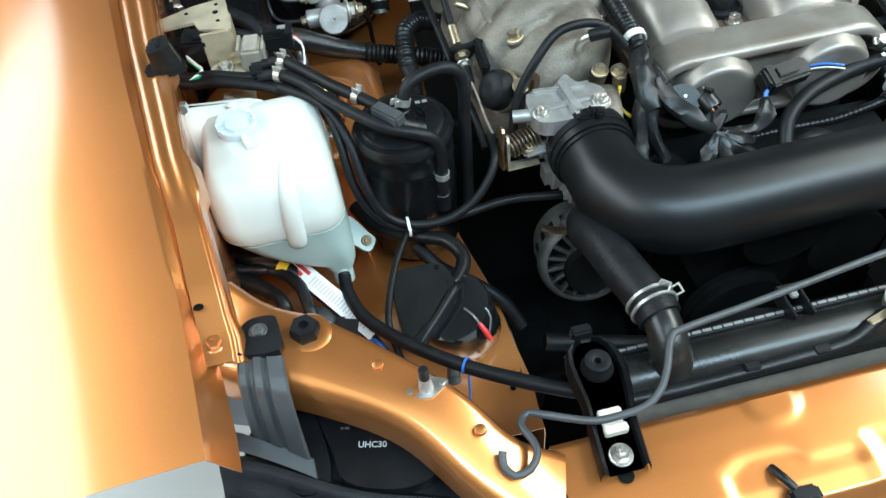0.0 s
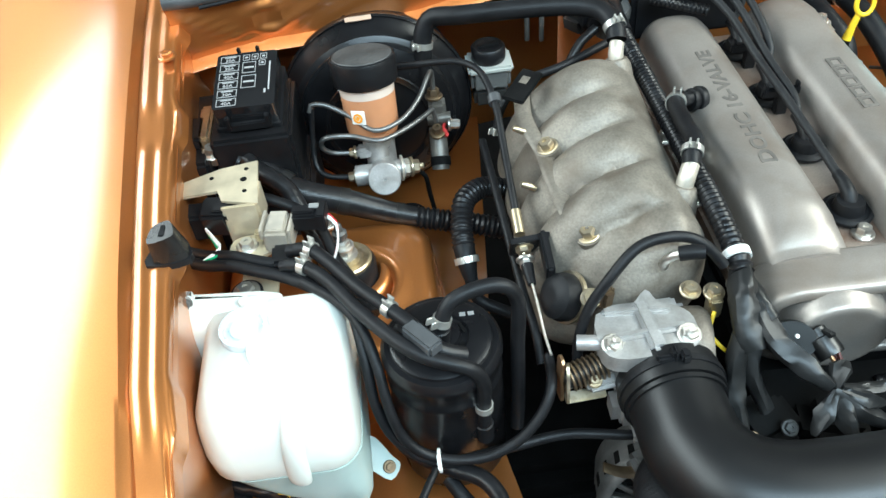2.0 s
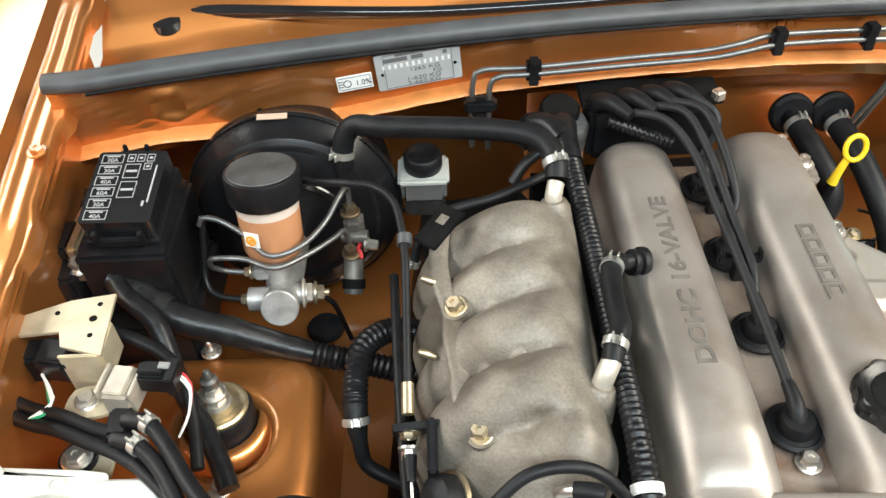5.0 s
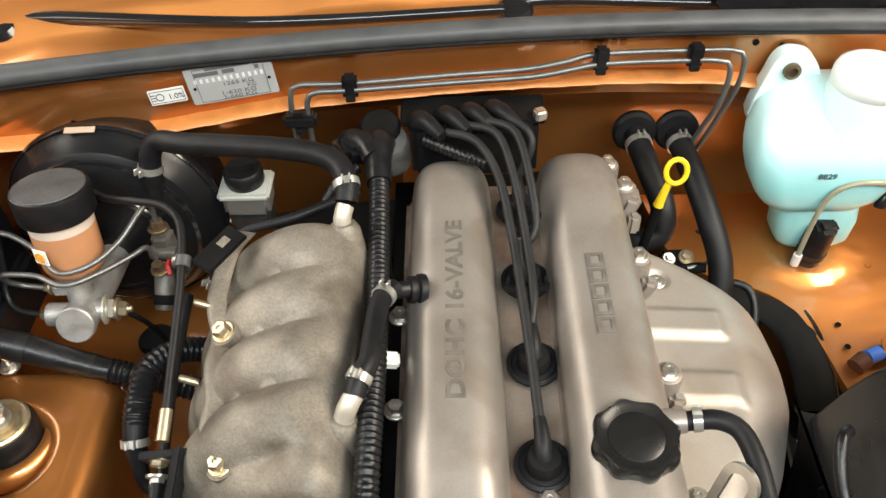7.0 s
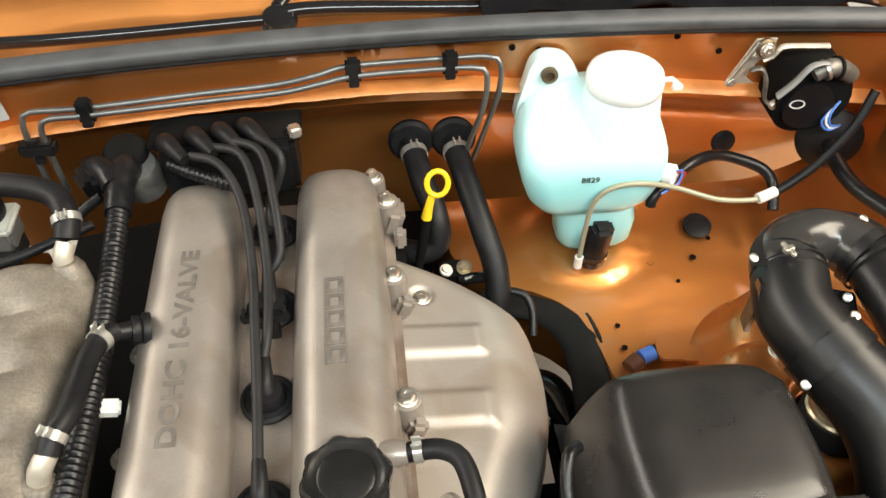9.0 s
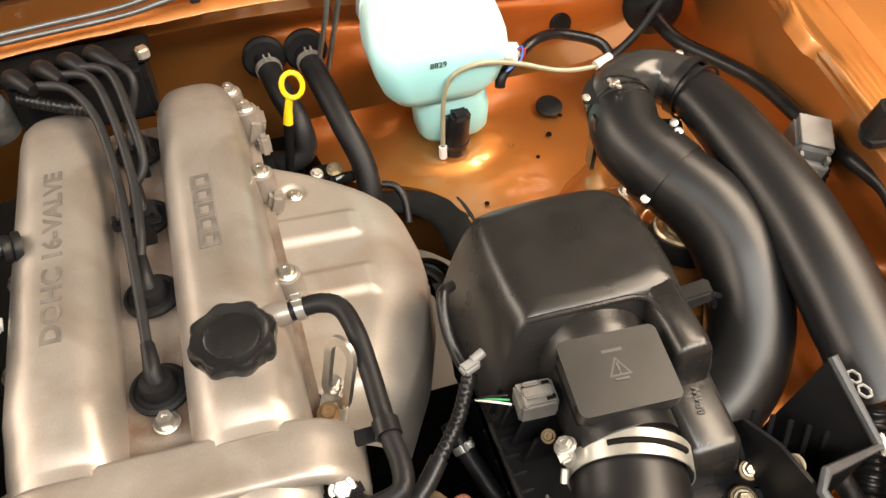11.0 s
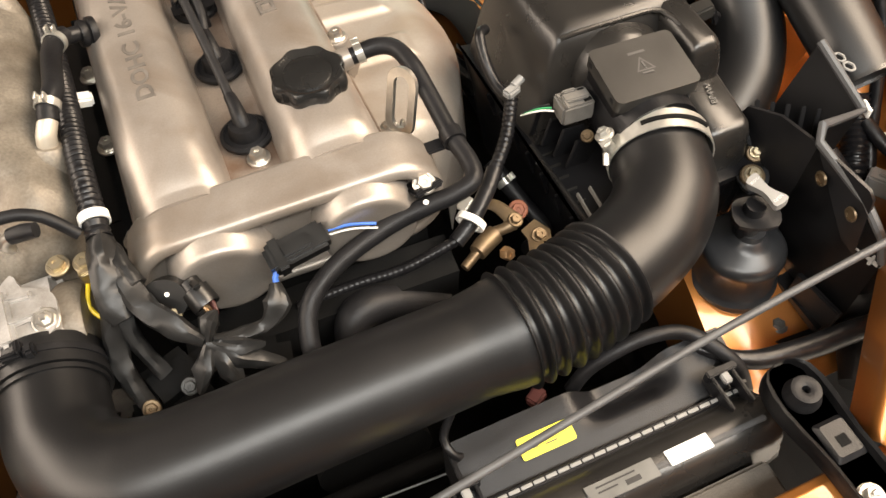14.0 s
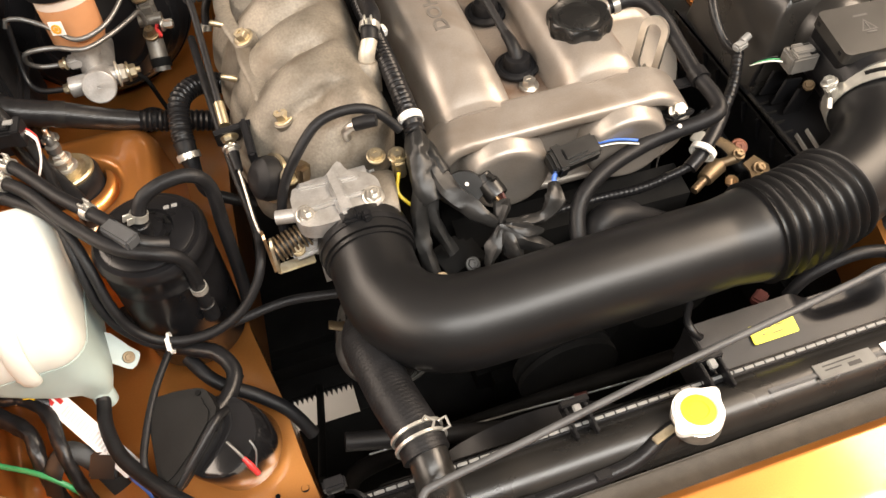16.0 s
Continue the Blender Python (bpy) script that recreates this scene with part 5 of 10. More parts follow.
def coolant_tank():
    t = thing("coolant_tank", (-0.525, 0.28, 0.62), "milky white plastic coolant tank, part filled, with round cap", "coolant tank")
    low = [rr_loop(-0.492, 0.212, -0.466, 0.236, 0.010, 0.640), rr_loop(-0.498, 0.212, -0.462, 0.250, 0.012, 0.650), rr_loop(-0.522, 0.209, -0.461, 0.290, 0.016, 0.664), rr_loop(-0.545, 0.208, -0.461, 0.318, 0.022, 0.678), rr_loop(-0.562, 0.208, -0.4615, 0.330, 0.026, 0.690), rr_loop(-0.577, 0.208, -0.462, 0.3380, 0.026, 0.7075)]
    part("fluid_part", loft(low, True, True), MILKLOW, t, "grey-green coolant seen through milky plastic", 60)
    top = [rr_loop(-0.5770, 0.209, -0.463, 0.3375, 0.026, 0.7078), rr_loop(-0.5825, 0.206, -0.462, 0.3385, 0.027, 0.714), rr_loop(-0.585, 0.209, -0.463, 0.342, 0.026, 0.730),
           rr_loop(-0.585, 0.214, -0.464, 0.345, 0.026, 0.748), rr_loop(-0.584, 0.221, -0.466, 0.346, 0.024, 0.760), rr_loop(-0.580, 0.230, -0.471, 0.344, 0.022, 0.769), rr_loop(-0.574, 0.242, -0.480, 0.339, 0.014, 0.774), rr_loop(-0.55, 0.262, -0.50, 0.322, 0.010, 0.776)]
    part("shell", loft(top), MILK, t, "", 60)
    part("front_strap", tube([(-0.5055, 0.250, 0.7715), (-0.5065, 0.232, 0.7700), (-0.509, 0.217, 0.756), (-0.511, 0.2085, 0.735), (-0.512, 0.2065, 0.710), (-0.512, 0.208, 0.700)], [0.0055, 0.0075, 0.0090, 0.0095, 0.0095, 0.008], 14, 0.006, 0, 0.005, 0.62), MILK, t, "moulded strap rib")
    part("mounting_ear", loft([[Vector((x, y, z)) for x, y in rounded(a, b, c, d, 0.006, 4)] for a, b, c, d, z in ((-0.596, 0.312, -0.540, 0.343, 0.722), (-0.604, 0.314, -0.530, 0.346, 0.742), (-0.609, 0.318, -0.520, 0.349, 0.760), (-0.610, 0.324, -0.518, 0.350, 0.769), (-0.608, 0.330, -0.530, 0.349, 0.7745), (-0.606, 0.342, -0.590, 0.351, 0.779), (-0.604, 0.344, -0.592, 0.351, 0.784))]), MILK, t)
    bolt((-0.5985, 0.340, 0.780), (0.3, -1, 0.4), 0.0050, STEEL, t)
    fn = Vector((0.35, -0.55, 0.70)).normalized()
    fu = (Vector((-0.5, 0.3, 0.8)) - fn * Vector((-0.5, 0.3, 0.8)).dot(fn)).normalized()
    fm = Matrix((fn.cross(fu) * -1, fu, fn)).transposed().to_4x4()
    fm.translation = Vector((-0.449, 0.243, 0.644))
    part("foot", prism(soften([(-0.007, -0.009), (-0.012, 0.010), (-0.022, 0.034), (0.008, 0.034), (0.009, 0.005), (0.008, -0.007)], 3), -0.0022, 0.0022, 0.001, fm), MILKLOW, t, "translucent mounting foot")
    bolt((-0.4480, 0.2418, 0.6462), fn, 0.0040, GRIMEGOLD, t)
    part("spout", lathe([(0.0105, -0.020), (0.0105, 0.004), (0.009, 0.006)], along((-0.478, 0.222, 0.642), (0, 0.25, 1)), 16), MILKLOW, t)
    cap = part("filler_cap", lathe([(0.0190, -0.004), (0.0200, 0.002), (0.0205, 0.008), (0.0198, 0.0105), (0.0172, 0.0102), (0.0160, 0.0065), (0.0118, 0.0065), (0.0108, 0.0092), (0.004, 0.0095)], along((-0.545, 0.303, 0.774), (0.0, -0.05, 1)), 40), CAPWHITE, t, "frosted pale blue snap cap", 50)
    for k in range(8):
        a = 2 * math.pi * k / 8
        part("cap_rib", cbox((-0.545 + 0.0178 * math.cos(a), 0.3025 + 0.0178 * math.sin(a), 0.7845), (0.004, 0.0018, 0.0016), 0.0005, (0, 0, math.degrees(a))), WHITE, cap)
    part("tether", tube([(-0.5395, 0.284, 0.781), (-0.537, 0.276, 0.779), (-0.535, 0.268, 0.777)], [0.0032, 0.0046, 0.0030], 10), MILK, t)
    part("small_pipe", lathe([(0.005, 0), (0.005, 0.006), (0.0035, 0.007)], pose(-0.548, 0.336, 0.774), 12), MILK, t)


coolant_tank()


def canister():
    c = (-0.389, 0.287)
    t = thing("charcoal_canister", (c[0], c[1], 0.61), "gloss black round charcoal canister with ribbed lid", "canister")
    part("can", lathe([(0.040, 0.590), (0.0485, 0.602), (0.0492, 0.690), (0.0485, 0.716), (0.0495, 0.719), (0.0495, 0.723), (0.0485, 0.726), (0.0485, 0.740), (0.0505, 0.743), (0.0505, 0.749), (0.047, 0.754), (0.030, 0.755)], pose(c[0], c[1], 0, 0, 0, 0), 44), CANBLACK, t, "", 40)
    part("lid", lathe([(0.043, 0.752), (0.042, 0.757), (0.038, 0.759), (0.024, 0.7595), (0.0225, 0.757), (0.017, 0.757), (0.016, 0.762), (0.009, 0.763)], pose(c[0], c[1], 0), 40), CANBLACK, t, "", 40)
    for k in range(6):
        a = 2 * math.pi * (k + 0.3) / 6
        part("slot", cbox((c[0] + 0.0198 * math.cos(a), c[1] + 0.0198 * math.sin(a), 0.7582), (0.003, 0.012, 0.002), 0.0006, (0, 0, math.degrees(a))), DARK, t)
    part("port", lathe([(0.0085, 0), (0.0085, 0.018), (0.0075, 0.019)], along((c[0] - 0.001, c[1] - 0.008, 0.760), (0.1, 0, 1)), 16), PLASTIC, t)
    part("port", tube([(-0.372, 0.262, 0.762), (-0.390, 0.262, 0.772), (-0.408, 0.275, 0.782)], 0.0072, 14), PLASTIC, t)
    part("port", lathe([(0.008, 0), (0.008, 0.02), (0.007, 0.021)], along((-0.362, 0.246, 0.668), (0, 0, 1)), 16), PLASTIC, t)
    bars([(-0.006, -0.002, -0.001, 0.002), (0.001, -0.002, 0.006, 0.002)], (-0.365, 0.306, 0.7600), (1, 0, 0), (0, 1, 0), GREYPL, t, "lid_mark", 0.0003)


canister()


def actuator():
    t = thing("cruise_actuator", (-0.39, 0.12, 0.58), "black drum actuator with flat square lid", "actuator")
    way = Vector((-0.22, -0.12, 0.95)).normalized()
    at = Vector((-0.383, 0.136, 0.648))
    part("drum", lathe([(0.035, -0.066), (0.0385, -0.060), (0.0385, -0.012), (0.0365, -0.006), (0.031, -0.004)], along(at, way), 40), GLOSS, t, "", 45)
    m = pose(-0.405, 0.145, 0.650, 7, -12, 0)
    part("lid", prism(soften([(-0.030, -0.034), (-0.028, 0.033), (-0.013, 0.040), (0.020, 0.033), (0.029, 0.022), (0.029, -0.001), (-0.014, -0.041), (-0.026, -0.041)], 3), -0.012, 0.005, 0.002, m), MATTE, t)
    part("lid_step", prism(soften([(-0.026, -0.030), (-0.025, 0.029), (0.016, 0.027), (0.023, 0.016), (0.023, -0.001), (-0.014, -0.034)], 2), 0.005, 0.0066, 0.0006, m), MATTE, t)
    part("side_rib", tube([m @ Vector((-0.018, -0.042, -0.002)), m @ Vector((0.006, -0.024, 0.003)), m @ Vector((0.030, -0.001, 0.003)), m @ Vector((0.036, 0.012, -0.016))], 0.0042, 10), PLASTIC, t)
    for p in ((-0.026, -0.035), (-0.025, 0.031), (0.020, 0.028)):
        part("screw", lathe([(0.0026, 0), (0.0026, 0.0015), (0.001, 0.0016)], m @ pose(p[0], p[1], 0.005), 10), DARK, t)
    part("mount_stud", lathe([(0.0065, 0), (0.0065, 0.018), (0.004, 0.019)], along((-0.394, 0.082, 0.622), (-0.2, -1, 0.2)), 12), STEEL, t)
    part("cable_tip", tube([(-0.362, 0.106, 0.648), (-0.358, 0.100, 0.642), (-0.354, 0.094, 0.634)], [0.0020, 0.0030, 0.0024], 10), REDPL, t, "red cable tip")
    part("wire", tube([(-0.372, 0.122, 0.654), (-0.366, 0.112, 0.654), (-0.362, 0.106, 0.648)], 0.0013, 8), STEEL, t)
    part("wire", tube([(-0.355, 0.097, 0.638), (-0.350, 0.108, 0.650), (-0.353, 0.116, 0.656)], 0.0010, 8), STEEL, t)


actuator()


def fuse_box():
    t = thing("fuse_box", (-0.553, 0.60, 0.70), "black plastic fuse box with printed white lid", "fuse box")
    m = pose(-0.5535, 0.601, 0.8270, 8, 0, -1.5)
    part("lid", prism(rounded(-0.0315, -0.0420, 0.0315, 0.0420, 0.004), -0.024, 0.0, 0.002, m), GLOSS, t)
    part("lid_skirt", prism(rounded(-0.0340, -0.0450, 0.0345, 0.0440, 0.004), -0.036, -0.024, 0.0015, m), PLASTIC, t)
    part("latch", join(cbox(m @ Vector((0.002, -0.0475, -0.020)), (0.044, 0.005, 0.010), 0.0012, (8, 0, 0)), cbox(m @ Vector((-0.018, -0.0485, -0.014)), (0.005, 0.006, 0.016), 0.001, (8, 0, 0)), cbox(m @ Vector((0.022, -0.0485, -0.014)), (0.005, 0.006, 0.016), 0.001, (8, 0, 0))), PLASTIC, t)
    part("hinge", join(cbox(m @ Vector((0.000, 0.0450, -0.006)), (0.030, 0.005, 0.006), 0.001), cbox(m @ Vector((-0.010, 0.047, -0.002)), (0.004, 0.004, 0.010), 0.001), cbox(m @ Vector((0.010, 0.047, -0.002)), (0.004, 0.004, 0.010), 0.001)), PLASTIC, t)
    part("tray", rbox((-0.596, 0.545, 0.700), (-0.512, 0.652, 0.792), 0.004), PLASTIC, t)
    part("lower_block", rbox((-0.590, 0.520, 0.660), (-0.502, 0.645, 0.720), 0.006), PLASTIC, t)
    part("relay_holder", join(rbox((-0.632, 0.535, 0.640), (-0.600, 0.665, 0.775), 0.004), rbox((-0.626, 0.560, 0.775), (-0.604, 0.600, 0.790), 0.003)), PLASTIC, t)
    right, up = m.to_3x3() @ Vector((1, 0, 0)), m.to_3x3() @ Vector((0, 1, 0))
    rows = ["30A", "30A", "40A", "60A", "30A", "40A"]
    for k, txt in enumerate(rows):
        y = 0.033 - k * 0.0132
        bars(frame_rect(-0.0275, y - 0.0055, -0.0075, y + 0.0050, 0.0006), m @ Vector((0, 0, 0.0004)), right, up, LIDINK, t, "lid_print", 0.0002)
        bars([(-0.0235, y + 0.0022, -0.0115, y + 0.0036)], m @ Vector((0, 0, 0.0004)), right, up, LIDINK, t, "lid_print", 0.0002)
        words(txt, m @ Vector((-0.0175, y - 0.0018, 0.0004)), right, up, 0.0062, LIDINK, t, "rating_print", 0.0002)
    for x0, y0, x1, y1 in ((-0.004, 0.029, 0.003, 0.038), (0.005, 0.029, 0.012, 0.038), (0.014, 0.029, 0.021, 0.038), (0.013, 0.019, 0.020, 0.027), (-0.004, 0.009, 0.010, 0.026), (-0.004, -0.014, 0.011, 0.005)):
        bars(frame_rect(x0, y0, x1, y1, 0.0006) + [(x0 + 0.002, (y0 + y1) / 2 - 0.0012, x1 - 0.002, (y0 + y1) / 2 + 0.0012)], m @ Vector((0, 0, 0.0004)), right, up, LIDINK, t, "lid_print", 0.0002)
    bars([(0.024, -0.020, 0.0255, 0.024), (0.020, -0.024, 0.022, -0.018)], m @ Vector((0, 0, 0.0004)), right, up, LIDINK, t, "lid_print", 0.0002)
    b = thing("box_bracket", (-0.60, 0.57, 0.72), "dull gold steel bracket beside the fuse box", "bracket")
    part("arm", join(rbox((-0.612, 0.56, 0.70), (-0.598, 0.62, 0.79), 0.003), rbox((-0.610, 0.548, 0.760), (-0.592, 0.566, 0.772), 0.002)), GOLD, b)
    bolt((-0.600, 0.556, 0.772), (0.2, -0.3, 1), 0.0065, ZINC, b, h=0.012)


fuse_box()


def brake_reservoir():
    t = thing("brake_fluid_reservoir", (-0.432, 0.59, 0.72), "amber brake fluid bottle with a wide black cap", "fluid reservoir")
    m = along((-0.4325, 0.5965, 0.742), (0.0, 0.19, 1))
    part("bottle", lathe([(0.016, 0.0), (0.026, 0.003), (0.0285, 0.010), (0.0290, 0.048), (0.0288, 0.050)], m, 40), BRAKEFL, t, "amber fluid in a clear bottle", 60)
    part("neck", lathe([(0.0290, 0.050), (0.0295, 0.060), (0.031, 0.064), (0.0315, 0.068)], m, 40), BRAKEUP, t, "", 60)
    part("cap", lathe([(0.0335, 0.062), (0.0345, 0.064), (0.0350, 0.086), (0.0338, 0.0892), (0.0322, 0.0900), (0.0280, 0.0896)], m, 48), PLASTIC, t, "wide black screw cap", 40)
    part("cap_top", lathe([(0.0318, 0.0899), (0.0310, 0.0908), (0.010, 0.0910)], m, 44), WORNTOP, t, "scuffed grey top of the cap")
    a, r, u = m @ Vector((0, 0, 0.034)) + Vector((-0.0105, -0.0285, 0.0055)), Vector((0.93, -0.36, 0.07)), Vector((0.0, 0.19, 1))
    bars([(-0.0075, -0.0075, 0.0075, 0.0075)], a + Vector((-0.0015, -0.0015, 0)), r, u, PAPER, t, "sticker", 0.0004)
    part("sticker_mark", lathe([(0.0055, 0), (0.0055, 0.0008), (0.0035, 0.0008), (0.0035, 0.0)], along(a + Vector((-0.002, -0.0025, 0)), r.cross(u)), 8, False), OSTICK, t, "orange eight-sided mark")
    part("sticker_mark", lathe([(0.0022, 0), (0.0022, 0.0009), (0.001, 0.0009)], along(a + Vector((-0.002, -0.0025, 0)), r.cross(u)), 12), OSTICK, t)
    c = thing("master_cylinder", (-0.428, 0.56, 0.69), "bright machined brake master cylinder under its reservoir", "master cylinder")
    part("neck", lathe([(0.0125, -0.050), (0.0125, -0.010), (0.0150, -0.006), (0.0150, 0.006), (0.011, 0.008)], along((-0.431, 0.586, 0.740), (0.03, 0.28, 1)), 26), ALU, c)
    part("seal_ring", ring((-0.431, 0.5845, 0.7335), (0.03, 0.28, 1), 0.0128, 0.002, 0.0012), RUBBER, c)
    part("barrel", tube([(-0.427, 0.552, 0.715), (-0.429, 0.62, 0.698), (-0.430, 0.69, 0.69)], 0.0165, 24), ALU, c)
    part("end_disc", lathe([(0.0180, -0.004), (0.0180, 0.004), (0.0168, 0.0052), (0.002, 0.0052), (0.0018, 0.003)], along((-0.4270, 0.5480, 0.7165), (0.05, -1, 0.50)), 32), ALU, c)
    part("side_boss", tube([(-0.458, 0.562, 0.713), (-0.428, 0.562, 0.713)], 0.0115, 18), ALU, c)
    part("side_boss", tube([(-0.428, 0.566, 0.713), (-0.405, 0.570, 0.710)], 0.0105, 18), ALU, c)
    bolt((-0.408, 0.570, 0.710), (1, 0.1, -0.1), 0.0100, PALEZINC, c, "pipe_nut", 0.010)
    bolt((-0.397, 0.571, 0.709), (1, 0.1, -0.1), 0.0078, GOLD, c, "pipe_nut", 0.009, 0.004)
    bolt((-0.458, 0.562, 0.713), (-1, 0, 0), 0.0055, GOLD, c, "pipe_nut", 0.008)
    part("side_boss", cbox((-0.444, 0.580, 0.732), (0.020, 0.014, 0.014), 0.003), ALU, c)
    bolt((-0.455, 0.580, 0.732), (-1, 0, 0), 0.0050, GOLD, c, "pipe_nut", 0.007)
    b = thing("brake_booster", (-0.43, 0.72, 0.60), "large gloss black brake booster drum at the firewall", "brake booster")
    part("drum", lathe([(0.040, 0.045), (0.075, 0.042), (0.092, 0.030), (0.099, 0.014), (0.103, 0.010), (0.105, 0.004), (0.105, -0.006), (0.100, -0.010), (0.095, -0.06), (0.05, -0.075), (0.045, -0.19)], along((-0.428, 0.703, 0.710), (0.0, -1, 0.10)) @ Matrix.Diagonal((1.07, 1.07, 1, 1)), 56), CANBLACK, b, "", 30)
    part("rim_lip", lathe([(0.1085, -0.004), (0.1105, 0.0), (0.1105, 0.006), (0.1085, 0.009), (0.1065, 0.006)], along((-0.428, 0.703, 0.710), (0.0, -1, 0.10)) @ Matrix.Diagonal((1.035, 1.035, 1, 1)), 64, False), GLOSS, b, "folded rim of the drum")
    part("front_rib", lathe([(0.094, 0.030), (0.092, 0.036), (0.088, 0.037), (0.085, 0.034)], along((-0.428, 0.703, 0.710), (0, -1, 0.1)), 56, False), GLOSS, b)
    part("front_rib", lathe([(0.066, 0.043), (0.064, 0.046), (0.058, 0.046), (0.056, 0.043)], along((-0.428, 0.703, 0.704), (0, -1, 0.1)), 48, False), GLOSS, b)
    part("paper_tag", cbox((-0.435, 0.7030, 0.8230), (0.030, 0.007, 0.0012), 0.0003, (16, 0, 2)), TAGTAN, b, "small tan paper tag")
    part("vacuum_port", tube([(-0.369, 0.668, 0.745), (-0.3685, 0.672, 0.770), (-0.368, 0.675, 0.785)], 0.0085, 16), PLASTIC, b)


brake_reservoir()


def clutch_reservoir():
    t = thing("clutch_fluid_reservoir", (-0.288, 0.70, 0.70), "small milky clutch reservoir with a black cap", "fluid reservoir")
    part("bottle", rbox((-0.3135, 0.690, 0.712), (-0.2655, 0.728, 0.744), 0.005, 3), SMOKY, t)
    part("lip", rbox((-0.3165, 0.687, 0.737), (-0.2625, 0.731, 0.746), 0.003, 2), LIPGREY, t)
    part("lower_part", rbox((-0.311, 0.692, 0.690), (-0.268, 0.726, 0.713), 0.004, 2), ALTDARK, t)
    part("cap", lathe([(0.0195, 0), (0.0205, 0.003), (0.0205, 0.015), (0.018, 0.018), (0.014, 0.017), (0.012, 0.0155)], pose(-0.2895, 0.711, 0.746), 32), PLASTIC, t, "", 40)
    part("cap_grip", cbox((-0.2895, 0.711, 0.7635), (0.026, 0.006, 0.004), 0.001, (0, 0, 10)), PLASTIC, t)


clutch_reservoir()


def proportioning_valve():
    t = thing("brake_valve", (-0.36, 0.62, 0.66), "grey metal brake valve with brass nuts and red dabs", "brake valve")
    part("body", join(rbox((-0.369, 0.624, 0.716), (-0.350, 0.645, 0.750), 0.004), tube([(-0.372, 0.626, 0.730), (-0.346, 0.624, 0.730)], 0.0070, 14), tube([(-0.362, 0.625, 0.718), (-0.363, 0.606, 0.696), (-0.364, 0.594, 0.681)], [0.0095, 0.0102, 0.0098], 18)), GREASY, t)
    bolt((-0.362, 0.637, 0.752), (0, 0.1, 1), 0.0070, GRIMEGOLD, t, "pipe_nut", 0.010)
    bolt((-0.363, 0.612, 0.720), (0, -0.2, 1), 0.0064, GRIMEGOLD, t, "pipe_nut", 0.010)
    bolt((-0.348, 0.620, 0.724), (1, -0.2, 0), 0.0055, ZINC, t, "pipe_nut", 0.012)
    part("paint_dab", cbox((-0.354, 0.6105, 0.7195), (0.004, 0.010, 0.006), 0.001, (30, 0, 20)), REDPL, t)
    part("paint_dab", cbox((-0.3545, 0.6180, 0.7240), (0.003, 0.012, 0.005), 0.001, (40, 0, -30)), REDPL, t)
    part("mount", ring((-0.363, 0.600, 0.688), (0.05, 0.7, 0.7), 0.0104, 0.010, 0.0012), DARK, t)


proportioning_valve()

hose("brake_pipe", [(-0.497, 0.596, 0.780), (-0.494, 0.598, 0.787), (-0.480, 0.597, 0.786), (-0.456, 0.587, 0.776), (-0.430, 0.564, 0.769), (-0.402, 0.575, 0.769), (-0.381, 0.598, 0.776), (-0.368, 0.622, 0.786), (-0.362, 0.637, 0.784), (-0.362, 0.637, 0.760)], 0.0027, STEEL, "bare steel brake pipe bent round the reservoir", "brake pipe", seg=10)
hose("brake_pipe", [(-0.462, 0.580, 0.732), (-0.480, 0.580, 0.735), (-0.489, 0.574, 0.748), (-0.485, 0.568, 0.763), (-0.470, 0.566, 0.766), (-0.452, 0.566, 0.763), (-0.425, 0.556, 0.761), (-0.397, 0.575, 0.758), (-0.374, 0.597, 0.757), (-0.366, 0.610, 0.753), (-0.363, 0.612, 0.735)], 0.0027, STEEL, "bare steel brake pipe bent round the reservoir", "brake pipe", seg=10)
hose("brake_pipe", [(-0.494, 0.598, 0.783), (-0.499, 0.592, 0.750), (-0.500, 0.577, 0.724), (-0.490, 0.567, 0.715), (-0.470, 0.563, 0.713), (-0.458, 0.562, 0.713)], 0.0030, PLASTIC, "black coated brake pipe to the master cylinder", "brake pipe", seg=10)
hose("brake_pipe", [(-0.395, 0.571, 0.708), (-0.383, 0.575, 0.690), (-0.380, 0.59, 0.650), (-0.375, 0.60, 0.60)], 0.0027, DARK, "dark brake pipe running down to the floor", "brake pipe", seg=10)


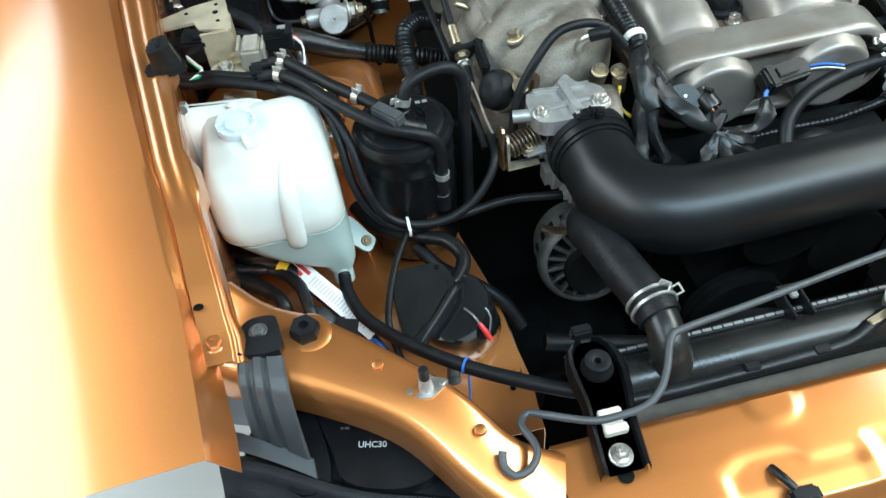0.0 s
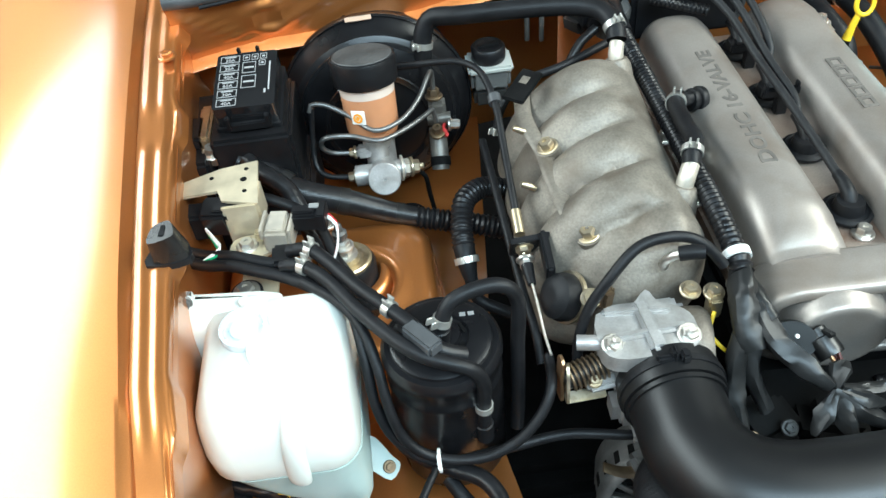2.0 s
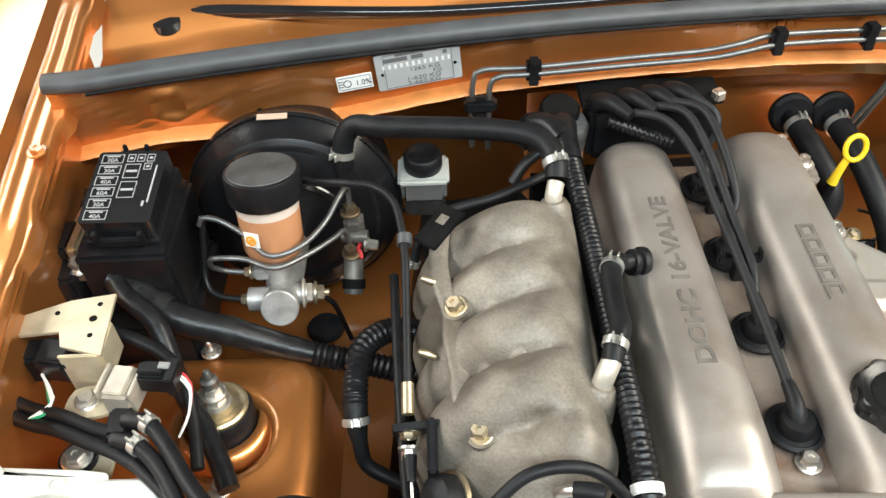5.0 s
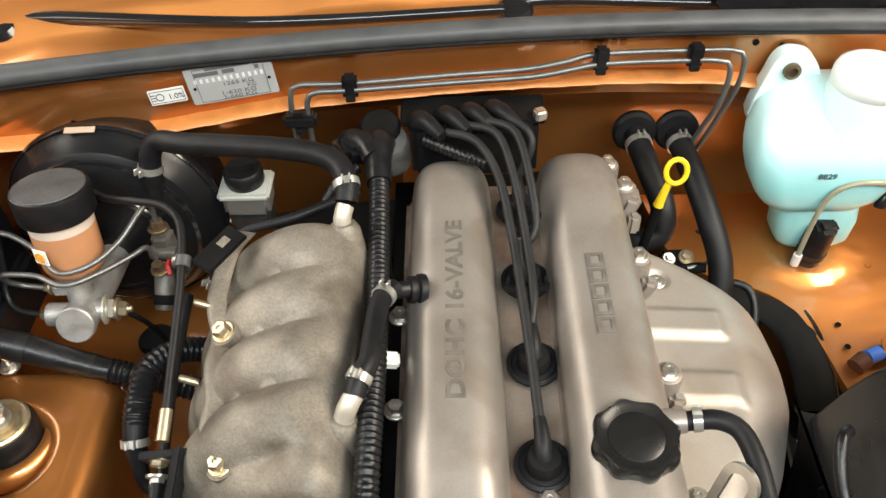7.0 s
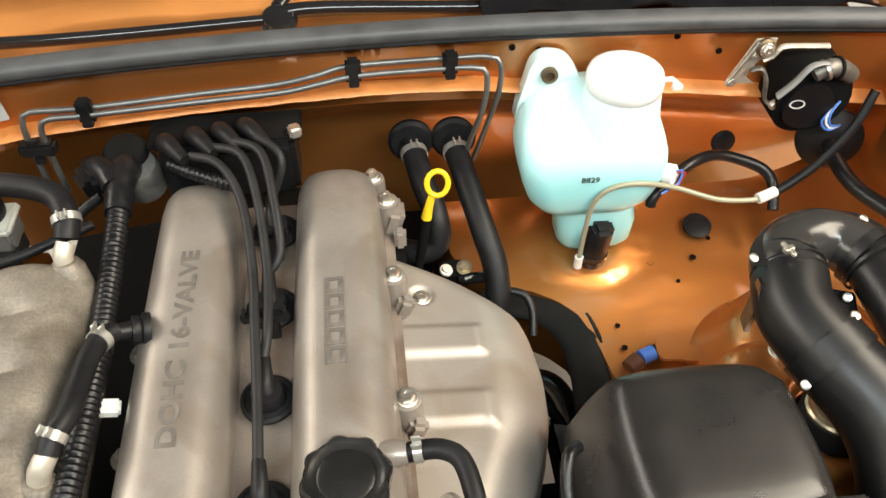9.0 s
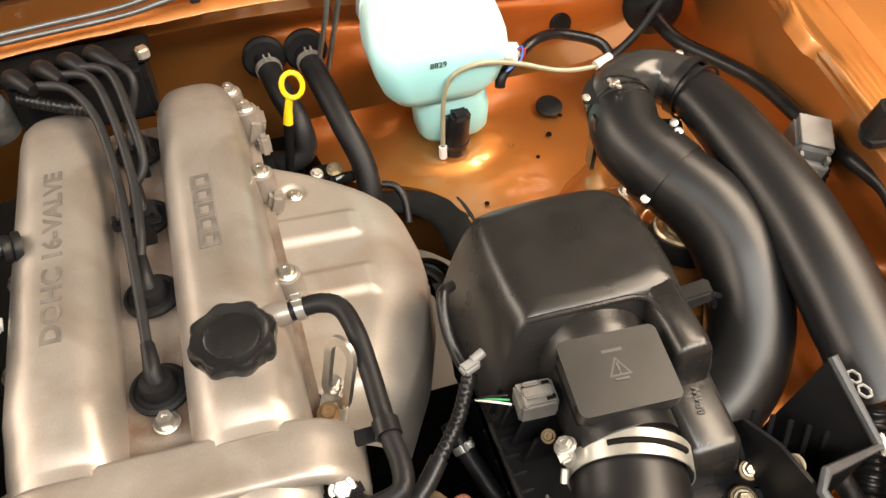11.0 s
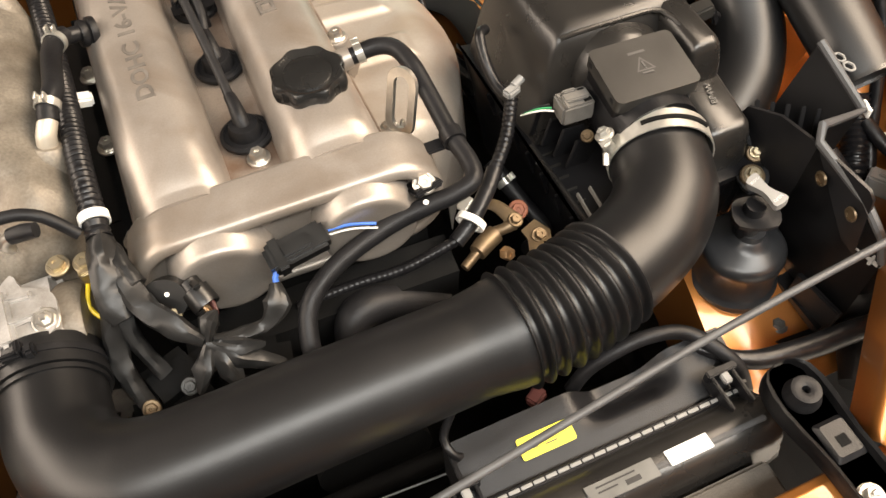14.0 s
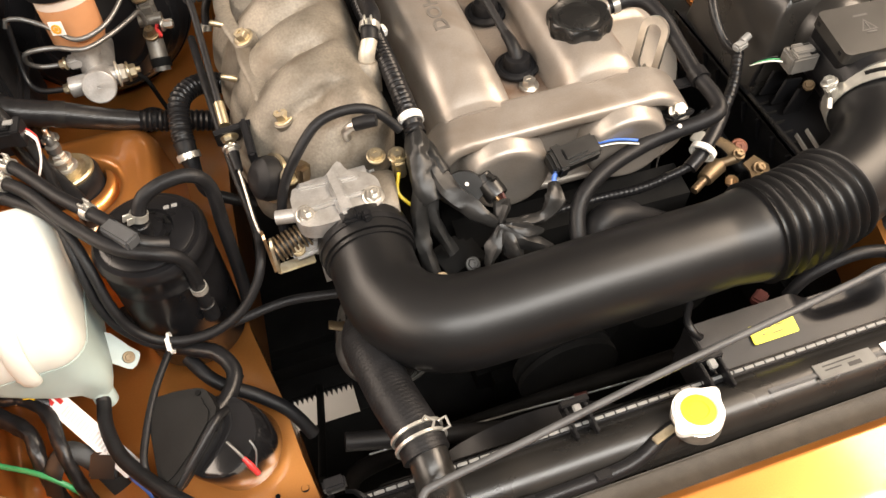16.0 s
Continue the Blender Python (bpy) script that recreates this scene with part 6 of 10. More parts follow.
def gold_bracket():
    t = thing("gold_bracket", (-0.56, 0.45, 0.75), "gold zinc sheet bracket with three drilled holes", "bracket")
    part("plate", prism([(-0.616, 0.470), (-0.592, 0.480), (-0.575, 0.487), (-0.540, 0.493), (-0.536, 0.430), (-0.570, 0.440), (-0.575, 0.455), (-0.611, 0.452)], 0.8005, 0.8035, 0.001), LITGOLD, t)
    part("drop_plate", join(rbox((-0.5700, 0.4300, 0.748), (-0.5380, 0.4330, 0.8030), 0.001), rbox((-0.5395, 0.4320, 0.770), (-0.5365, 0.465, 0.802), 0.001)), LITGOLD, t)
    for x, y, r in ((-0.550, 0.482, 0.0022), (-0.5515, 0.467, 0.0032), (-0.5495, 0.450, 0.0022), (-0.582, 0.474, 0.0022)):
        part("drilled_hole", lathe([(r, 0), (r, 0.0006), (r * 0.5, 0.0006)], pose(x, y, 0.8033), 14), DARK, t)
    b = thing("mount_plate", (-0.55, 0.40, 0.74), "gold zinc mount plate with a hex bolt", "bracket")
    part("plate", prism(soften([(-0.568, 0.402), (-0.566, 0.424), (-0.545, 0.428), (-0.528, 0.420), (-0.530, 0.404), (-0.550, 0.398)], 3), 0.764, 0.7675, 0.001), LITGOLD, b)
    bolt((-0.553, 0.414, 0.7675), (0, 0, 1), 0.0070, ZINC, b, h=0.007)
    part("stay", rbox((-0.562, 0.360, 0.742), (-0.528, 0.404, 0.746), 0.001), LITGOLD, b)
    bolt((-0.5555, 0.374, 0.750), (0, 0, 1), 0.0085, ZINC, b, h=0.007)
    part("rubber_washer", lathe([(0.0145, 0), (0.0145, 0.004), (0.012, 0.0045)], pose(-0.5555, 0.374, 0.746), 24), RUBBER, b)
    s = thing("purge_solenoid", (-0.515, 0.40, 0.75), "gold purge solenoid valve with a dark plug", "solenoid valve")
    part("coil", cbox((-0.5205, 0.4130, 0.7800), (0.025, 0.029, 0.026), 0.003, (0, 0, -8)), PALEZINC, s)
    part("coil_cap", join(cbox((-0.5205, 0.4130, 0.7940), (0.016, 0.026, 0.003), 0.001, (0, 0, -8)), cbox((-0.5330, 0.4150, 0.7900), (0.003, 0.028, 0.012), 0.0008, (0, 0, -8)), cbox((-0.5080, 0.4110, 0.7900), (0.003, 0.026, 0.010), 0.0008, (0, 0, -8))), PALEZINC, s)
    part("frame_arm", cbox((-0.536, 0.418, 0.776), (0.016, 0.008, 0.010), 0.001), GOLD, s)
    part("valve_body", join(rbox((-0.527, 0.372, 0.762), (-0.508, 0.398, 0.782), 0.003), lathe([(0.006, 0), (0.006, 0.018), (0.005, 0.019)], along((-0.512, 0.384, 0.784), (0.95, -0.15, 0.1)), 14), lathe([(0.006, 0), (0.006, 0.018), (0.005, 0.019)], along((-0.518, 0.370, 0.780), (0.95, -0.15, 0.1)), 14)), PLASTIC, s)
    part("plug", cbox((-0.492, 0.419, 0.788), (0.030, 0.018, 0.018), 0.002, (0, 0, -6)), PLASTIC, s)
    part("plug_latch", join(cbox((-0.496, 0.419, 0.7985), (0.020, 0.010, 0.004), 0.001, (0, 0, -6)), cbox((-0.480, 0.417, 0.790), (0.008, 0.022, 0.020), 0.001, (0, 0, -6))), PLASTIC, s)
    part("plug_tab", cbox((-0.4860, 0.4205, 0.8002), (0.009, 0.006, 0.002), 0.0005, (0, 0, -6)), GREYPL, s, "pale lock tab")
    for k, mt in enumerate((WHITEWIRE, WHITEWIRE, REDPL)):
        part("wire", tube([(-0.478, 0.418 + k * 0.003, 0.788), (-0.469, 0.410 + k * 0.003, 0.782), (-0.470, 0.395 + k * 0.002, 0.770), (-0.478, 0.384, 0.758)], 0.0010, 8), mt, s)


gold_bracket()


def rail_stop(x, y, z, side):
    t = thing("bonnet_stop", (x, y, z - 0.01), "black rubber bonnet stop on the wing rail", "bonnet stop", "bonnet stops")
    k = 0.74
    part("block", prism(soften([(-0.020 * k, -0.016 * k), (-0.014 * k, 0.014 * k), (0.0, 0.021 * k), (0.014 * k, 0.018 * k), (0.019 * k, -0.004 * k), (0.014 * k, -0.018 * k)], 3), -0.012, 0.014, 0.003, pose(x, y, z, 0, side * 8, side * -8), 2, 0.25), CAPBLACK, t)
    part("ridge", cbox((x, y + 0.001, z + 0.0135), (0.006, 0.014, 0.003), 0.0012), RUBBER, t)
    part("skirt", prism(soften([(-0.018, -0.014), (-0.014, 0.008), (0.010, 0.010), (0.017, -0.011)], 3), -0.014, -0.008, 0.001, pose(x, y, z)), RUBBER, t)


rail_stop(-0.597, 0.357, 0.834, -1)
rail_stop(0.598, 0.395, 0.832, 1)

# hoses from the solenoid to the canister
hose("vapour_hose", [(-0.504, 0.381, 0.787), (-0.490, 0.376, 0.789), (-0.474, 0.358, 0.788), (-0.450, 0.325, 0.788), (-0.4265, 0.299, 0.787), (-0.408, 0.279, 0.784), (-0.392, 0.263, 0.777)], 0.0060, RUBBER, "black rubber vapour hose with spring clamps", "hose", (1, 4), seg=16)
hose("vapour_hose", [(-0.512, 0.368, 0.782), (-0.497, 0.362, 0.784), (-0.476, 0.342, 0.783), (-0.452, 0.306, 0.782), (-0.424, 0.271, 0.781), (-0.404, 0.255, 0.777), (-0.382, 0.247, 0.772), (-0.366, 0.245, 0.763), (-0.360, 0.244, 0.745), (-0.361, 0.244, 0.715), (-0.362, 0.245, 0.685)], 0.0060, RUBBER, "black rubber vapour hose bent down beside the canister", "hose", (1, 9), seg=16)
hose("canister_hose", [(-0.388, 0.279, 0.768), (-0.386, 0.280, 0.786), (-0.377, 0.286, 0.800), (-0.354, 0.291, 0.806), (-0.334, 0.292, 0.803), (-0.324, 0.290, 0.785), (-0.326, 0.285, 0.740), (-0.328, 0.276, 0.680), (-0.331, 0.270, 0.640)], 0.0062, RUBBER, "black rubber hose from the canister lid", "hose", (1,), seg=16)
hose("vapour_hose", [(-0.500, 0.352, 0.776), (-0.470, 0.325, 0.775), (-0.452, 0.300, 0.766), (-0.443, 0.274, 0.748), (-0.437, 0.248, 0.715), (-0.426, 0.236, 0.687), (-0.402, 0.228, 0.671), (-0.367, 0.224, 0.670), (-0.336, 0.229, 0.681), (-0.314, 0.240, 0.700), (-0.303, 0.256, 0.715), (-0.300, 0.285, 0.715)], 0.0046, RUBBER, "black rubber hose looping towards the throttle", "hose", seg=14)
hose("vapour_hose", [(-0.480, 0.345, 0.770), (-0.460, 0.318, 0.768), (-0.453, 0.285, 0.750), (-0.449, 0.258, 0.715), (-0.436, 0.242, 0.685), (-0.404, 0.230, 0.662), (-0.345, 0.236, 0.660), (-0.292, 0.241, 0.661), (-0.238, 0.232, 0.661), (-0.20, 0.24, 0.65)], 0.0045, RUBBER, "black rubber hose running under the throttle", "hose", seg=14)
t = thing("cable_tie", (-0.402, 0.229, 0.66), "white nylon tie binding two hoses", "cable tie", "cable ties")
part("band", ring((-0.4030, 0.2285, 0.6675), (1, 0.0, 0.0), 0.0096, 0.0026, 0.0008), WHITE, t)
part("tail", cbox((-0.4035, 0.2200, 0.679), (0.003, 0.012, 0.002), 0.0005, (40, 0, 0)), WHITE, t)
t = thing("hose_clip", (-0.402, 0.264, 0.77), "dark plastic clip joining two hoses", "hose clip")
part("clip", cbox((-0.4030, 0.2660, 0.7850), (0.014, 0.034, 0.012), 0.002, (0, 0, 38)), GREYRUB, t)

# taped looms near the actuator and under the tank
hose("taped_loom", [(-0.452, 0.300, 0.640), (-0.436, 0.270, 0.638), (-0.415, 0.247, 0.641), (-0.392, 0.231, 0.646), (-0.368, 0.217, 0.647), (-0.356, 0.194, 0.645), (-0.364, 0.172, 0.645), (-0.378, 0.155, 0.648), (-0.386, 0.142, 0.65)], 0.0076, TAPE, "glossy black taped wiring loom", "wiring loom", seg=12)
hose("rubber_cable", [(-0.398, 0.231, 0.632), (-0.378, 0.203, 0.622), (-0.346, 0.186, 0.604), (-0.321, 0.169, 0.586), (-0.306, 0.150, 0.56)], 0.0068, RUBBER, "black rubber cable going down past the wing edge", "cable", seg=12)
hose("thin_hose", [(-0.407, 0.226, 0.660), (-0.425, 0.193, 0.656), (-0.439, 0.156, 0.650), (-0.445, 0.127, 0.644), (-0.44, 0.10, 0.62)], 0.0035, RUBBER, "thin black vacuum hose", "hose", seg=10)
hose("overflow_hose", [(-0.478, 0.222, 0.645), (-0.478, 0.212, 0.634), (-0.477, 0.185, 0.636), (-0.467, 0.151, 0.640), (-0.447, 0.120, 0.645), (-0.420, 0.088, 0.652), (-0.385, 0.054, 0.660), (-0.343, 0.022, 0.668), (-0.305, -0.001, 0.672), (-0.27, -0.012, 0.67)], 0.0066, RUBBER, "black rubber overflow hose from tank to radiator", "hose", seg=16)
t = thing("cable_tie", (-0.387, 0.055, 0.65), "blue nylon tie round the overflow hose", "cable tie", "cable ties")
part("band", ring((-0.3870, 0.0560, 0.6600), (0.8, -0.6, 0.1), 0.0068, 0.0022, 0.0008), BLUEWIRE, t)
part("tail", tube([(-0.386, 0.050, 0.652), (-0.387, 0.046, 0.630), (-0.388, 0.046, 0.612)], 0.0012, 8), BLUEWIRE, t)
for seed, (pts, r) in enumerate((([(-0.612, 0.340, 0.690), (-0.606, 0.295, 0.652), (-0.588, 0.270, 0.646), (-0.565, 0.253, 0.645), (-0.534, 0.232, 0.640), (-0.512, 0.210, 0.628), (-0.488, 0.178, 0.618), (-0.462, 0.142, 0.606), (-0.448, 0.118, 0.585)], [0.011, 0.0105, 0.0100, 0.0095, 0.0085, 0.0070, 0.0065, 0.0065, 0.006]),
                                 ([(-0.610, 0.290, 0.655), (-0.590, 0.250, 0.642), (-0.566, 0.240, 0.642), (-0.544, 0.232, 0.641), (-0.525, 0.208, 0.640), (-0.517, 0.172, 0.630), (-0.514, 0.150, 0.600), (-0.512, 0.140, 0.565)], [0.008, 0.0072, 0.0065, 0.0062, 0.0062, 0.0062, 0.0062, 0.006]),
                                 ([(-0.608, 0.275, 0.650), (-0.597, 0.249, 0.638), (-0.568, 0.224, 0.635), (-0.546, 0.201, 0.633), (-0.541, 0.176, 0.622), (-0.538, 0.155, 0.595), (-0.536, 0.145, 0.560)], [0.009, 0.0085, 0.0078, 0.0072, 0.0070, 0.0070, 0.0065]))):
    t = thing("taped_loom", pts[0], "glossy black taped loom under the coolant tank", "wiring loom", "looms under the tank")
    part("loom", crumpled(pts, r, seed + 20, 14, 0.14), TAPE, t, "", 45)
t = thing("tape_strap", (-0.505, 0.172, 0.60), "flat black tape strap looped over the wires", "tape")
part("strap", tube([(-0.538, 0.150, 0.600), (-0.532, 0.160, 0.620), (-0.516, 0.174, 0.630), (-0.500, 0.166, 0.624), (-0.488, 0.152, 0.612), (-0.482, 0.142, 0.590)], 0.009, 14, 0.005, 0, 0.005, 0.16), VINYL, t)
t = thing("loom_connector", (-0.482, 0.155, 0.58), "black plug low under the bonnet edge", "connector")
shell = part("shell", cbox((-0.485, 0.158, 0.612), (0.022, 0.020, 0.034), 0.003, (24, 0, -20)), PLUG, t)
part("collar", cbox((-0.485, 0.152, 0.624), (0.026, 0.023, 0.008), 0.002, (24, 0, -20)), PLUG, t)
part("latch", cbox((-0.482, 0.146, 0.614), (0.008, 0.004, 0.020), 0.001, (24, 0, -20)), PLUG, t)
hose("thin_wire", [(-0.470, 0.150, 0.600), (-0.462, 0.134, 0.617), (-0.454, 0.124, 0.612), (-0.448, 0.112, 0.590)], 0.0034, BLUEWIRE, "blue insulated wire beside the connector", "wire", seg=8)
hose("green_wire", [(-0.606, 0.205, 0.622), (-0.577, 0.185, 0.622), (-0.548, 0.168, 0.622), (-0.524, 0.152, 0.612), (-0.510, 0.142, 0.580)], 0.0026, GREENWIRE, "green insulated wire under the tank", "wire", seg=10)
t = thing("loom_label", (-0.49, 0.19, 0.59), "white printed paper tag folded round the loom", "label")
way = (Vector((-0.460, 0.138, 0.617)) - Vector((-0.532, 0.240, 0.636))).normalized()
side_ = Vector((0.08, -0.60, 0.80)).cross(way).normalized()
mid = Vector((-0.4945, 0.1880, 0.6355))
lm = Matrix((way, side_, way.cross(side_))).transposed().to_4x4()
lm.translation = mid
part("tag", prism(rounded(-0.062, -0.0095, 0.062, 0.0095, 0.002), 0, 0.0012, 0.0003, lm), PAPER, t)
bars([(-0.054, 0.001, -0.034, 0.005), (-0.054, -0.005, -0.040, -0.001)], mid + lm.to_3x3() @ Vector((0, 0, 0.0014)), way, side_, REDPL, t, "print", 0.0002)
bars([(-0.028 + 0.004 * k, -0.005, -0.026 + 0.004 * k, 0.005) for k in range(20)], mid + lm.to_3x3() @ Vector((0, 0, 0.0014)), way, side_, PALEINK, t, "print", 0.0002)
part("yellow_tape", ring((-0.536, 0.234, 0.6405), (0.72, -0.6, -0.2), 0.0096, 0.011, 0.0006), YELLOW, t)

# loom behind the strut tower, and corrugated hose to the heater side
loom = hose("main_loom", [(-0.575, 0.548, 0.765), (-0.548, 0.544, 0.748), (-0.518, 0.528, 0.730), (-0.472, 0.525, 0.711), (-0.430, 0.522, 0.692), (-0.395, 0.519, 0.680)], [0.010, 0.0135, 0.0148, 0.0140, 0.0122, 0.0105], TAPE, "thick black taped main loom across the wing", "wiring loom", seg=18)
for a, b, r in (((-0.535, 0.537, 0.740), (-0.526, 0.532, 0.735), 0.0150), ((-0.478, 0.5253, 0.7135), (-0.468, 0.5248, 0.7095), 0.0146), ((-0.420, 0.5212, 0.6885), (-0.412, 0.5205, 0.686), 0.0120)):
    part("tape_band", tube([a, b], r, 16), VINYL, loom)
hose("loom_tail", [(-0.398, 0.519, 0.681), (-0.365, 0.516, 0.672), (-0.333, 0.512, 0.665), (-0.30, 0.508, 0.655)], 0.0115, LOOM, "corrugated black loom sleeve", "wiring loom", seg=14, wave=0.09, period=0.0055, step=0.0014)
hose("taped_loom", [(-0.560, 0.532, 0.775), (-0.547, 0.517, 0.772), (-0.523, 0.499, 0.762), (-0.511, 0.480, 0.748), (-0.500, 0.455, 0.728), (-0.479, 0.425, 0.713), (-0.462, 0.396, 0.706), (-0.450, 0.370, 0.70)], 0.0090, TAPE, "glossy black taped loom over the strut tower", "wiring loom", seg=12)
hose("rubber_cable", [(-0.585, 0.500, 0.770), (-0.561, 0.483, 0.772), (-0.533, 0.475, 0.767), (-0.504, 0.462, 0.757), (-0.487, 0.440, 0.747), (-0.478, 0.413, 0.735), (-0.470, 0.375, 0.725)], 0.0055, RUBBER, "black rubber cable over the strut tower", "cable", seg=12)
hose("loom_sleeve", [(-0.295, 0.532, 0.690), (-0.313, 0.526, 0.703), (-0.331, 0.515, 0.712), (-0.347, 0.497, 0.713), (-0.353, 0.474, 0.703), (-0.354, 0.452, 0.692)], 0.0112, LOOM, "corrugated black sleeve bent beside the manifold", "hose", seg=16, wave=0.07, period=0.0052, step=0.0013)
hose("heater_stub", [(-0.354, 0.455, 0.694), (-0.353, 0.440, 0.685), (-0.351, 0.428, 0.670), (-0.346, 0.417, 0.650), (-0.325, 0.408, 0.640), (-0.30, 0.40, 0.63)], [0.0110, 0.0105, 0.0070, 0.0065, 0.0065, 0.0065], RUBBER, "black rubber hose end with a steel clamp", "hose", (1,), seg=14)
for dz in (0.0, 0.012):
    hose("side_wire", [(-0.62, 0.405 + dz, 0.775), (-0.590, 0.392 + dz, 0.772), (-0.565, 0.383 + dz, 0.776), (-0.540, 0.372 + dz, 0.776), (-0.515, 0.362 + dz, 0.774), (-0.488, 0.345, 0.772)], 0.0055, RUBBER, "black rubber cable from the wing to the solenoid", "cable", seg=12)
t = thing("wing_connector", (-0.585, 0.45, 0.76), "black wiring plug at the inner wing", "connector")
part("shell", cbox((-0.578, 0.443, 0.783), (0.026, 0.026, 0.030), 0.003, (10, 0, -10)), PLASTIC, t)
part("latch", cbox((-0.572, 0.437, 0.799), (0.014, 0.012, 0.004), 0.001, (10, 0, -10)), PLASTIC, t)
part("shell", cbox((-0.602, 0.452, 0.772), (0.024, 0.024, 0.030), 0.003, (0, 10, 10)), PLASTIC, t)
for k, mt in enumerate((WHITEWIRE, WHITEWIRE, GREENWIRE)):
    part("wire", tube([(-0.590, 0.432, 0.780 - k * 0.003), (-0.580, 0.418 - k * 0.003, 0.776), (-0.575, 0.405 - k * 0.004, 0.778), (-0.590, 0.392, 0.776)], 0.0012, 8), mt, t)
t = thing("rubber_grommet", (-0.407, 0.628, 0.58), "black rubber grommet in the floor panel", "grommet", "grommets")
part("dome", lathe([(0.021, 0), (0.021, 0.003), (0.018, 0.007), (0.006, 0.009)], pose(-0.407, 0.628, 0.584), 28), RUBBER, t)

# throttle cable
hose("throttle_cable", [(-0.425, 0.655, 0.790), (-0.395, 0.628, 0.801), (-0.359, 0.612, 0.811), (-0.332, 0.603, 0.813), (-0.313, 0.581, 0.811), (-0.305, 0.538, 0.800), (-0.304, 0.501, 0.785), (-0.304, 0.451, 0.765), (-0.304, 0.425, 0.754)], 0.0036, RUBBER, "black sheathed throttle cable", "cable", seg=12)
t = thing("cable_end", (-0.304, 0.40, 0.72), "brass and steel adjuster of the throttle cable on a black bracket", "cable adjuster")
part("ferrule", tube([(-0.304, 0.428, 0.755), (-0.304, 0.404, 0.747)], 0.0052, 12), GOLD, t)
part("collar", ring((-0.3045, 0.545, 0.8010), (0, 0.95, 0.3), 0.0036, 0.010, 0.003), GREYRUB, t)
part("bracket", join(cbox((-0.296, 0.392, 0.745), (0.040, 0.006, 0.026), 0.001, (20, 0, 5)), cbox((-0.285, 0.372, 0.748), (0.008, 0.044, 0.020), 0.002, (10, 0, 0))), PLASTIC, t)
bolt((-0.3035, 0.390, 0.744), (0, -0.93, -0.35), 0.0070, GOLD, t, "nut", 0.006)
bolt((-0.3033, 0.378, 0.740), (0, -0.93, -0.35), 0.0060, ZINC, t, "nut", 0.010)
part("inner_wire", tube([(-0.303, 0.372, 0.738), (-0.301, 0.337, 0.732), (-0.300, 0.300, 0.724), (-0.298, 0.282, 0.720)], 0.0013, 8), ZINC, t)
part("rubber_boot", tube([(-0.303, 0.372, 0.738), (-0.302, 0.352, 0.734)], [0.006, 0.004], 12), RUBBER, t)
hose("vacuum_hose", [(-0.318, 0.56, 0.74), (-0.315, 0.49, 0.735), (-0.312, 0.43, 0.725), (-0.308, 0.37, 0.71), (-0.304, 0.33, 0.70), (-0.303, 0.30, 0.685)], 0.0042, RUBBER, "black rubber hose along the manifold", "hose", seg=14)
hose("breather_hose", [(-0.272, 0.270, 0.690), (-0.276, 0.282, 0.718), (-0.266, 0.296, 0.752), (-0.245, 0.305, 0.783), (-0.220, 0.318, 0.800), (-0.190, 0.322, 0.802), (-0.168, 0.318, 0.795), (-0.150, 0.308, 0.775)], 0.0047, RUBBER, "black rubber hose arching over the throttle", "hose", seg=14)

# brake servo hose, manifold hose
hose("servo_hose", [(-0.368, 0.674, 0.778), (-0.367, 0.677, 0.795), (-0.363, 0.682, 0.812), (-0.352, 0.682, 0.824), (-0.325, 0.671, 0.829), (-0.265, 0.659, 0.834), (-0.228, 0.652, 0.836), (-0.196, 0.644, 0.836), (-0.175, 0.632, 0.833), (-0.167, 0.613, 0.826), (-0.1675, 0.600, 0.817)], 0.0105, RUBBER, "thick black rubber brake servo hose", "hose", (1, 9), seg=18)
hose("vacuum_hose", [(-0.300, 0.580, 0.735), (-0.292, 0.590, 0.758), (-0.268, 0.604, 0.777), (-0.219, 0.614, 0.786), (-0.162, 0.643, 0.790)], 0.0045, RUBBER, "black rubber hose behind the manifold", "hose", (0,), seg=12)
hose("pcv_hose", [(-0.148, 0.409, 0.800), (-0.1445, 0.420, 0.806), (-0.138, 0.434, 0.807), (-0.137, 0.458, 0.803), (-0.135, 0.488, 0.800), (-0.131, 0.508, 0.796), (-0.122, 0.519, 0.792)], 0.0085, RUBBER, "black rubber breather hose to the cam cover", "hose", (1, 5), seg=16)
t = thing("pcv_valve", (-0.115, 0.52, 0.77), "black breather valve with rubber grommet in the cam cover", "breather valve")
part("body", tube([(-0.128, 0.515, 0.793), (-0.110, 0.522, 0.788)], 0.0072, 16), PLASTIC, t)
part("grommet", lathe([(0.0135, 0), (0.0140, 0.003), (0.0135, 0.006), (0.0105, 0.007), (0.0120, 0.010), (0.0115, 0.014), (0.008, 0.015)], along((-0.0985, 0.5255, 0.7825), (-0.95, -0.22, 0.28)), 26), RUBBER, t)

# brake lines along the firewall with their clips
hose("fuel_line", [(-0.236, 0.750, 0.740), (-0.236, 0.748, 0.800), (-0.234, 0.750, 0.826), (-0.225, 0.752, 0.835), (-0.173, 0.752, 0.836), (-0.072, 0.760, 0.838), (0.000, 0.764, 0.840), (0.040, 0.766, 0.846), (0.076, 0.773, 0.850), (0.170, 0.776, 0.850), (0.210, 0.776, 0.849), (0.221, 0.771, 0.843), (0.220, 0.768, 0.81), (0.207, 0.778, 0.745), (0.200, 0.785, 0.71)], 0.0030, STEEL, "grey steel pipe clipped along the firewall", "pipe", seg=10)
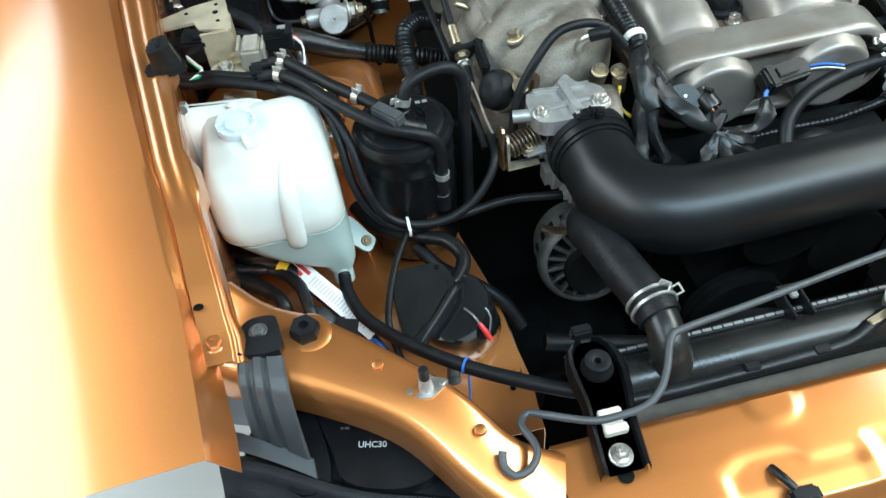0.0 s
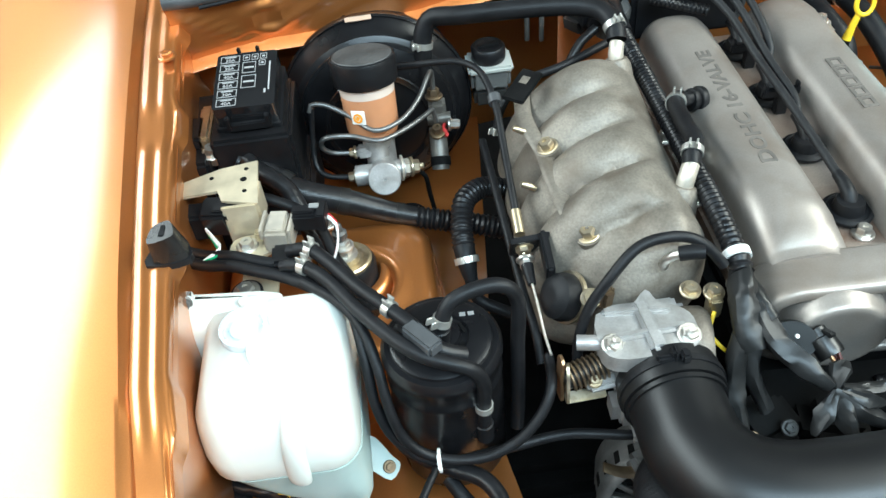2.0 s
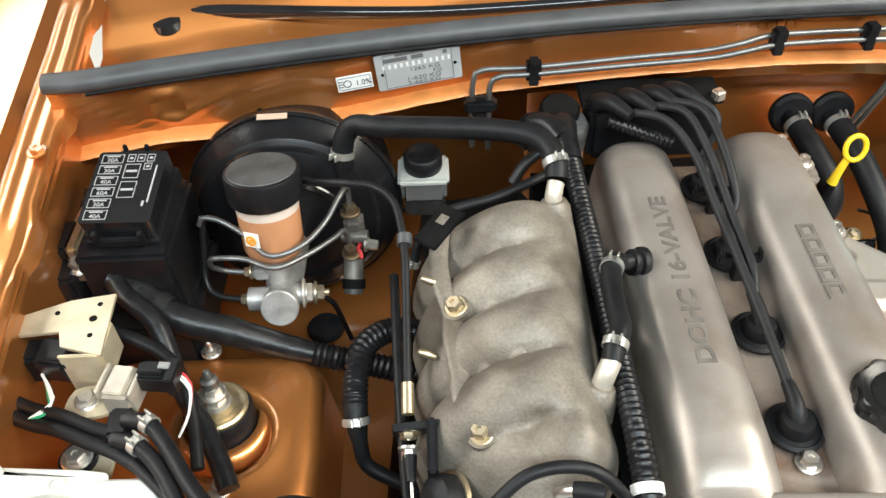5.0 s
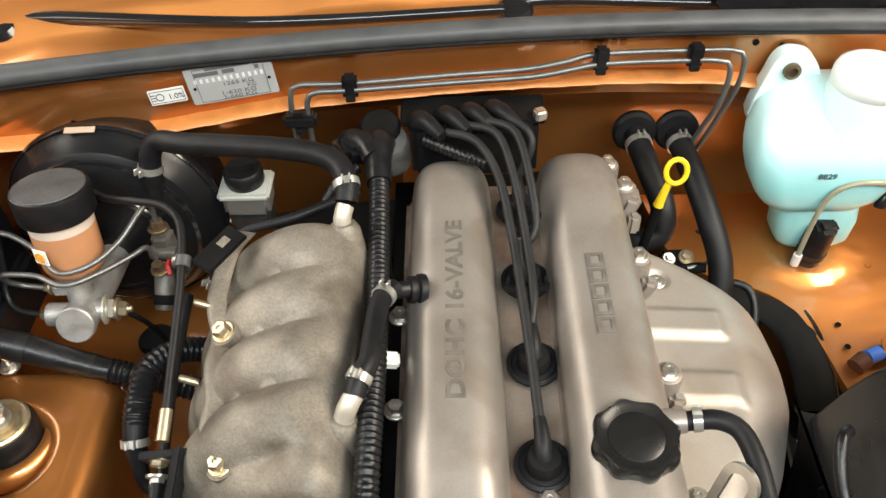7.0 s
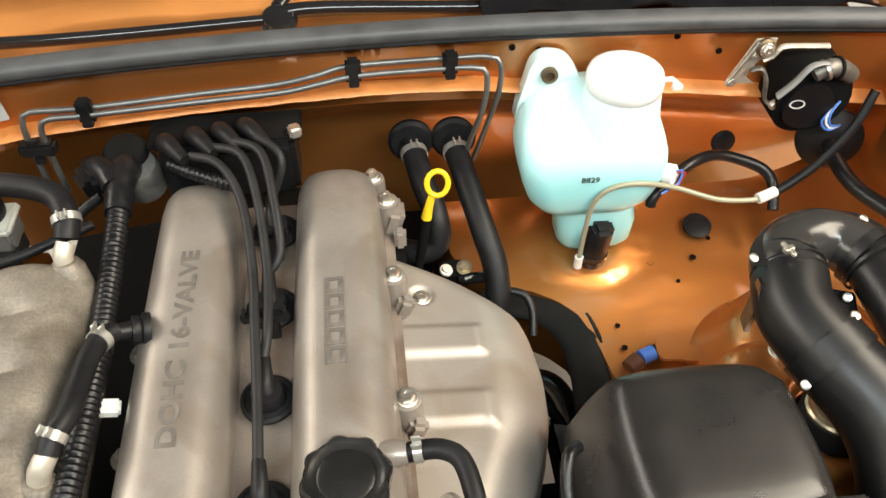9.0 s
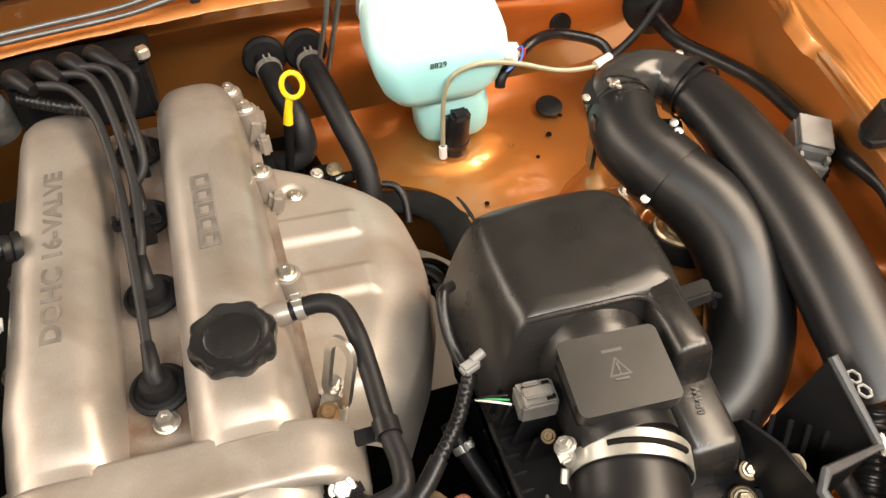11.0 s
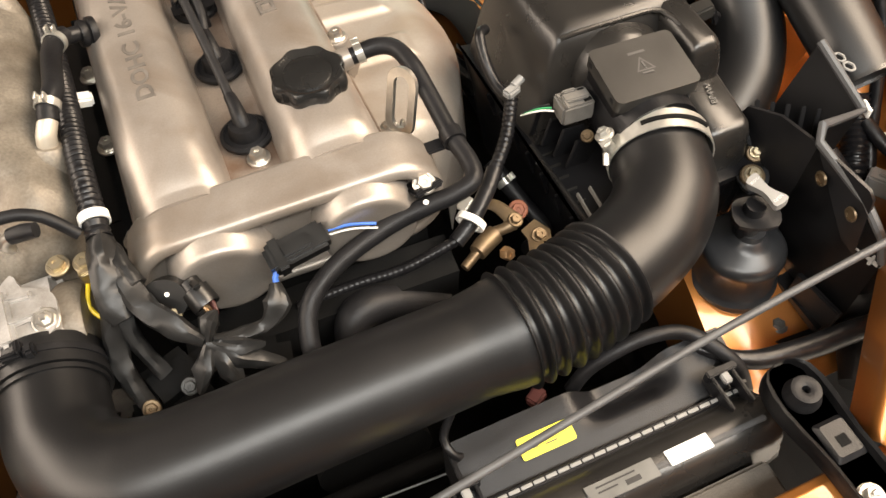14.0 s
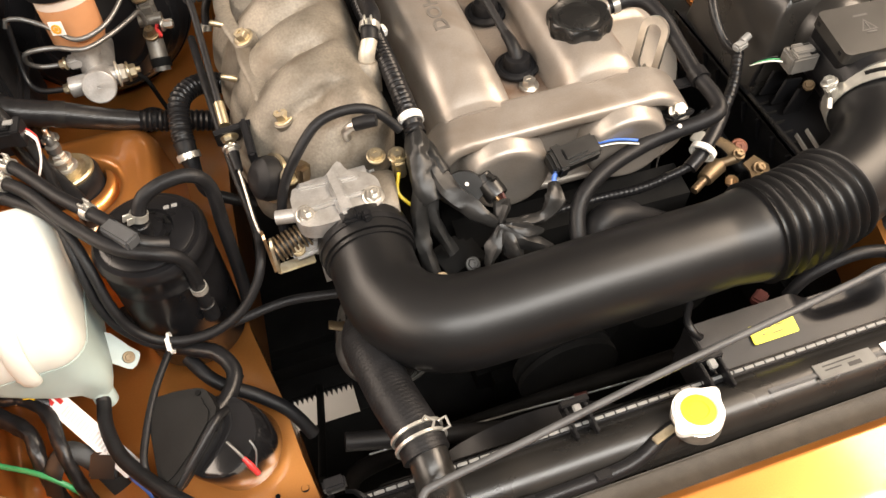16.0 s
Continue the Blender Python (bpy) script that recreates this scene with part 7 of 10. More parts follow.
hose("fuel_line", [(-0.219, 0.745, 0.740), (-0.219, 0.743, 0.800), (-0.217, 0.744, 0.823), (-0.208, 0.745, 0.831), (-0.173, 0.746, 0.832), (-0.072, 0.754, 0.833), (0.006, 0.758, 0.835), (0.045, 0.761, 0.840), (0.079, 0.766, 0.843), (0.152, 0.769, 0.843), (0.195, 0.769, 0.842), (0.207, 0.765, 0.836), (0.204, 0.760, 0.80), (0.193, 0.772, 0.745), (0.188, 0.78, 0.71)], 0.0030, STEEL, "grey steel pipe clipped along the firewall", "pipe", seg=10)
for x, y, z, r in ((-0.1735, 0.749, 0.835, 0), (0.077, 0.769, 0.847, 0), (0.171, 0.772, 0.847, 0), (-0.2275, 0.743, 0.800, 90)):
    t = thing("pipe_clip", (x, y, z - 0.01), "black plastic clip holding two pipes", "pipe clip", "pipe clips")
    part("clip", cbox((x, y, z), (0.015, 0.014, 0.026) if r == 0 else (0.034, 0.016, 0.014), 0.003), PLASTIC, t)
    part("tab", cbox((x, y - 0.006, z + 0.011), (0.010, 0.006, 0.006), 0.001), PLASTIC, t)
    part("tab", cbox((x, y - 0.006, z - 0.011), (0.010, 0.006, 0.006), 0.001), PLASTIC, t)

# the long loom between manifold and cam cover
hose("engine_loom", [(-0.146, 0.735, 0.775), (-0.146, 0.715, 0.788), (-0.146, 0.690, 0.790), (-0.144, 0.658, 0.786)], [0.015, 0.016, 0.013, 0.012], TAPE, "thick taped loom at the rear of the engine", "wiring loom", seg=16)
hose("loom_sleeve", [(-0.144, 0.668, 0.787), (-0.141, 0.60, 0.782), (-0.138, 0.52, 0.779), (-0.137, 0.44, 0.779), (-0.137, 0.375, 0.782), (-0.137, 0.318, 0.777), (-0.1375, 0.300, 0.772)], 0.0092, LOOM, "corrugated black loom sleeve beside the cam cover", "wiring loom", seg=16, wave=0.085, period=0.0056, step=0.0014)
t = thing("white_tape_band", (-0.137, 0.318, 0.76), "white tape band round the loom end", "tape band")
part("band", ring((-0.137, 0.3160, 0.7765), (0, 1, 0.25), 0.0100, 0.0075, 0.0016), WHITE, t)
t = thing("engine_loom", (-0.140, 0.28, 0.75), "loom end in creased black tape where wires fan out", "wiring loom")
part("wrap", crumpled([(-0.1375, 0.304, 0.773), (-0.139, 0.292, 0.768), (-0.1415, 0.276, 0.759), (-0.143, 0.260, 0.748), (-0.141, 0.246, 0.738)], [0.0085, 0.0112, 0.0128, 0.0118, 0.009], 5), VINYL, t, "", 40)
part("wrap", crumpled([(-0.134, 0.296, 0.766), (-0.131, 0.280, 0.760), (-0.124, 0.262, 0.752)], [0.006, 0.009, 0.008], 9), VINYL, t, "", 40)

# ---- the right side of the bay ----
def washer_tank():
    t = thing("washer_tank", (0.32, 0.71, 0.62), "pale cyan washer fluid tank at the firewall", "washer tank")

    def lp(x0, y0, x1, y1, r, z):
        return [Vector((x, y, z)) for x, y in rounded(x0, y0, x1, y1, r, 7)]
    body_loops = ((0.272, 0.702, 0.346, 0.77, 0.02, 0.697), (0.257, 0.694, 0.368, 0.775, 0.026, 0.703), (0.248, 0.69, 0.381, 0.778, 0.028, 0.715), (0.241, 0.688, 0.388, 0.779, 0.028, 0.735), (0.237, 0.689, 0.39, 0.779, 0.026, 0.755), (0.236, 0.692, 0.388, 0.779, 0.024, 0.77), (0.238, 0.7, 0.385, 0.779, 0.024, 0.782), (0.241, 0.712, 0.381, 0.779, 0.022, 0.794), (0.249, 0.727, 0.377, 0.779, 0.02, 0.803), (0.262, 0.740, 0.374, 0.779, 0.016, 0.812), (0.282, 0.752, 0.37, 0.779, 0.012, 0.819), (0.300, 0.764, 0.362, 0.778, 0.006, 0.823))
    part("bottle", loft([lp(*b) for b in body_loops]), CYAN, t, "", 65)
    part("filler_neck", lathe([(0.040, 0.745), (0.0470, 0.757), (0.0475, 0.768), (0.0450, 0.782), (0.0415, 0.798), (0.0390, 0.815), (0.0374, 0.832), (0.034, 0.838)], pose(0.3385, 0.7400, 0), 40), CYANTOP, t, "pale neck moulded into the bottle", 60)
    cap = part("cap", lathe([(0.0355, 0.830), (0.0378, 0.832), (0.0380, 0.842), (0.0362, 0.8475), (0.030, 0.8505), (0.010, 0.8515)], pose(0.3385, 0.7400, 0), 40), CAPTOP, t, "white push-on cap", 50)
    part("cap_tab", join(tube([(0.375, 0.735, 0.838), (0.383, 0.733, 0.840), (0.390, 0.730, 0.834)], 0.0028, 10), cbox((0.388, 0.728, 0.834), (0.010, 0.006, 0.006), 0.001)), WHITE, cap)
    part("mounting_ear", prism(soften([(0.243, 0.765), (0.248, 0.824), (0.256, 0.846), (0.272, 0.850), (0.292, 0.840), (0.312, 0.800), (0.312, 0.765)], 4), -0.008, 0.008, 0.003, Matrix(((1, 0, 0, 0), (0, 0, 1, 0.776), (0, 1, 0, 0), (0, 0, 0, 1)))), CYANTOP, t)
    part("ear_bush", lathe([(0.0085, 0), (0.0085, 0.006), (0.005, 0.007), (0.004, 0.003)], along((0.2700, 0.7685, 0.8300), (0, -1, 0.1)), 18), GRIMEGOLD, t)
    low = [lp(0.292, 0.706, 0.364, 0.750, 0.016, 0.636), lp(0.286, 0.701, 0.370, 0.756, 0.018, 0.646), lp(0.285, 0.700, 0.371, 0.758, 0.018, 0.672), lp(0.284, 0.700, 0.366, 0.760, 0.02, 0.702)]
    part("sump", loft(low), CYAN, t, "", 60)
    part("sensor_boss", lathe([(0.011, 0), (0.011, 0.010), (0.008, 0.012)], along((0.388, 0.706, 0.742), (0.8, -0.6, 0.2)), 18), WHITE, t)
    words("8829", (0.3040, 0.6880, 0.7560), (1, -0.02, 0), (0, 0.04, 1), 0.0095, INK, t, "tank_print", 0.0003, "small black printed number")
    bars([(-0.010, -0.002, -0.006, 0.002), (0.000, -0.001, 0.003, 0.001)], (0.332, 0.7010, 0.7870), (1, 0, 0), (0, 0.2, 1), GREYPL, t, "tank_print", 0.0003)
    p = thing("washer_pump", (0.318, 0.678, 0.62), "black washer pump with taped plug on the tank", "washer pump")
    part("motor", tube([(0.322, 0.694, 0.620), (0.324, 0.694, 0.652), (0.327, 0.696, 0.677)], [0.0135, 0.0155, 0.0150], 20), PLASTIC, p)
    part("plug", cbox((0.328, 0.693, 0.676), (0.024, 0.020, 0.022), 0.005, (15, 0, 10)), TAPE, p)
    part("collar", ring((0.3235, 0.694, 0.642), (0.05, 0.03, 1), 0.0150, 0.006, 0.0014), GLOSS, p)
    part("foot", tube([(0.304, 0.690, 0.622), (0.314, 0.692, 0.620), (0.326, 0.696, 0.624)], 0.008, 12), PLASTIC, p)
    hose("washer_hose", [(0.3055, 0.685, 0.634), (0.3065, 0.685, 0.690), (0.310, 0.684, 0.728), (0.324, 0.683, 0.747), (0.352, 0.683, 0.752), (0.392, 0.686, 0.740), (0.440, 0.680, 0.724), (0.480, 0.681, 0.718), (0.500, 0.686, 0.718)], 0.0028, CLEARHOSE, "clear yellowed washer hose", "hose", seg=10)
    part("hose_tip", tube([(0.3054, 0.685, 0.630), (0.3056, 0.685, 0.646)], 0.0048, 12), WHITE, p)
    part("wire", tube([(0.392, 0.702, 0.744), (0.402, 0.698, 0.752), (0.400, 0.694, 0.738), (0.380, 0.685, 0.733)], 0.0012, 8), BLUEWIRE, p)
    part("wire", tube([(0.392, 0.704, 0.742), (0.406, 0.698, 0.748), (0.400, 0.696, 0.732)], 0.0012, 8), REDPL, p)


washer_tank()
hose("washer_hose", [(0.496, 0.685, 0.718), (0.515, 0.690, 0.724), (0.547, 0.697, 0.748), (0.575, 0.706, 0.785), (0.592, 0.72, 0.82)], 0.0048, RUBBER, "black rubber washer hose to the cowl", "hose", seg=12)
t = thing("hose_joint", (0.497, 0.685, 0.71), "white plastic hose joint", "hose joint")
part("joint", tube([(0.486, 0.682, 0.718), (0.506, 0.688, 0.721)], 0.0058, 12), WHITE, t)
hose("rubber_cable", [(0.379, 0.700, 0.702), (0.382, 0.704, 0.712), (0.400, 0.716, 0.720), (0.429, 0.732, 0.730), (0.462, 0.750, 0.722), (0.490, 0.750, 0.714), (0.518, 0.740, 0.705), (0.527, 0.726, 0.694), (0.524, 0.704, 0.676)], 0.0062, TAPE, "black taped cable on the firewall", "cable", seg=12)
for x, y, z, r in ((0.456, 0.729, 0.634, 0.0165), (0.490, 0.790, 0.705, 0.014)):
    t = thing("rubber_grommet", (x, y, z), "black rubber grommet in the panel", "grommet", "grommets")
    part("dome", lathe([(r, -0.002), (r, 0.0008), (r * 0.85, 0.002), (r * 0.3, 0.0022)], along((x, y, z), (0, -0.2, 1) if z < 0.7 else (0, -1, 0.2)), 26), RUBBER, t)


def heater_hoses():
    for x, pts in ((0.132, [(0.132, 0.806, 0.730), (0.134, 0.780, 0.728), (0.140, 0.740, 0.722), (0.150, 0.705, 0.706), (0.150, 0.690, 0.680), (0.128, 0.690, 0.668), (0.100, 0.705, 0.665)]),
                   (0.179, [(0.179, 0.806, 0.728), (0.180, 0.780, 0.727), (0.186, 0.735, 0.722), (0.196, 0.690, 0.702), (0.207, 0.655, 0.672), (0.206, 0.630, 0.640), (0.190, 0.620, 0.61)])):
        hose("heater_hose", pts, 0.0132, RUBBER, "thick black rubber heater hose", "hose", (1,), seg=18)
        t = thing("hose_grommet", (x, 0.80, 0.70), "black rubber grommet where a heater hose passes the firewall", "grommet", "hose grommets")
        part("disc", lathe([(0.0245, 0), (0.0250, 0.006), (0.0215, 0.010), (0.0160, 0.010)], along((x, 0.804, 0.730), (0, -1, 0.15)), 30), RUBBER, t)


heater_hoses()
t = thing("dipstick", (0.149, 0.68, 0.65), "yellow looped oil dipstick handle", "dipstick")
lp = [Vector((0.1495 + 0.0105 * math.cos(a), 0.6850 + 0.004 * math.sin(a), 0.770 + 0.0125 * math.sin(a))) for a in [2 * math.pi * i / 16 + 0.4 for i in range(17)]]
part("loop", tube(lp, 0.0028, 10, caps=False), YELLOW, t)
part("stem", tube([(0.145, 0.684, 0.758), (0.141, 0.6835, 0.742), (0.138, 0.683, 0.726)], [0.0036, 0.0042, 0.0055], 12), YELLOW, t)
part("tube", tube([(0.138, 0.683, 0.724), (0.132, 0.680, 0.68), (0.12, 0.67, 0.62)], 0.0052, 12), DARK, t)
# fittings behind the shield
t = thing("coolant_fitting", (0.18, 0.68, 0.62), "grimy brass coolant fitting behind the heat shield", "fitting")
part("body", join(cbox((0.165, 0.672, 0.652), (0.030, 0.022, 0.022), 0.004), tube([(0.17, 0.66, 0.655), (0.195, 0.655, 0.66)], 0.006, 12)), DARK, t)
bolt((0.176, 0.668, 0.663), (0, -0.3, 1), 0.006, GOLD, t)
bolt((0.156, 0.664, 0.665), (0.2, -0.3, 1), 0.005, ZINC, t)
hose("thin_pipe", [(0.195, 0.705, 0.665), (0.205, 0.68, 0.675), (0.198, 0.66, 0.665), (0.175, 0.655, 0.66)], 0.0022, STEEL, "thin steel pipe behind the heat shield", "pipe", seg=8)
hose("thin_hose", [(0.222, 0.640, 0.652), (0.236, 0.634, 0.650), (0.242, 0.620, 0.640), (0.240, 0.600, 0.625)], 0.0042, PLASTIC, "thin black hose loop beside the heater hose", "hose", seg=10)
t = thing("steering_shaft_guard", (0.28, 0.58, 0.5), "black painted curved guard beside the heat shield", "guard")
arc = [(0.200, 0.680, 0.598), (0.235, 0.670, 0.602), (0.268, 0.652, 0.606), (0.290, 0.626, 0.606), (0.299, 0.595, 0.604), (0.301, 0.560, 0.600), (0.298, 0.515, 0.592)]
part("guard", tube(arc, 0.027, 16, 0.006, 0, 0.005, 0.34), MATTE, t)
part("guard_rim", tube([(x * 1.0 + 0.012, y + 0.010, z + 0.006) for x, y, z in arc], 0.0045, 10), GLOSS, t, "gloss black rolled rim")
part("inner_guard", tube([(0.238, 0.590, 0.555), (0.258, 0.580, 0.558), (0.270, 0.556, 0.556), (0.274, 0.515, 0.55), (0.270, 0.45, 0.54)], 0.017, 14, 0.006, 0, 0.005, 0.7), GLOSS, t)
part("stay", tube([(0.245, 0.56, 0.56), (0.262, 0.535, 0.56), (0.268, 0.50, 0.55)], 0.006, 10), DARK, t)


def airbox():
    t = thing("air_filter_box", (0.31, 0.34, 0.60), "satin black plastic air filter box with a stepped lid", "air filter box")

    def lp(pts, z, k=4, tilt=0.0):
        return [Vector((p.x, p.y, z + tilt * (p.y - 0.37))) for p in soften([Vector((x, y, 0)) for x, y in pts], k)]

    def sq(x0, y0, x1, y1, c, cut):
        return [(x0 + c, y1), (x1 - c - cut, y1), (x1 - cut * 0.5, y1 - c * 0.7), (x1, y1 - c - cut), (x1, y0 + c), (x1 - c, y0), (x0 + c, y0), (x0, y0 + c), (x0, y1 - c)]
    loops = [lp(sq(0.229, 0.300, 0.404, 0.452, 0.020, 0.01), 0.690, 7), lp(sq(0.239, 0.309, 0.398, 0.448, 0.020, 0.012), 0.740, 7), lp(sq(0.2455, 0.3145, 0.3935, 0.4455, 0.020, 0.014), 0.765, 7), lp(sq(0.2495, 0.3175, 0.390, 0.443, 0.019, 0.014), 0.777, 7), lp(sq(0.254, 0.3210, 0.3865, 0.440, 0.018, 0.014), 0.786, 7), lp(sq(0.260, 0.3255, 0.381, 0.435, 0.017, 0.014), 0.7915, 7), lp(sq(0.267, 0.331, 0.3745, 0.4285, 0.016, 0.012), 0.7940, 7), lp(sq(0.276, 0.338, 0.366, 0.420, 0.014, 0.010), 0.7948, 7), lp(sq(0.290, 0.350, 0.352, 0.407, 0.010, 0.010), 0.7948, 7)]
    part("lid", loft(loops), GRAIN, t, "", 50)
    for k in range(4):
        part("case_fin", cbox((0.243 + 0.004 * k, 0.312 - 0.016 * k, 0.712), (0.026, 0.003, 0.030), 0.0008, (0, 18, 10)), PLASTIC, t)
    def block(x0, y0, x1, y1, r, heights):
        return loft([[Vector((x, y, z + lean * (y - y0))) for x, y in rounded(x0 + g, y0 + g, x1 - g, y1 - g, max(r - g * 0.5, 0.002), 5)] for g, z, lean in heights])
    part("lid_shoulder", block(0.3500, 0.262, 0.3860, 0.345, 0.008, ((-0.004, 0.690, 0), (0.0, 0.760, 0), (0.003, 0.778, 0.05), (0.0055, 0.7840, 0.06), (0.010, 0.7865, 0.07))), GRAIN, t, "", 45)
    part("lid_arm", block(0.3420, 0.206, 0.3915, 0.290, 0.010, ((0.0, 0.620, 0), (0.0, 0.700, 0.05), (0.002, 0.722, 0.20), (0.0045, 0.7310, 0.24), (0.009, 0.7345, 0.25))), GRAIN, t, "", 45)
    part("lid_rim", tube([(0.2610, 0.3250, 0.7880), (0.272, 0.3235, 0.7905), (0.310, 0.3215, 0.7910), (0.346, 0.3200, 0.7900), (0.356, 0.312, 0.7885), (0.360, 0.296, 0.7870)], 0.0024, 8), GRAIN, t, "rolled rim of the lid")
    words("BP4W", (0.3680, 0.2480, 0.7462), (0.2, 1, 0.25), (-1, 0.2, 0.0), 0.0080, EMBOSS, t, "moulded_mark", 0.0005, "moulded part mark")
    part("case", loft([lp(sq(0.240, 0.215, 0.380, 0.43, 0.012, 0.01), 0.560), lp(sq(0.236, 0.205, 0.396, 0.442, 0.012, 0.01), 0.640), lp(sq(0.230, 0.200, 0.402, 0.450, 0.012, 0.01), 0.682), lp(sq(0.226, 0.196, 0.406, 0.454, 0.012, 0.01), 0.686), lp(sq(0.226, 0.196, 0.406, 0.454, 0.012, 0.01), 0.692)]), PLASTIC, t, "", 40)
    for k in range(7):
        y = 0.222 + k * 0.028
        part("case_rib", cbox((0.2325, y, 0.668), (0.012, 0.0025, 0.034), 0.0006, (0, -14, 0)), PLASTIC, t)
    part("case_lip", tube([(0.2275, 0.304, 0.694), (0.2285, 0.250, 0.694), (0.2300, 0.205, 0.694)], 0.0022, 8), GRAIN, t)
    for k in range(5):
        part("lip_rib", cbox((0.2345, 0.2880 - 0.0150 * k, 0.6935), (0.013, 0.0020, 0.0035), 0.0006), GRAIN, t)
    part("spring_clip", join(cbox((0.2330, 0.2150, 0.7000), (0.0016, 0.030, 0.006), 0.0006, (16, 0, 4)), cbox((0.2460, 0.2170, 0.7000), (0.0016, 0.030, 0.006), 0.0006, (16, 0, 4)), cbox((0.2390, 0.2010, 0.6960), (0.015, 0.005, 0.008), 0.001)), PLUGGREY, t, "spring clip of the box")
    bolt((0.2560, 0.2600, 0.7345), (-0.4, -0.3, 1), 0.0040, GRIMEGOLD, t)
    part("drain_foot", cbox((0.385, 0.200, 0.66), (0.030, 0.020, 0.05), 0.004, (0, 10, 0)), GLOSS, t)
    s = thing("temperature_sensor", (0.400, 0.324, 0.75), "grey sensor plug on the air filter box", "sensor")
    part("plug", cbox((0.4050, 0.3270, 0.7620), (0.024, 0.016, 0.014), 0.002, (0, -20, -10)), MAFGREY, s)
    part("collar", cbox((0.4180, 0.3265, 0.7570), (0.006, 0.020, 0.018), 0.002, (0, -20, -10)), PLASTIC, s)
    part("wire", tube([(0.420, 0.326, 0.756), (0.432, 0.330, 0.744), (0.438, 0.340, 0.722)], 0.003, 8), TAPE, s)


airbox()


def snorkels():
    t = thing("air_intake_duct", (0.47, 0.40, 0.65), "satin black double air intake duct with riveted elbow", "air duct")
    a = [(0.424, 0.512, 0.797), (0.418, 0.481, 0.792), (0.433, 0.443, 0.783), (0.457, 0.400, 0.769), (0.467, 0.362, 0.750), (0.461, 0.321, 0.722), (0.442, 0.290, 0.700), (0.412, 0.268, 0.685), (0.385, 0.260, 0.678)]
    part("inner_duct", tube(a, [0.0305, 0.0315, 0.0330, 0.0345, 0.0360, 0.0365, 0.0365, 0.035, 0.034], 36, 0.005), DUCT, t, "", 70)
    part("seam_line", tube([(0.4795, 0.414, 0.7975), (0.4960, 0.370, 0.7745), (0.4905, 0.327, 0.7460), (0.4700, 0.294, 0.7250)], 0.0012, 8), PLASTIC, t)
    b = [(0.484, 0.541, 0.800), (0.497, 0.522, 0.799), (0.504, 0.485, 0.797), (0.508, 0.440, 0.793), (0.513, 0.370, 0.783), (0.513, 0.312, 0.768), (0.512, 0.270, 0.753), (0.5115, 0.240, 0.741), (0.511, 0.217, 0.731)]
    part("outer_duct", tube(b, [0.0240, 0.0260, 0.0295, 0.0315, 0.0335, 0.0350, 0.0350, 0.0340, 0.0330], 36, 0.005, 0, 0.005, 0.80), DUCT, t, "", 50)
    part("mouth", lathe([(0.0335, 0), (0.0335, 0.004), (0.031, 0.004), (0.0305, -0.006), (0.004, -0.006)], along((0.511, 0.2175, 0.7315), (0, -0.92, -0.40)) @ Matrix.Diagonal((1, 0.80, 1, 1)), 36), GRAIN, t, "open flat duct mouth")
    u = [(0.424, 0.508, 0.797), (0.424, 0.524, 0.799), (0.434, 0.541, 0.801), (0.457, 0.550, 0.801), (0.478, 0.546, 0.800), (0.494, 0.528, 0.799)]
    part("top_elbow", tube(u, [0.0305, 0.0285, 0.0255, 0.0245, 0.0245, 0.0258], 36, 0.004), SMOKE, t, "", 70)
    for k in range(2):
        part("elbow_rib", ring((0.4242 + 0.003 * k, 0.518 + 0.010 * k, 0.7985), (0.05 + 0.30 * k, 0.95 - 0.1 * k, 0.1), 0.0292 - 0.001 * k, 0.0020, 0.0014), DUCT, t)
    part("joint_band", ring((0.433, 0.443, 0.783), (0.45, -0.86, -0.22), 0.0333, 0.022, 0.0016), DUCT, t)
    part("joint_band", ring((0.4945, 0.527, 0.799), (0.45, -0.88, -0.05), 0.0262, 0.008, 0.0022), DUCT, t)
    part("joint_band", ring((0.4985, 0.515, 0.7985), (0.25, -0.96, -0.05), 0.0268, 0.003, 0.0018), DUCT, t)
    pts = [(0.385, 0.512), (0.389, 0.525), (0.400, 0.540), (0.420, 0.555), (0.441, 0.563), (0.467, 0.567), (0.499, 0.560), (0.515, 0.541)]
    inn = [(0.398, 0.508), (0.401, 0.518), (0.410, 0.531), (0.427, 0.543), (0.445, 0.549), (0.466, 0.551), (0.490, 0.546), (0.503, 0.532)]
    so, si = soften(pts, 5, False), soften(inn, 5, False)
    bm = bmesh.new()
    A = [bm.verts.new((p[0], p[1], 0.8155)) for p in so]
    B = [bm.verts.new((p[0], p[1], 0.8165)) for p in si]
    for k in range(len(A) - 1):
        bm.faces.new((A[k], A[k + 1], B[k + 1], B[k]))
    bmesh.ops.solidify(bm, geom=bm.faces[:], thickness=0.004)
    part("rim", bm, SMOKE, t, "flange rim with rivets")
    for p in ((0.440, 0.556, 0.8168), (0.390, 0.519, 0.8168), (0.499, 0.552, 0.8168), (0.447, 0.455, 0.8145), (0.4045, 0.4195, 0.7800), (0.467, 0.491, 0.790), (0.451, 0.486, 0.788)):
        n = Vector((0, -0.25, 1)) if p[2] > 0.8 else Vector((-0.5, -0.5, 0.7))
        part("rivet", lathe([(0.0040, 0), (0.0038, 0.0008), (0.0026, 0.0011), (0.0024, 0.0004), (0.001, 0.0004)], along(p, n), 14), ZINC, t)
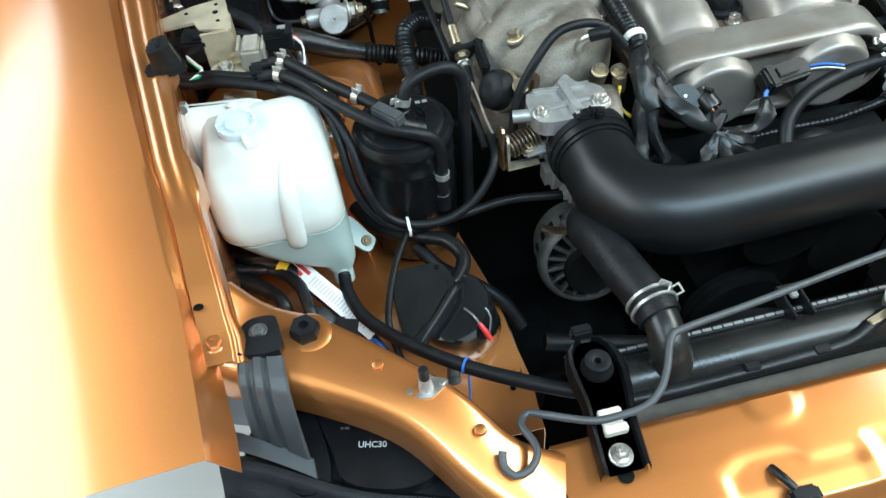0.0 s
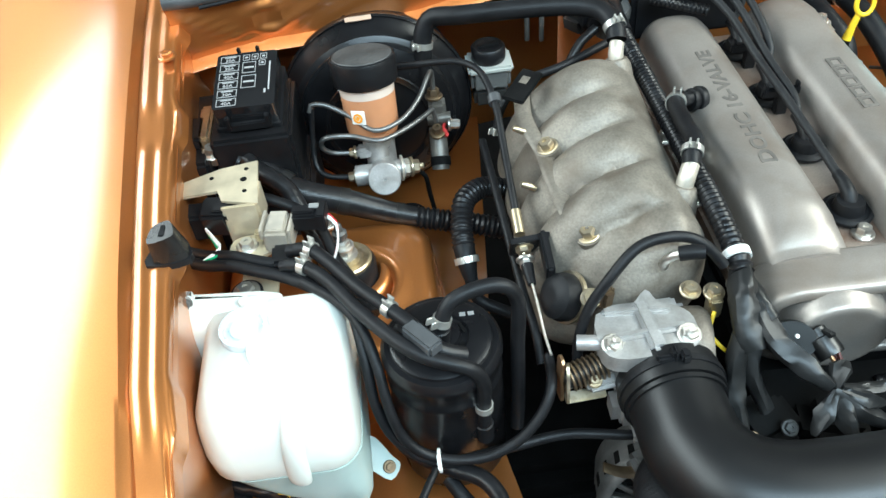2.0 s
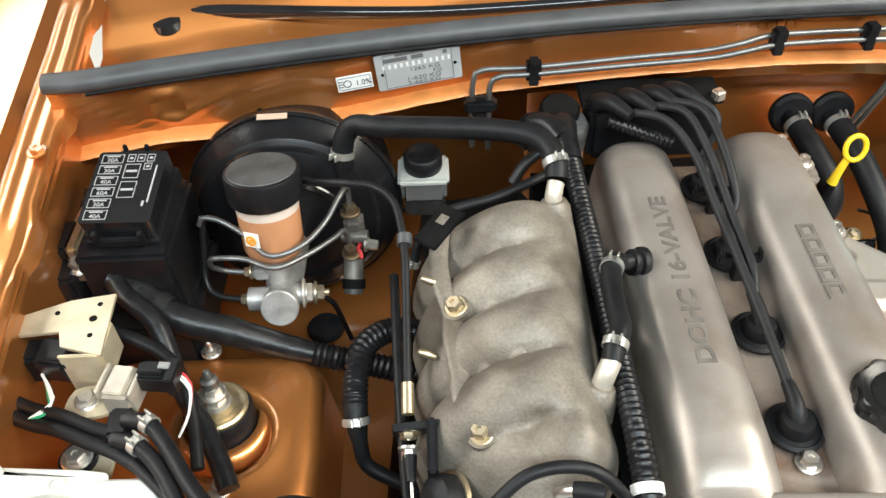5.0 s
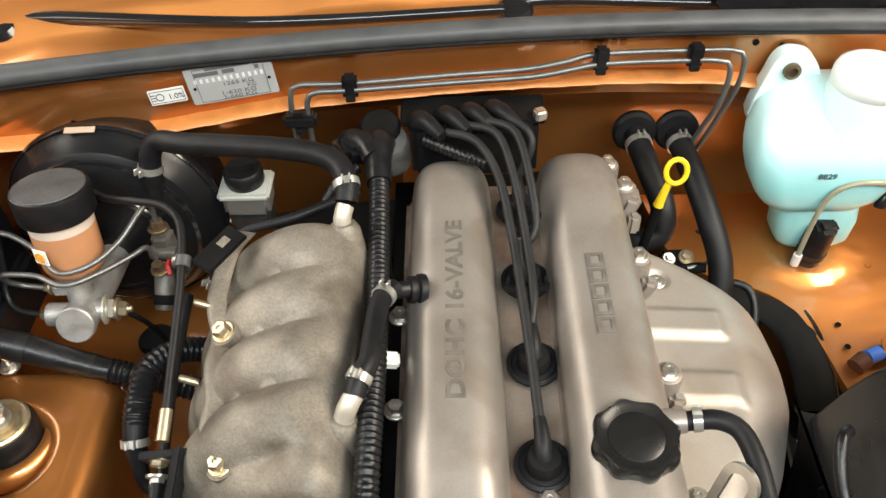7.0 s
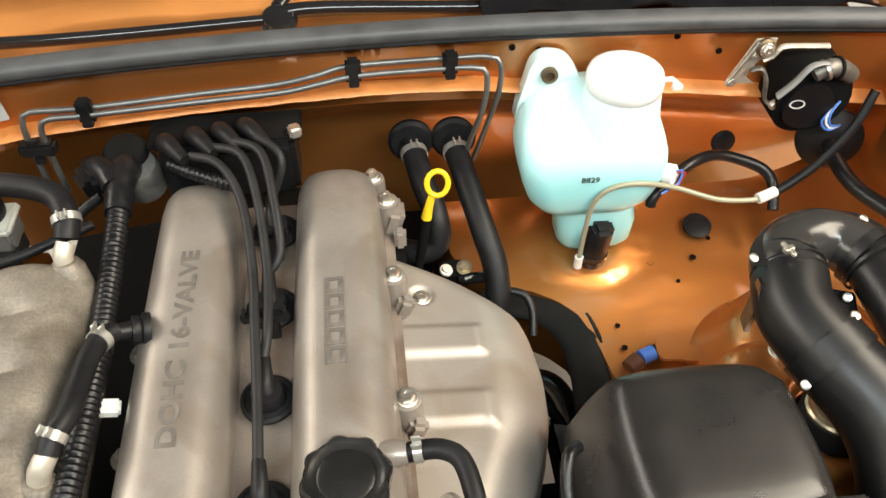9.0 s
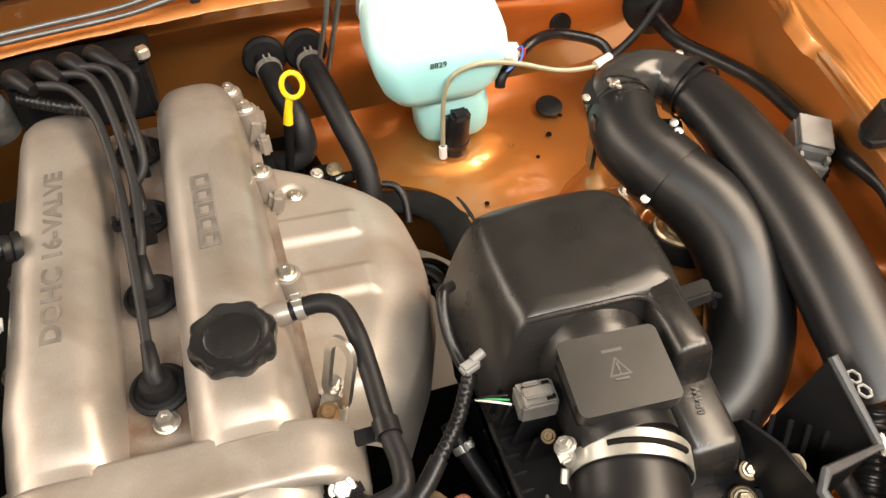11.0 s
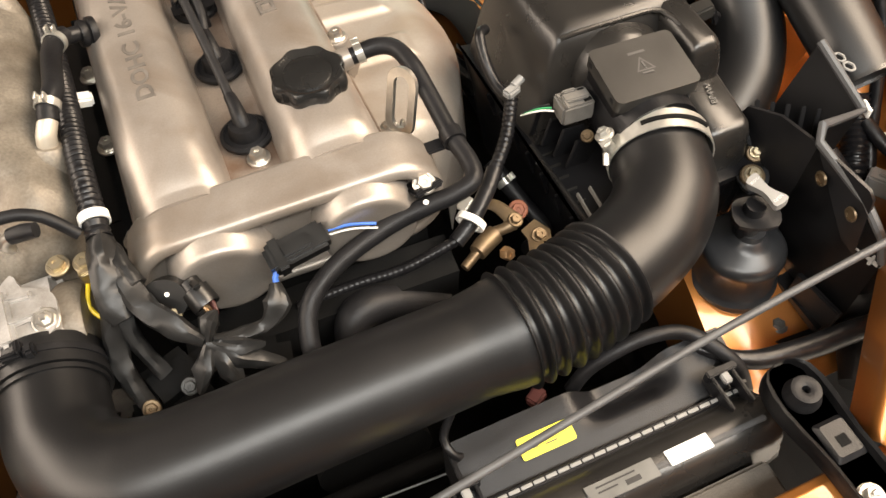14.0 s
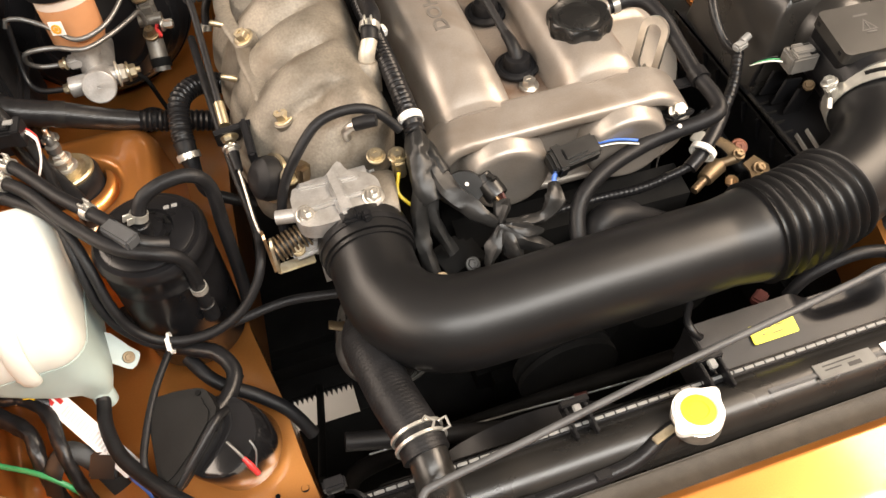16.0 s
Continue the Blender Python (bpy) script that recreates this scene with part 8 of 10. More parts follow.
    part("side_tab", prism([(-0.008, -0.028), (-0.010, 0.014), (-0.002, 0.026), (0.008, 0.024), (0.008, -0.030)], 0, 0.004, 0.001, Matrix.Translation((0.389, 0.497, 0.785)) @ Euler((radians(90), 0, radians(80))).to_matrix().to_4x4()), GLOSS, t)
    part("tab_bolt", join(cbox((0.412, 0.512, 0.832), (0.010, 0.005, 0.005), 0.001, (0, 0, 20)), cbox((0.412, 0.512, 0.832), (0.004, 0.016, 0.004), 0.001, (0, 0, 20))), ZINC, t)
    part("lower_tab", cbox((0.460, 0.494, 0.784), (0.034, 0.024, 0.004), 0.002, (0, 0, -20)), GLOSS, t)


snorkels()


def wing_bracket():
    """A folded black sheet bracket whose top edge zigzags towards the front."""
    t = thing("lamp_motor_bracket", (0.42, 0.16, 0.60), "folded black steel bracket with drilled holes", "bracket")
    top = [Vector((0.4615, 0.2375, 0.775)), Vector((0.4700, 0.1775, 0.744)), Vector((0.4110, 0.1655, 0.765)), Vector((0.4060, 0.1580, 0.755)), Vector((0.4170, 0.105, 0.733)), Vector((0.4200, 0.079, 0.714)), Vector((0.4200, 0.068, 0.694))]
    bm = bmesh.new()
    a = [bm.verts.new(p) for p in top]
    low = [Vector((0.400, 0.232, 0.640)), Vector((0.420, 0.172, 0.630)), Vector((0.402, 0.162, 0.630)), Vector((0.400, 0.155, 0.630)), Vector((0.408, 0.104, 0.620)), Vector((0.412, 0.078, 0.615)), Vector((0.414, 0.067, 0.615))]
    b = [bm.verts.new(p) for p in low]
    for k in range(len(a) - 1):
        bm.faces.new((a[k], a[k + 1], b[k + 1], b[k]))
    bmesh.ops.solidify(bm, geom=bm.faces[:], thickness=0.003)
    part("sheet", bm, PLASTIC, t)
    part("edge", tube(top, 0.0040, 8, smooth=False), GREYRUB, t, "worn grey top edge")
    for p in ((0.4080, 0.1405, 0.727), (0.4135, 0.106, 0.717)):
        part("eyelet", lathe([(0.0066, 0), (0.0062, 0.0016), (0.0046, 0.0018), (0.0040, -0.002), (0.001, -0.002)], along(Vector(p) + Vector((-0.004, 0, 0.003)), (-1, 0.15, 0.05)), 18), GRIMEGOLD, t)
    part("bolt", hexbolt((0.428, 0.196, 0.706), (-1, 0, 0.5), 0.006), BEIGE, t)
    for k in range(5):
        part("stiffener", cbox((0.402 + 0.010 * k, 0.218 - 0.008 * k, 0.69), (0.002, 0.004, 0.09), 0.0006, (0, 28, 60)), PLASTIC, t)
    for dy in (0.0, 0.0125):
        part("clip", join(*[tube([(0.4735 + 0.0045 * math.cos(a), 0.2105 + dy + 0.0056 * math.sin(a), 0.764), (0.4735 + 0.0045 * math.cos(a + 1.047), 0.2105 + dy + 0.0056 * math.sin(a + 1.047), 0.764)], 0.0011, 6) for a in (1.047 * k for k in range(6))]), GREYPL, t, "open plastic clip")
    part("white_strap", cbox((0.4730, 0.178, 0.744), (0.003, 0.014, 0.010), 0.001, (0, 0, -15)), WHITE, t)
    part("tray", prism([(0.395, 0.245), (0.452, 0.245), (0.446, 0.170), (0.440, 0.075), (0.395, 0.070)], 0.596, 0.602, 0.001), PLASTIC, t)
    part("inner_sheet", prism(soften([(-0.07, -0.08), (-0.075, 0.05), (-0.05, 0.075), (0.06, 0.06), (0.075, -0.08)], 3), 0, 0.003, 0.001, Matrix.Translation((0.404, 0.170, 0.675)) @ Euler((radians(90), 0, radians(98))).to_matrix().to_4x4()), PLASTIC, t)
    part("foot", join(prism(soften([(0.360, 0.086), (0.368, 0.106), (0.392, 0.116), (0.410, 0.100), (0.402, 0.074), (0.376, 0.068)], 3), 0.584, 0.588, 0.001), cbox((0.402, 0.09, 0.605), (0.006, 0.05, 0.045), 0.001, (0, 6, 6))), PLASTIC, t)
    bolt((0.375, 0.0925, 0.588), (0, 0, 1), 0.0062, STEEL, t)


wing_bracket()


def filter_can():
    c = (0.361, 0.150)
    t = thing("crank_motor_can", (c[0], c[1], 0.585), "gloss black domed can with a grey open-close knob", "domed can")
    part("can", lathe([(0.030, 0.570), (0.0395, 0.575), (0.0385, 0.602), (0.0402, 0.604), (0.0402, 0.607), (0.0375, 0.610), (0.0362, 0.6125), (0.0360, 0.640), (0.0366, 0.6430), (0.0372, 0.6470), (0.0366, 0.6515), (0.0345, 0.6550), (0.0315, 0.6570), (0.0220, 0.6615), (0.0160, 0.6650), (0.0150, 0.6670), (0.0125, 0.6690), (0.0120, 0.676)], pose(c[0], c[1], 0), 44), CANTOP, t, "", 40)
    part("stem", tube([(c[0] - 0.002, c[1] + 0.002, 0.664), (c[0] - 0.005, c[1] + 0.002, 0.685), (c[0] - 0.006, c[1] + 0.001, 0.712)], [0.0105, 0.0095, 0.0085], 18), PLASTIC, t)
    part("guard", prism(soften([(-0.018, -0.012), (-0.018, 0.012), (0.0, 0.018), (0.018, 0.010), (0.014, -0.014)], 4), 0, 0.004, 0.001, pose(c[0] - 0.004, c[1] - 0.002, 0.698, 0, 0, -20)), PLASTIC, t)
    m = pose(0.361, 0.152, 0.724, 14, 0, -76) @ Matrix.Diagonal((0.80, 0.62, 0.8, 1))
    part("knob", prism(soften([(-0.020, -0.009), (-0.021, 0.009), (-0.008, 0.007), (0.0, 0.0055), (0.008, 0.007), (0.021, 0.010), (0.020, -0.010), (0.008, -0.007), (0.0, -0.0055), (-0.008, -0.007)], 3), -0.006, 0.004, 0.0015, m), GREYPL, t, "grey wing knob")
    r, u = m.to_3x3() @ Vector((0, -1, 0)), m.to_3x3() @ Vector((1, 0, 0))
    words("OPEN", m @ Vector((0.0150, 0, 0.0042)), -r, -u, 0.0036, PALEINK, t, "knob_print", 0.0002)
    words("CLOSE", m @ Vector((-0.0150, 0, 0.0042)), r, u, 0.0032, PALEINK, t, "knob_print", 0.0002)
    part("base", cbox((0.345, 0.112, 0.572), (0.06, 0.03, 0.004), 0.001, (0, 0, -15)), PLASTIC, t)
    bolt((0.330, 0.104, 0.576), (0, 0, 1), 0.005, GOLD, t)
    part("bolt_washer", lathe([(0.0112, -0.002), (0.0112, 0.0005), (0.0100, 0.0018), (0.005, 0.0020)], along((0.3835, 0.1880, 0.6930), (-0.1, -0.3, 1)), 22), GRIMEGOLD, t)
    bolt((0.3835, 0.1880, 0.6940), (-0.1, -0.3, 1), 0.0056, GOLD, t, h=0.006)
    part("bolt_washer", lathe([(0.0085, -0.002), (0.0085, 0.0005), (0.0075, 0.0015), (0.004, 0.0018)], along((0.3990, 0.2070, 0.6960), (-0.2, -0.5, 1)), 20), GRIMEGOLD, t)
    bolt((0.3990, 0.2070, 0.6970), (-0.2, -0.5, 1), 0.0042, GOLD, t, h=0.006)
    part("bolt_plate", prism(soften([(0.372, 0.176), (0.374, 0.198), (0.392, 0.216), (0.408, 0.216), (0.404, 0.196), (0.394, 0.178)], 3), 0.687, 0.6905, 0.001), CANTOP, t)
    part("bush", lathe([(0.0060, -0.006), (0.0120, -0.005), (0.0125, 0.005), (0.0060, 0.006)], along((0.3960, 0.2250, 0.6980), (0.7, 0.5, 0.4)), 24), CANTOP, t, "dark rubber bush")


filter_can()

# wiring along the right inner wing
hose("taped_loom", [(0.586, 0.748, 0.738), (0.577, 0.722, 0.738), (0.578, 0.670, 0.738), (0.596, 0.612, 0.745), (0.606, 0.555, 0.755), (0.602, 0.490, 0.765), (0.600, 0.420, 0.775), (0.603, 0.365, 0.778), (0.594, 0.326, 0.764), (0.584, 0.292, 0.744), (0.571, 0.260, 0.722)], [0.0095, 0.0088, 0.0082, 0.0080, 0.0078, 0.0075, 0.0075, 0.0075, 0.0075, 0.0075, 0.0075], TAPE, "thick black taped loom along the inner wing", "wiring loom", seg=14)
hose("loom_sleeve", [(0.520, 0.225, 0.700), (0.512, 0.205, 0.680), (0.500, 0.180, 0.660), (0.488, 0.16, 0.64)], 0.0125, LOOM, "corrugated black loom sleeve", "wiring loom", seg=16, wave=0.08, period=0.0056, step=0.0014)
for pts in ([(0.571, 0.260, 0.722), (0.545, 0.225, 0.700), (0.520, 0.190, 0.675), (0.505, 0.160, 0.65)], [(0.575, 0.250, 0.715), (0.572, 0.215, 0.69), (0.555, 0.185, 0.672), (0.548, 0.150, 0.66)], [(0.585, 0.270, 0.725), (0.592, 0.230, 0.705), (0.580, 0.200, 0.68), (0.575, 0.16, 0.66)]):
    hose("taped_loom", pts, 0.0062, TAPE, "black taped branch of the wing loom", "wiring loom", seg=10)
for pts, mt in (([(0.512, 0.178, 0.664), (0.520, 0.186, 0.676), (0.540, 0.182, 0.678), (0.556, 0.160, 0.672)], WHITEWIRE), ([(0.530, 0.180, 0.675), (0.548, 0.172, 0.680), (0.560, 0.150, 0.672)], REDPL), ([(0.545, 0.170, 0.672), (0.548, 0.155, 0.664), (0.560, 0.140, 0.662)], GREENWIRE)):
    hose("thin_wire", pts, 0.0022, mt, "thin coloured wire at the wing plugs", "wire", seg=8)
t = thing("wing_connector", (0.51, 0.13, 0.65), "grey wiring plugs at the inner wing", "connector")
for c, size, rot, mt in (((0.5080, 0.1380, 0.6640), (0.020, 0.050, 0.018), (0, 10, 32), GREYPL), ((0.5270, 0.1290, 0.6620), (0.015, 0.046, 0.018), (0, 4, 32), PLASTIC), ((0.4300, 0.0840, 0.6900), (0.024, 0.030, 0.018), (0, 20, 8), GREYPL)):
    m = pose(*c, *rot)
    shell = part("shell", cbox(c, size, 0.002, rot), mt, t)
    part("latch", cbox(m @ Vector((0, size[1] * 0.12, size[2] * 0.56)), (size[0] * 0.42, size[1] * 0.44, 0.004), 0.001, rot), mt, shell)
    part("seam", cbox(m @ Vector((0, -size[1] * 0.22, 0)), (size[0] * 1.10, 0.003, size[2] * 1.10), 0.0006, rot), mt, shell)
# made-up dark shapes that stand in for the shadow behind the bracket
t = thing("dark_space_filler", (0.46, 0.09, 0.58), "dark shapes added to fill the shadowed space behind the bracket", "motor")
part("housing", lathe([(0.020, -0.040), (0.030, -0.034), (0.032, 0.020), (0.026, 0.034), (0.012, 0.040)], along((0.458, 0.092, 0.620), (0.5, 0.8, 0.1)), 28), PLASTIC, t)
part("gear_case", cbox((0.488, 0.108, 0.612), (0.050, 0.044, 0.034), 0.010, (0, 8, 30)), PLASTIC, t)
part("mount", cbox((0.455, 0.055, 0.598), (0.10, 0.020, 0.020), 0.004, (0, 0, 25)), DARK, t)
part("boot", tube([(0.432, 0.060, 0.600), (0.418, 0.030, 0.596), (0.400, 0.012, 0.590)], [0.020, 0.024, 0.018], 18), RUBBER, t)
part("link", tube([(0.520, 0.100, 0.640), (0.545, 0.070, 0.650), (0.560, 0.050, 0.64)], 0.007, 12), DARK, t)
hose("taped_loom", [(0.470, 0.190, 0.680), (0.478, 0.165, 0.664), (0.482, 0.140, 0.650), (0.470, 0.100, 0.640), (0.445, 0.070, 0.630)], 0.0085, TAPE, "black taped branch behind the bracket", "wiring loom", seg=12)
hose("taped_loom", [(0.515, 0.200, 0.690), (0.520, 0.170, 0.680), (0.535, 0.150, 0.672), (0.550, 0.118, 0.670)], 0.0065, TAPE, "black taped branch behind the bracket", "wiring loom", seg=12)
t = thing("relay_box", (0.575, 0.45, 0.75), "grey relay box on the inner wing", "relay")
rm = pose(0.576, 0.438, 0.784, 8, 10, -26)
part("case", rbox((-0.017, -0.019, -0.024), (0.017, 0.021, 0.009), 0.005, 3, rm), RELAYGREY, t)
part("case_lid", rbox((-0.0150, -0.017, 0.0085), (0.0150, 0.019, 0.0105), 0.0008, 1, rm), RELAYGREY, t)
part("socket", join(rbox((-0.017, -0.028, -0.034), (0.017, -0.020, -0.004), 0.002, 1, rm), rbox((-0.008, -0.031, -0.030), (0.008, -0.024, -0.008), 0.001, 1, rm), rbox((-0.014, -0.026, -0.004), (-0.010, -0.020, 0.004), 0.0006, 1, rm), rbox((0.010, -0.026, -0.004), (0.014, -0.020, 0.004), 0.0006, 1, rm)), RELAYGREY, t)
hose("loom_sleeve", [(0.560, 0.435, 0.745), (0.575, 0.420, 0.742), (0.592, 0.428, 0.748), (0.604, 0.450, 0.760)], 0.0075, LOOM, "corrugated loom from the relay", "wiring loom", seg=12, wave=0.08, period=0.005, step=0.0014)
t = thing("white_clip", (0.575, 0.285, 0.73), "pale grey plastic cable clip on an orange stay", "cable clip")
part("clip", join(cbox((0.594, 0.296, 0.738), (0.020, 0.026, 0.004), 0.001, (0, 10, 10)), cbox((0.588, 0.286, 0.728), (0.004, 0.022, 0.022), 0.001, (0, 0, 10))), PALEGREY, t)
part("stay", tube([(0.596, 0.298, 0.740), (0.606, 0.302, 0.752), (0.614, 0.304, 0.760)], 0.004, 10), PAINT, t)
t = thing("wiper_motor", (0.52, 0.75, 0.78), "dark wiper motor with zinc bracket at the firewall", "wiper motor")
upright = Matrix(((1, 0, 0, 0), (0, 0, 1, 0), (0, 1, 0, 0), (0, 0, 0, 1)))
part("gear_case", prism(soften([(0.497, 0.800), (0.503, 0.779), (0.525, 0.768), (0.556, 0.772), (0.575, 0.800), (0.560, 0.840), (0.520, 0.845), (0.500, 0.826)], 4), 0.728, 0.770, 0.007, upright), DARK, t)
part("gear_cover", prism(soften([(0.503, 0.800), (0.508, 0.786), (0.526, 0.777), (0.548, 0.782), (0.556, 0.802), (0.542, 0.826), (0.520, 0.832), (0.506, 0.820)], 4), 0.721, 0.729, 0.004, upright), CANBLACK, t)
part("bracket_sheet", prism([(0.446, 0.820), (0.466, 0.869), (0.486, 0.869), (0.484, 0.856), (0.472, 0.842), (0.466, 0.826), (0.476, 0.818)], 0.747, 0.7495, 0.0006, upright), PALEZINC, t, "dull zinc bracket sheet")
part("bracket_edge", tube([(0.446, 0.744, 0.820), (0.455, 0.743, 0.842), (0.466, 0.742, 0.869)], 0.0016, 8), ZINC, t)
part("bracket_arm", tube([(0.475, 0.742, 0.849), (0.483, 0.741, 0.854), (0.489, 0.740, 0.864), (0.505, 0.739, 0.865), (0.519, 0.739, 0.864), (0.536, 0.739, 0.863)], 0.0038, 10, 0.004, 0, 0.005, 0.6), PALEZINC, t, "bent zinc arm")
part("bracket_arm", tube([(0.466, 0.741, 0.838), (0.474, 0.739, 0.842), (0.482, 0.737, 0.830), (0.487, 0.735, 0.806), (0.496, 0.733, 0.801)], [0.0036, 0.0040, 0.0046, 0.0042, 0.0036], 10, 0.004, 0, 0.005, 0.5), GREASY, t, "bent zinc arm")
part("crank_strap", tube([(0.491, 0.722, 0.819), (0.502, 0.720, 0.835), (0.514, 0.720, 0.854), (0.530, 0.722, 0.855)], [0.0052, 0.0052, 0.0050, 0.0046], 10, 0.004, 0, 0.005, 0.4), GREYPL, t, "grey crank strap")
part("worm_housing", tube([(0.521, 0.722, 0.842), (0.536, 0.724, 0.848), (0.552, 0.728, 0.842), (0.566, 0.732, 0.832)], [0.0070, 0.0090, 0.0100, 0.0090], 14), GREASY, t)
part("worm_rib", ring((0.5310, 0.7230, 0.8465), (0.9, 0.1, 0.4), 0.0092, 0.003, 0.0016), ZINC, t)
part("worm_rib", ring((0.5440, 0.7260, 0.8460), (0.9, 0.15, -0.1), 0.0102, 0.003, 0.0014), DARK, t)
part("oval_mark", lathe([(0.0080, 0), (0.0080, 0.0006), (0.0064, 0.0006), (0.0064, 0)], along((0.5140, 0.7200, 0.8090), (-0.1, -1, 0.1)) @ Matrix.Diagonal((1.0, 0.62, 1, 1)), 24, False), PALEINK, t)
part("pivot", lathe([(0.0095, 0), (0.0095, 0.004), (0.0070, 0.006), (0.003, 0.0062)], along((0.4745, 0.7450, 0.8620), (0, -1, 0.15)), 22), GRIMEGOLD, t)
for p, r in (((0.4745, 0.7395, 0.862), 0.0050), ((0.4500, 0.7440, 0.8240), 0.0036), ((0.4970, 0.7320, 0.8010), 0.0038), ((0.4660, 0.7430, 0.8550), 0.0030)):
    bolt(p, (0, -1, 0.2), r, ZINC, t)
for k in range(3):
    part("wire", tube([(0.562, 0.724, 0.806), (0.552 - 0.003 * k, 0.717, 0.796 - 0.004 * k), (0.556, 0.716, 0.782 - 0.003 * k), (0.572, 0.722, 0.776)], 0.0013, 8), BLUEWIRE if k != 1 else WHITEWIRE, t)
t = thing("side_grommet", (0.57, 0.72, 0.70), "large black rubber grommet with a loom", "grommet")
part("dome", lathe([(0.035, 0), (0.035, 0.006), (0.026, 0.014), (0.014, 0.020)], along((0.588, 0.752, 0.735), (-0.3, -0.9, 0.2)), 30), RUBBER, t)
t = thing("sensor_plug", (0.345, 0.60, 0.60), "small blue and brown plug on the inner wing", "connector")
part("body", tube([(0.330, 0.552, 0.620), (0.342, 0.560, 0.623)], 0.0095, 14), SEALANT, t)
part("blue_band", tube([(0.344, 0.561, 0.624), (0.358, 0.566, 0.625)], 0.0080, 14), BLUEWIRE, t)
part("tail", cbox((0.364, 0.568, 0.625), (0.022, 0.014, 0.008), 0.002, (0, 0, 20)), PLASTIC, t)
for x, y, z, r in ((0.296, 0.656, 0.6165, 0.0032), (0.334, 0.610, 0.6160, 0.0036), (0.334, 0.581, 0.6160, 0.0040), (0.391, 0.688, 0.6215, 0.0046), (0.440, 0.689, 0.6250, 0.0046), (0.463, 0.710, 0.6320, 0.0034), (0.415, 0.660, 0.6205, 0.0030)):
    hole((x, y, z), (0, 0, 1), r)
for x, y, z, r in ((-0.401, 0.520, 0.5815, 0.0035), (-0.405, 0.505, 0.5815, 0.003), (-0.36, 0.225, 0.581, 0.003), (-0.326, 0.100, 0.5585, 0.005), (-0.336, 0.082, 0.5570, 0.0036), (-0.352, 0.100, 0.560, 0.0032), (0.337, 0.085, 0.5850, 0.0050), (0.436, 0.060, 0.5850, 0.0042)):
    hole((x, y, z), (0, 0, 1), r)
for x, z in ((-0.452, 0.812), (0.262, 0.846), (0.235, 0.85), (0.446, 0.838), (0.40, 0.856), (-0.30, 0.852)):
    hole((x, seal_y(x) + 0.002, z), (0, -1, 0), 0.0042)

# ---- the front: radiator, mounts, prop rod, headlamp ----
def radiator():
    t = thing("radiator", (0, 0.01, 0.35), "black radiator with a plastic top tank", "radiator")
    prof = [(0.034, 0.618), (0.034, 0.652), (0.030, 0.656), (0.022, 0.664), (0.010, 0.668), (-0.002, 0.664), (-0.010, 0.654), (-0.013, 0.640), (-0.014, 0.618)]
    ring_ = soften([Vector((0, y, z)) for y, z in prof], 3)
    loops = [[Vector((x, 0.01 + (p.y - 0.01) * s, 0.64 + (p.z - 0.64) * s)) for p in ring_] for x, s in ((-0.285, 0.7), (-0.282, 0.93), (-0.272, 1.0), (-0.1, 1.0), (0.1, 1.0), (0.272, 1.0), (0.282, 0.93), (0.285, 0.7))]
    part("top_tank", loft(loops), GRAIN, t, "", 45)
    part("crimp_strip", rbox((-0.275, 0.0310, 0.6520), (0.275, 0.0385, 0.6580), 0.001, 1), PLASTIC, t)
    for k in range(54):
        part("crimp_tooth", cbox((-0.270 + k * 0.0102, 0.0345, 0.6585), (0.0090, 0.0030, 0.0014), 0.0004, (0, 0, 0), 1), GREYPL, t)
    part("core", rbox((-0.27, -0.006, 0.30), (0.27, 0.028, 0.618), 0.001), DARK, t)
    part("outlet_neck", tube([(-0.214, 0.010, 0.655), (-0.2140, 0.014, 0.672), (-0.2145, 0.028, 0.686), (-0.215, 0.050, 0.691)], [0.021, 0.019, 0.0165, 0.0165], 22), GRAIN, t)
    part("cooler_pipe", tube([(-0.275, -0.010, 0.652), (-0.22, -0.014, 0.655), (-0.12, -0.014, 0.658), (-0.06, -0.012, 0.660), (-0.025, 0.000, 0.666), (0.000, 0.008, 0.668)], 0.0062, 12), PLASTIC, t)
    for x in (-0.15, -0.085):
        part("pipe_clip", cbox((x, -0.014, 0.6640), (0.014, 0.008, 0.004), 0.001), PLASTIC, t)
    part("tank_lug", cbox((-0.283, 0.004, 0.690), (0.016, 0.030, 0.020), 0.004), GRAIN, t)
    part("grey_label", cbox((0.149, 0.0060, 0.6690), (0.056, 0.015, 0.0016), 0.0004, (-4, 0, 0)), LABELGREY, t, "faded grey label")
    part("white_label", cbox((0.2055, 0.0070, 0.6690), (0.036, 0.012, 0.0016), 0.0004, (-4, 0, 0)), PAPER, t, "small white label")
    part("tank_rib", rbox((0.075, 0.0030, 0.664), (0.272, 0.0075, 0.6688), 0.001), GREYRUB, t)
    bars([(-0.020, 0.003, 0.012, 0.0042), (-0.020, -0.001, -0.004, 0.0002), (0.002, -0.004, 0.014, 0.000)], (0.149, 0.0060, 0.6699), (1, 0, 0), (0, 1, -0.07), INK, t, "print", 0.0002)
    f = thing("foam_strip", (0, -0.03, 0.63), "dark foam strip between radiator and front panel", "foam strip")
    part("strip", rbox((-0.262, -0.047, 0.622), (0.262, -0.017, 0.648), 0.003), FOAM, f)
    pts = []
    for k in range(72):
        a = 2 * math.pi * k / 72
        r = 0.0212 + 0.0068 * max(0.0, math.cos(2 * (a - 0.35))) ** 6
        pts.append((r * math.cos(a), r * math.sin(a)))
    m = pose(0.0062, 0.0045, 0.6790, -6, 0, 8)
    c = part("radiator_cap", prism(pts, -0.002, 0.003, 0.0015, m), WHITE, t, "bright radiator cap with yellow warning disc")
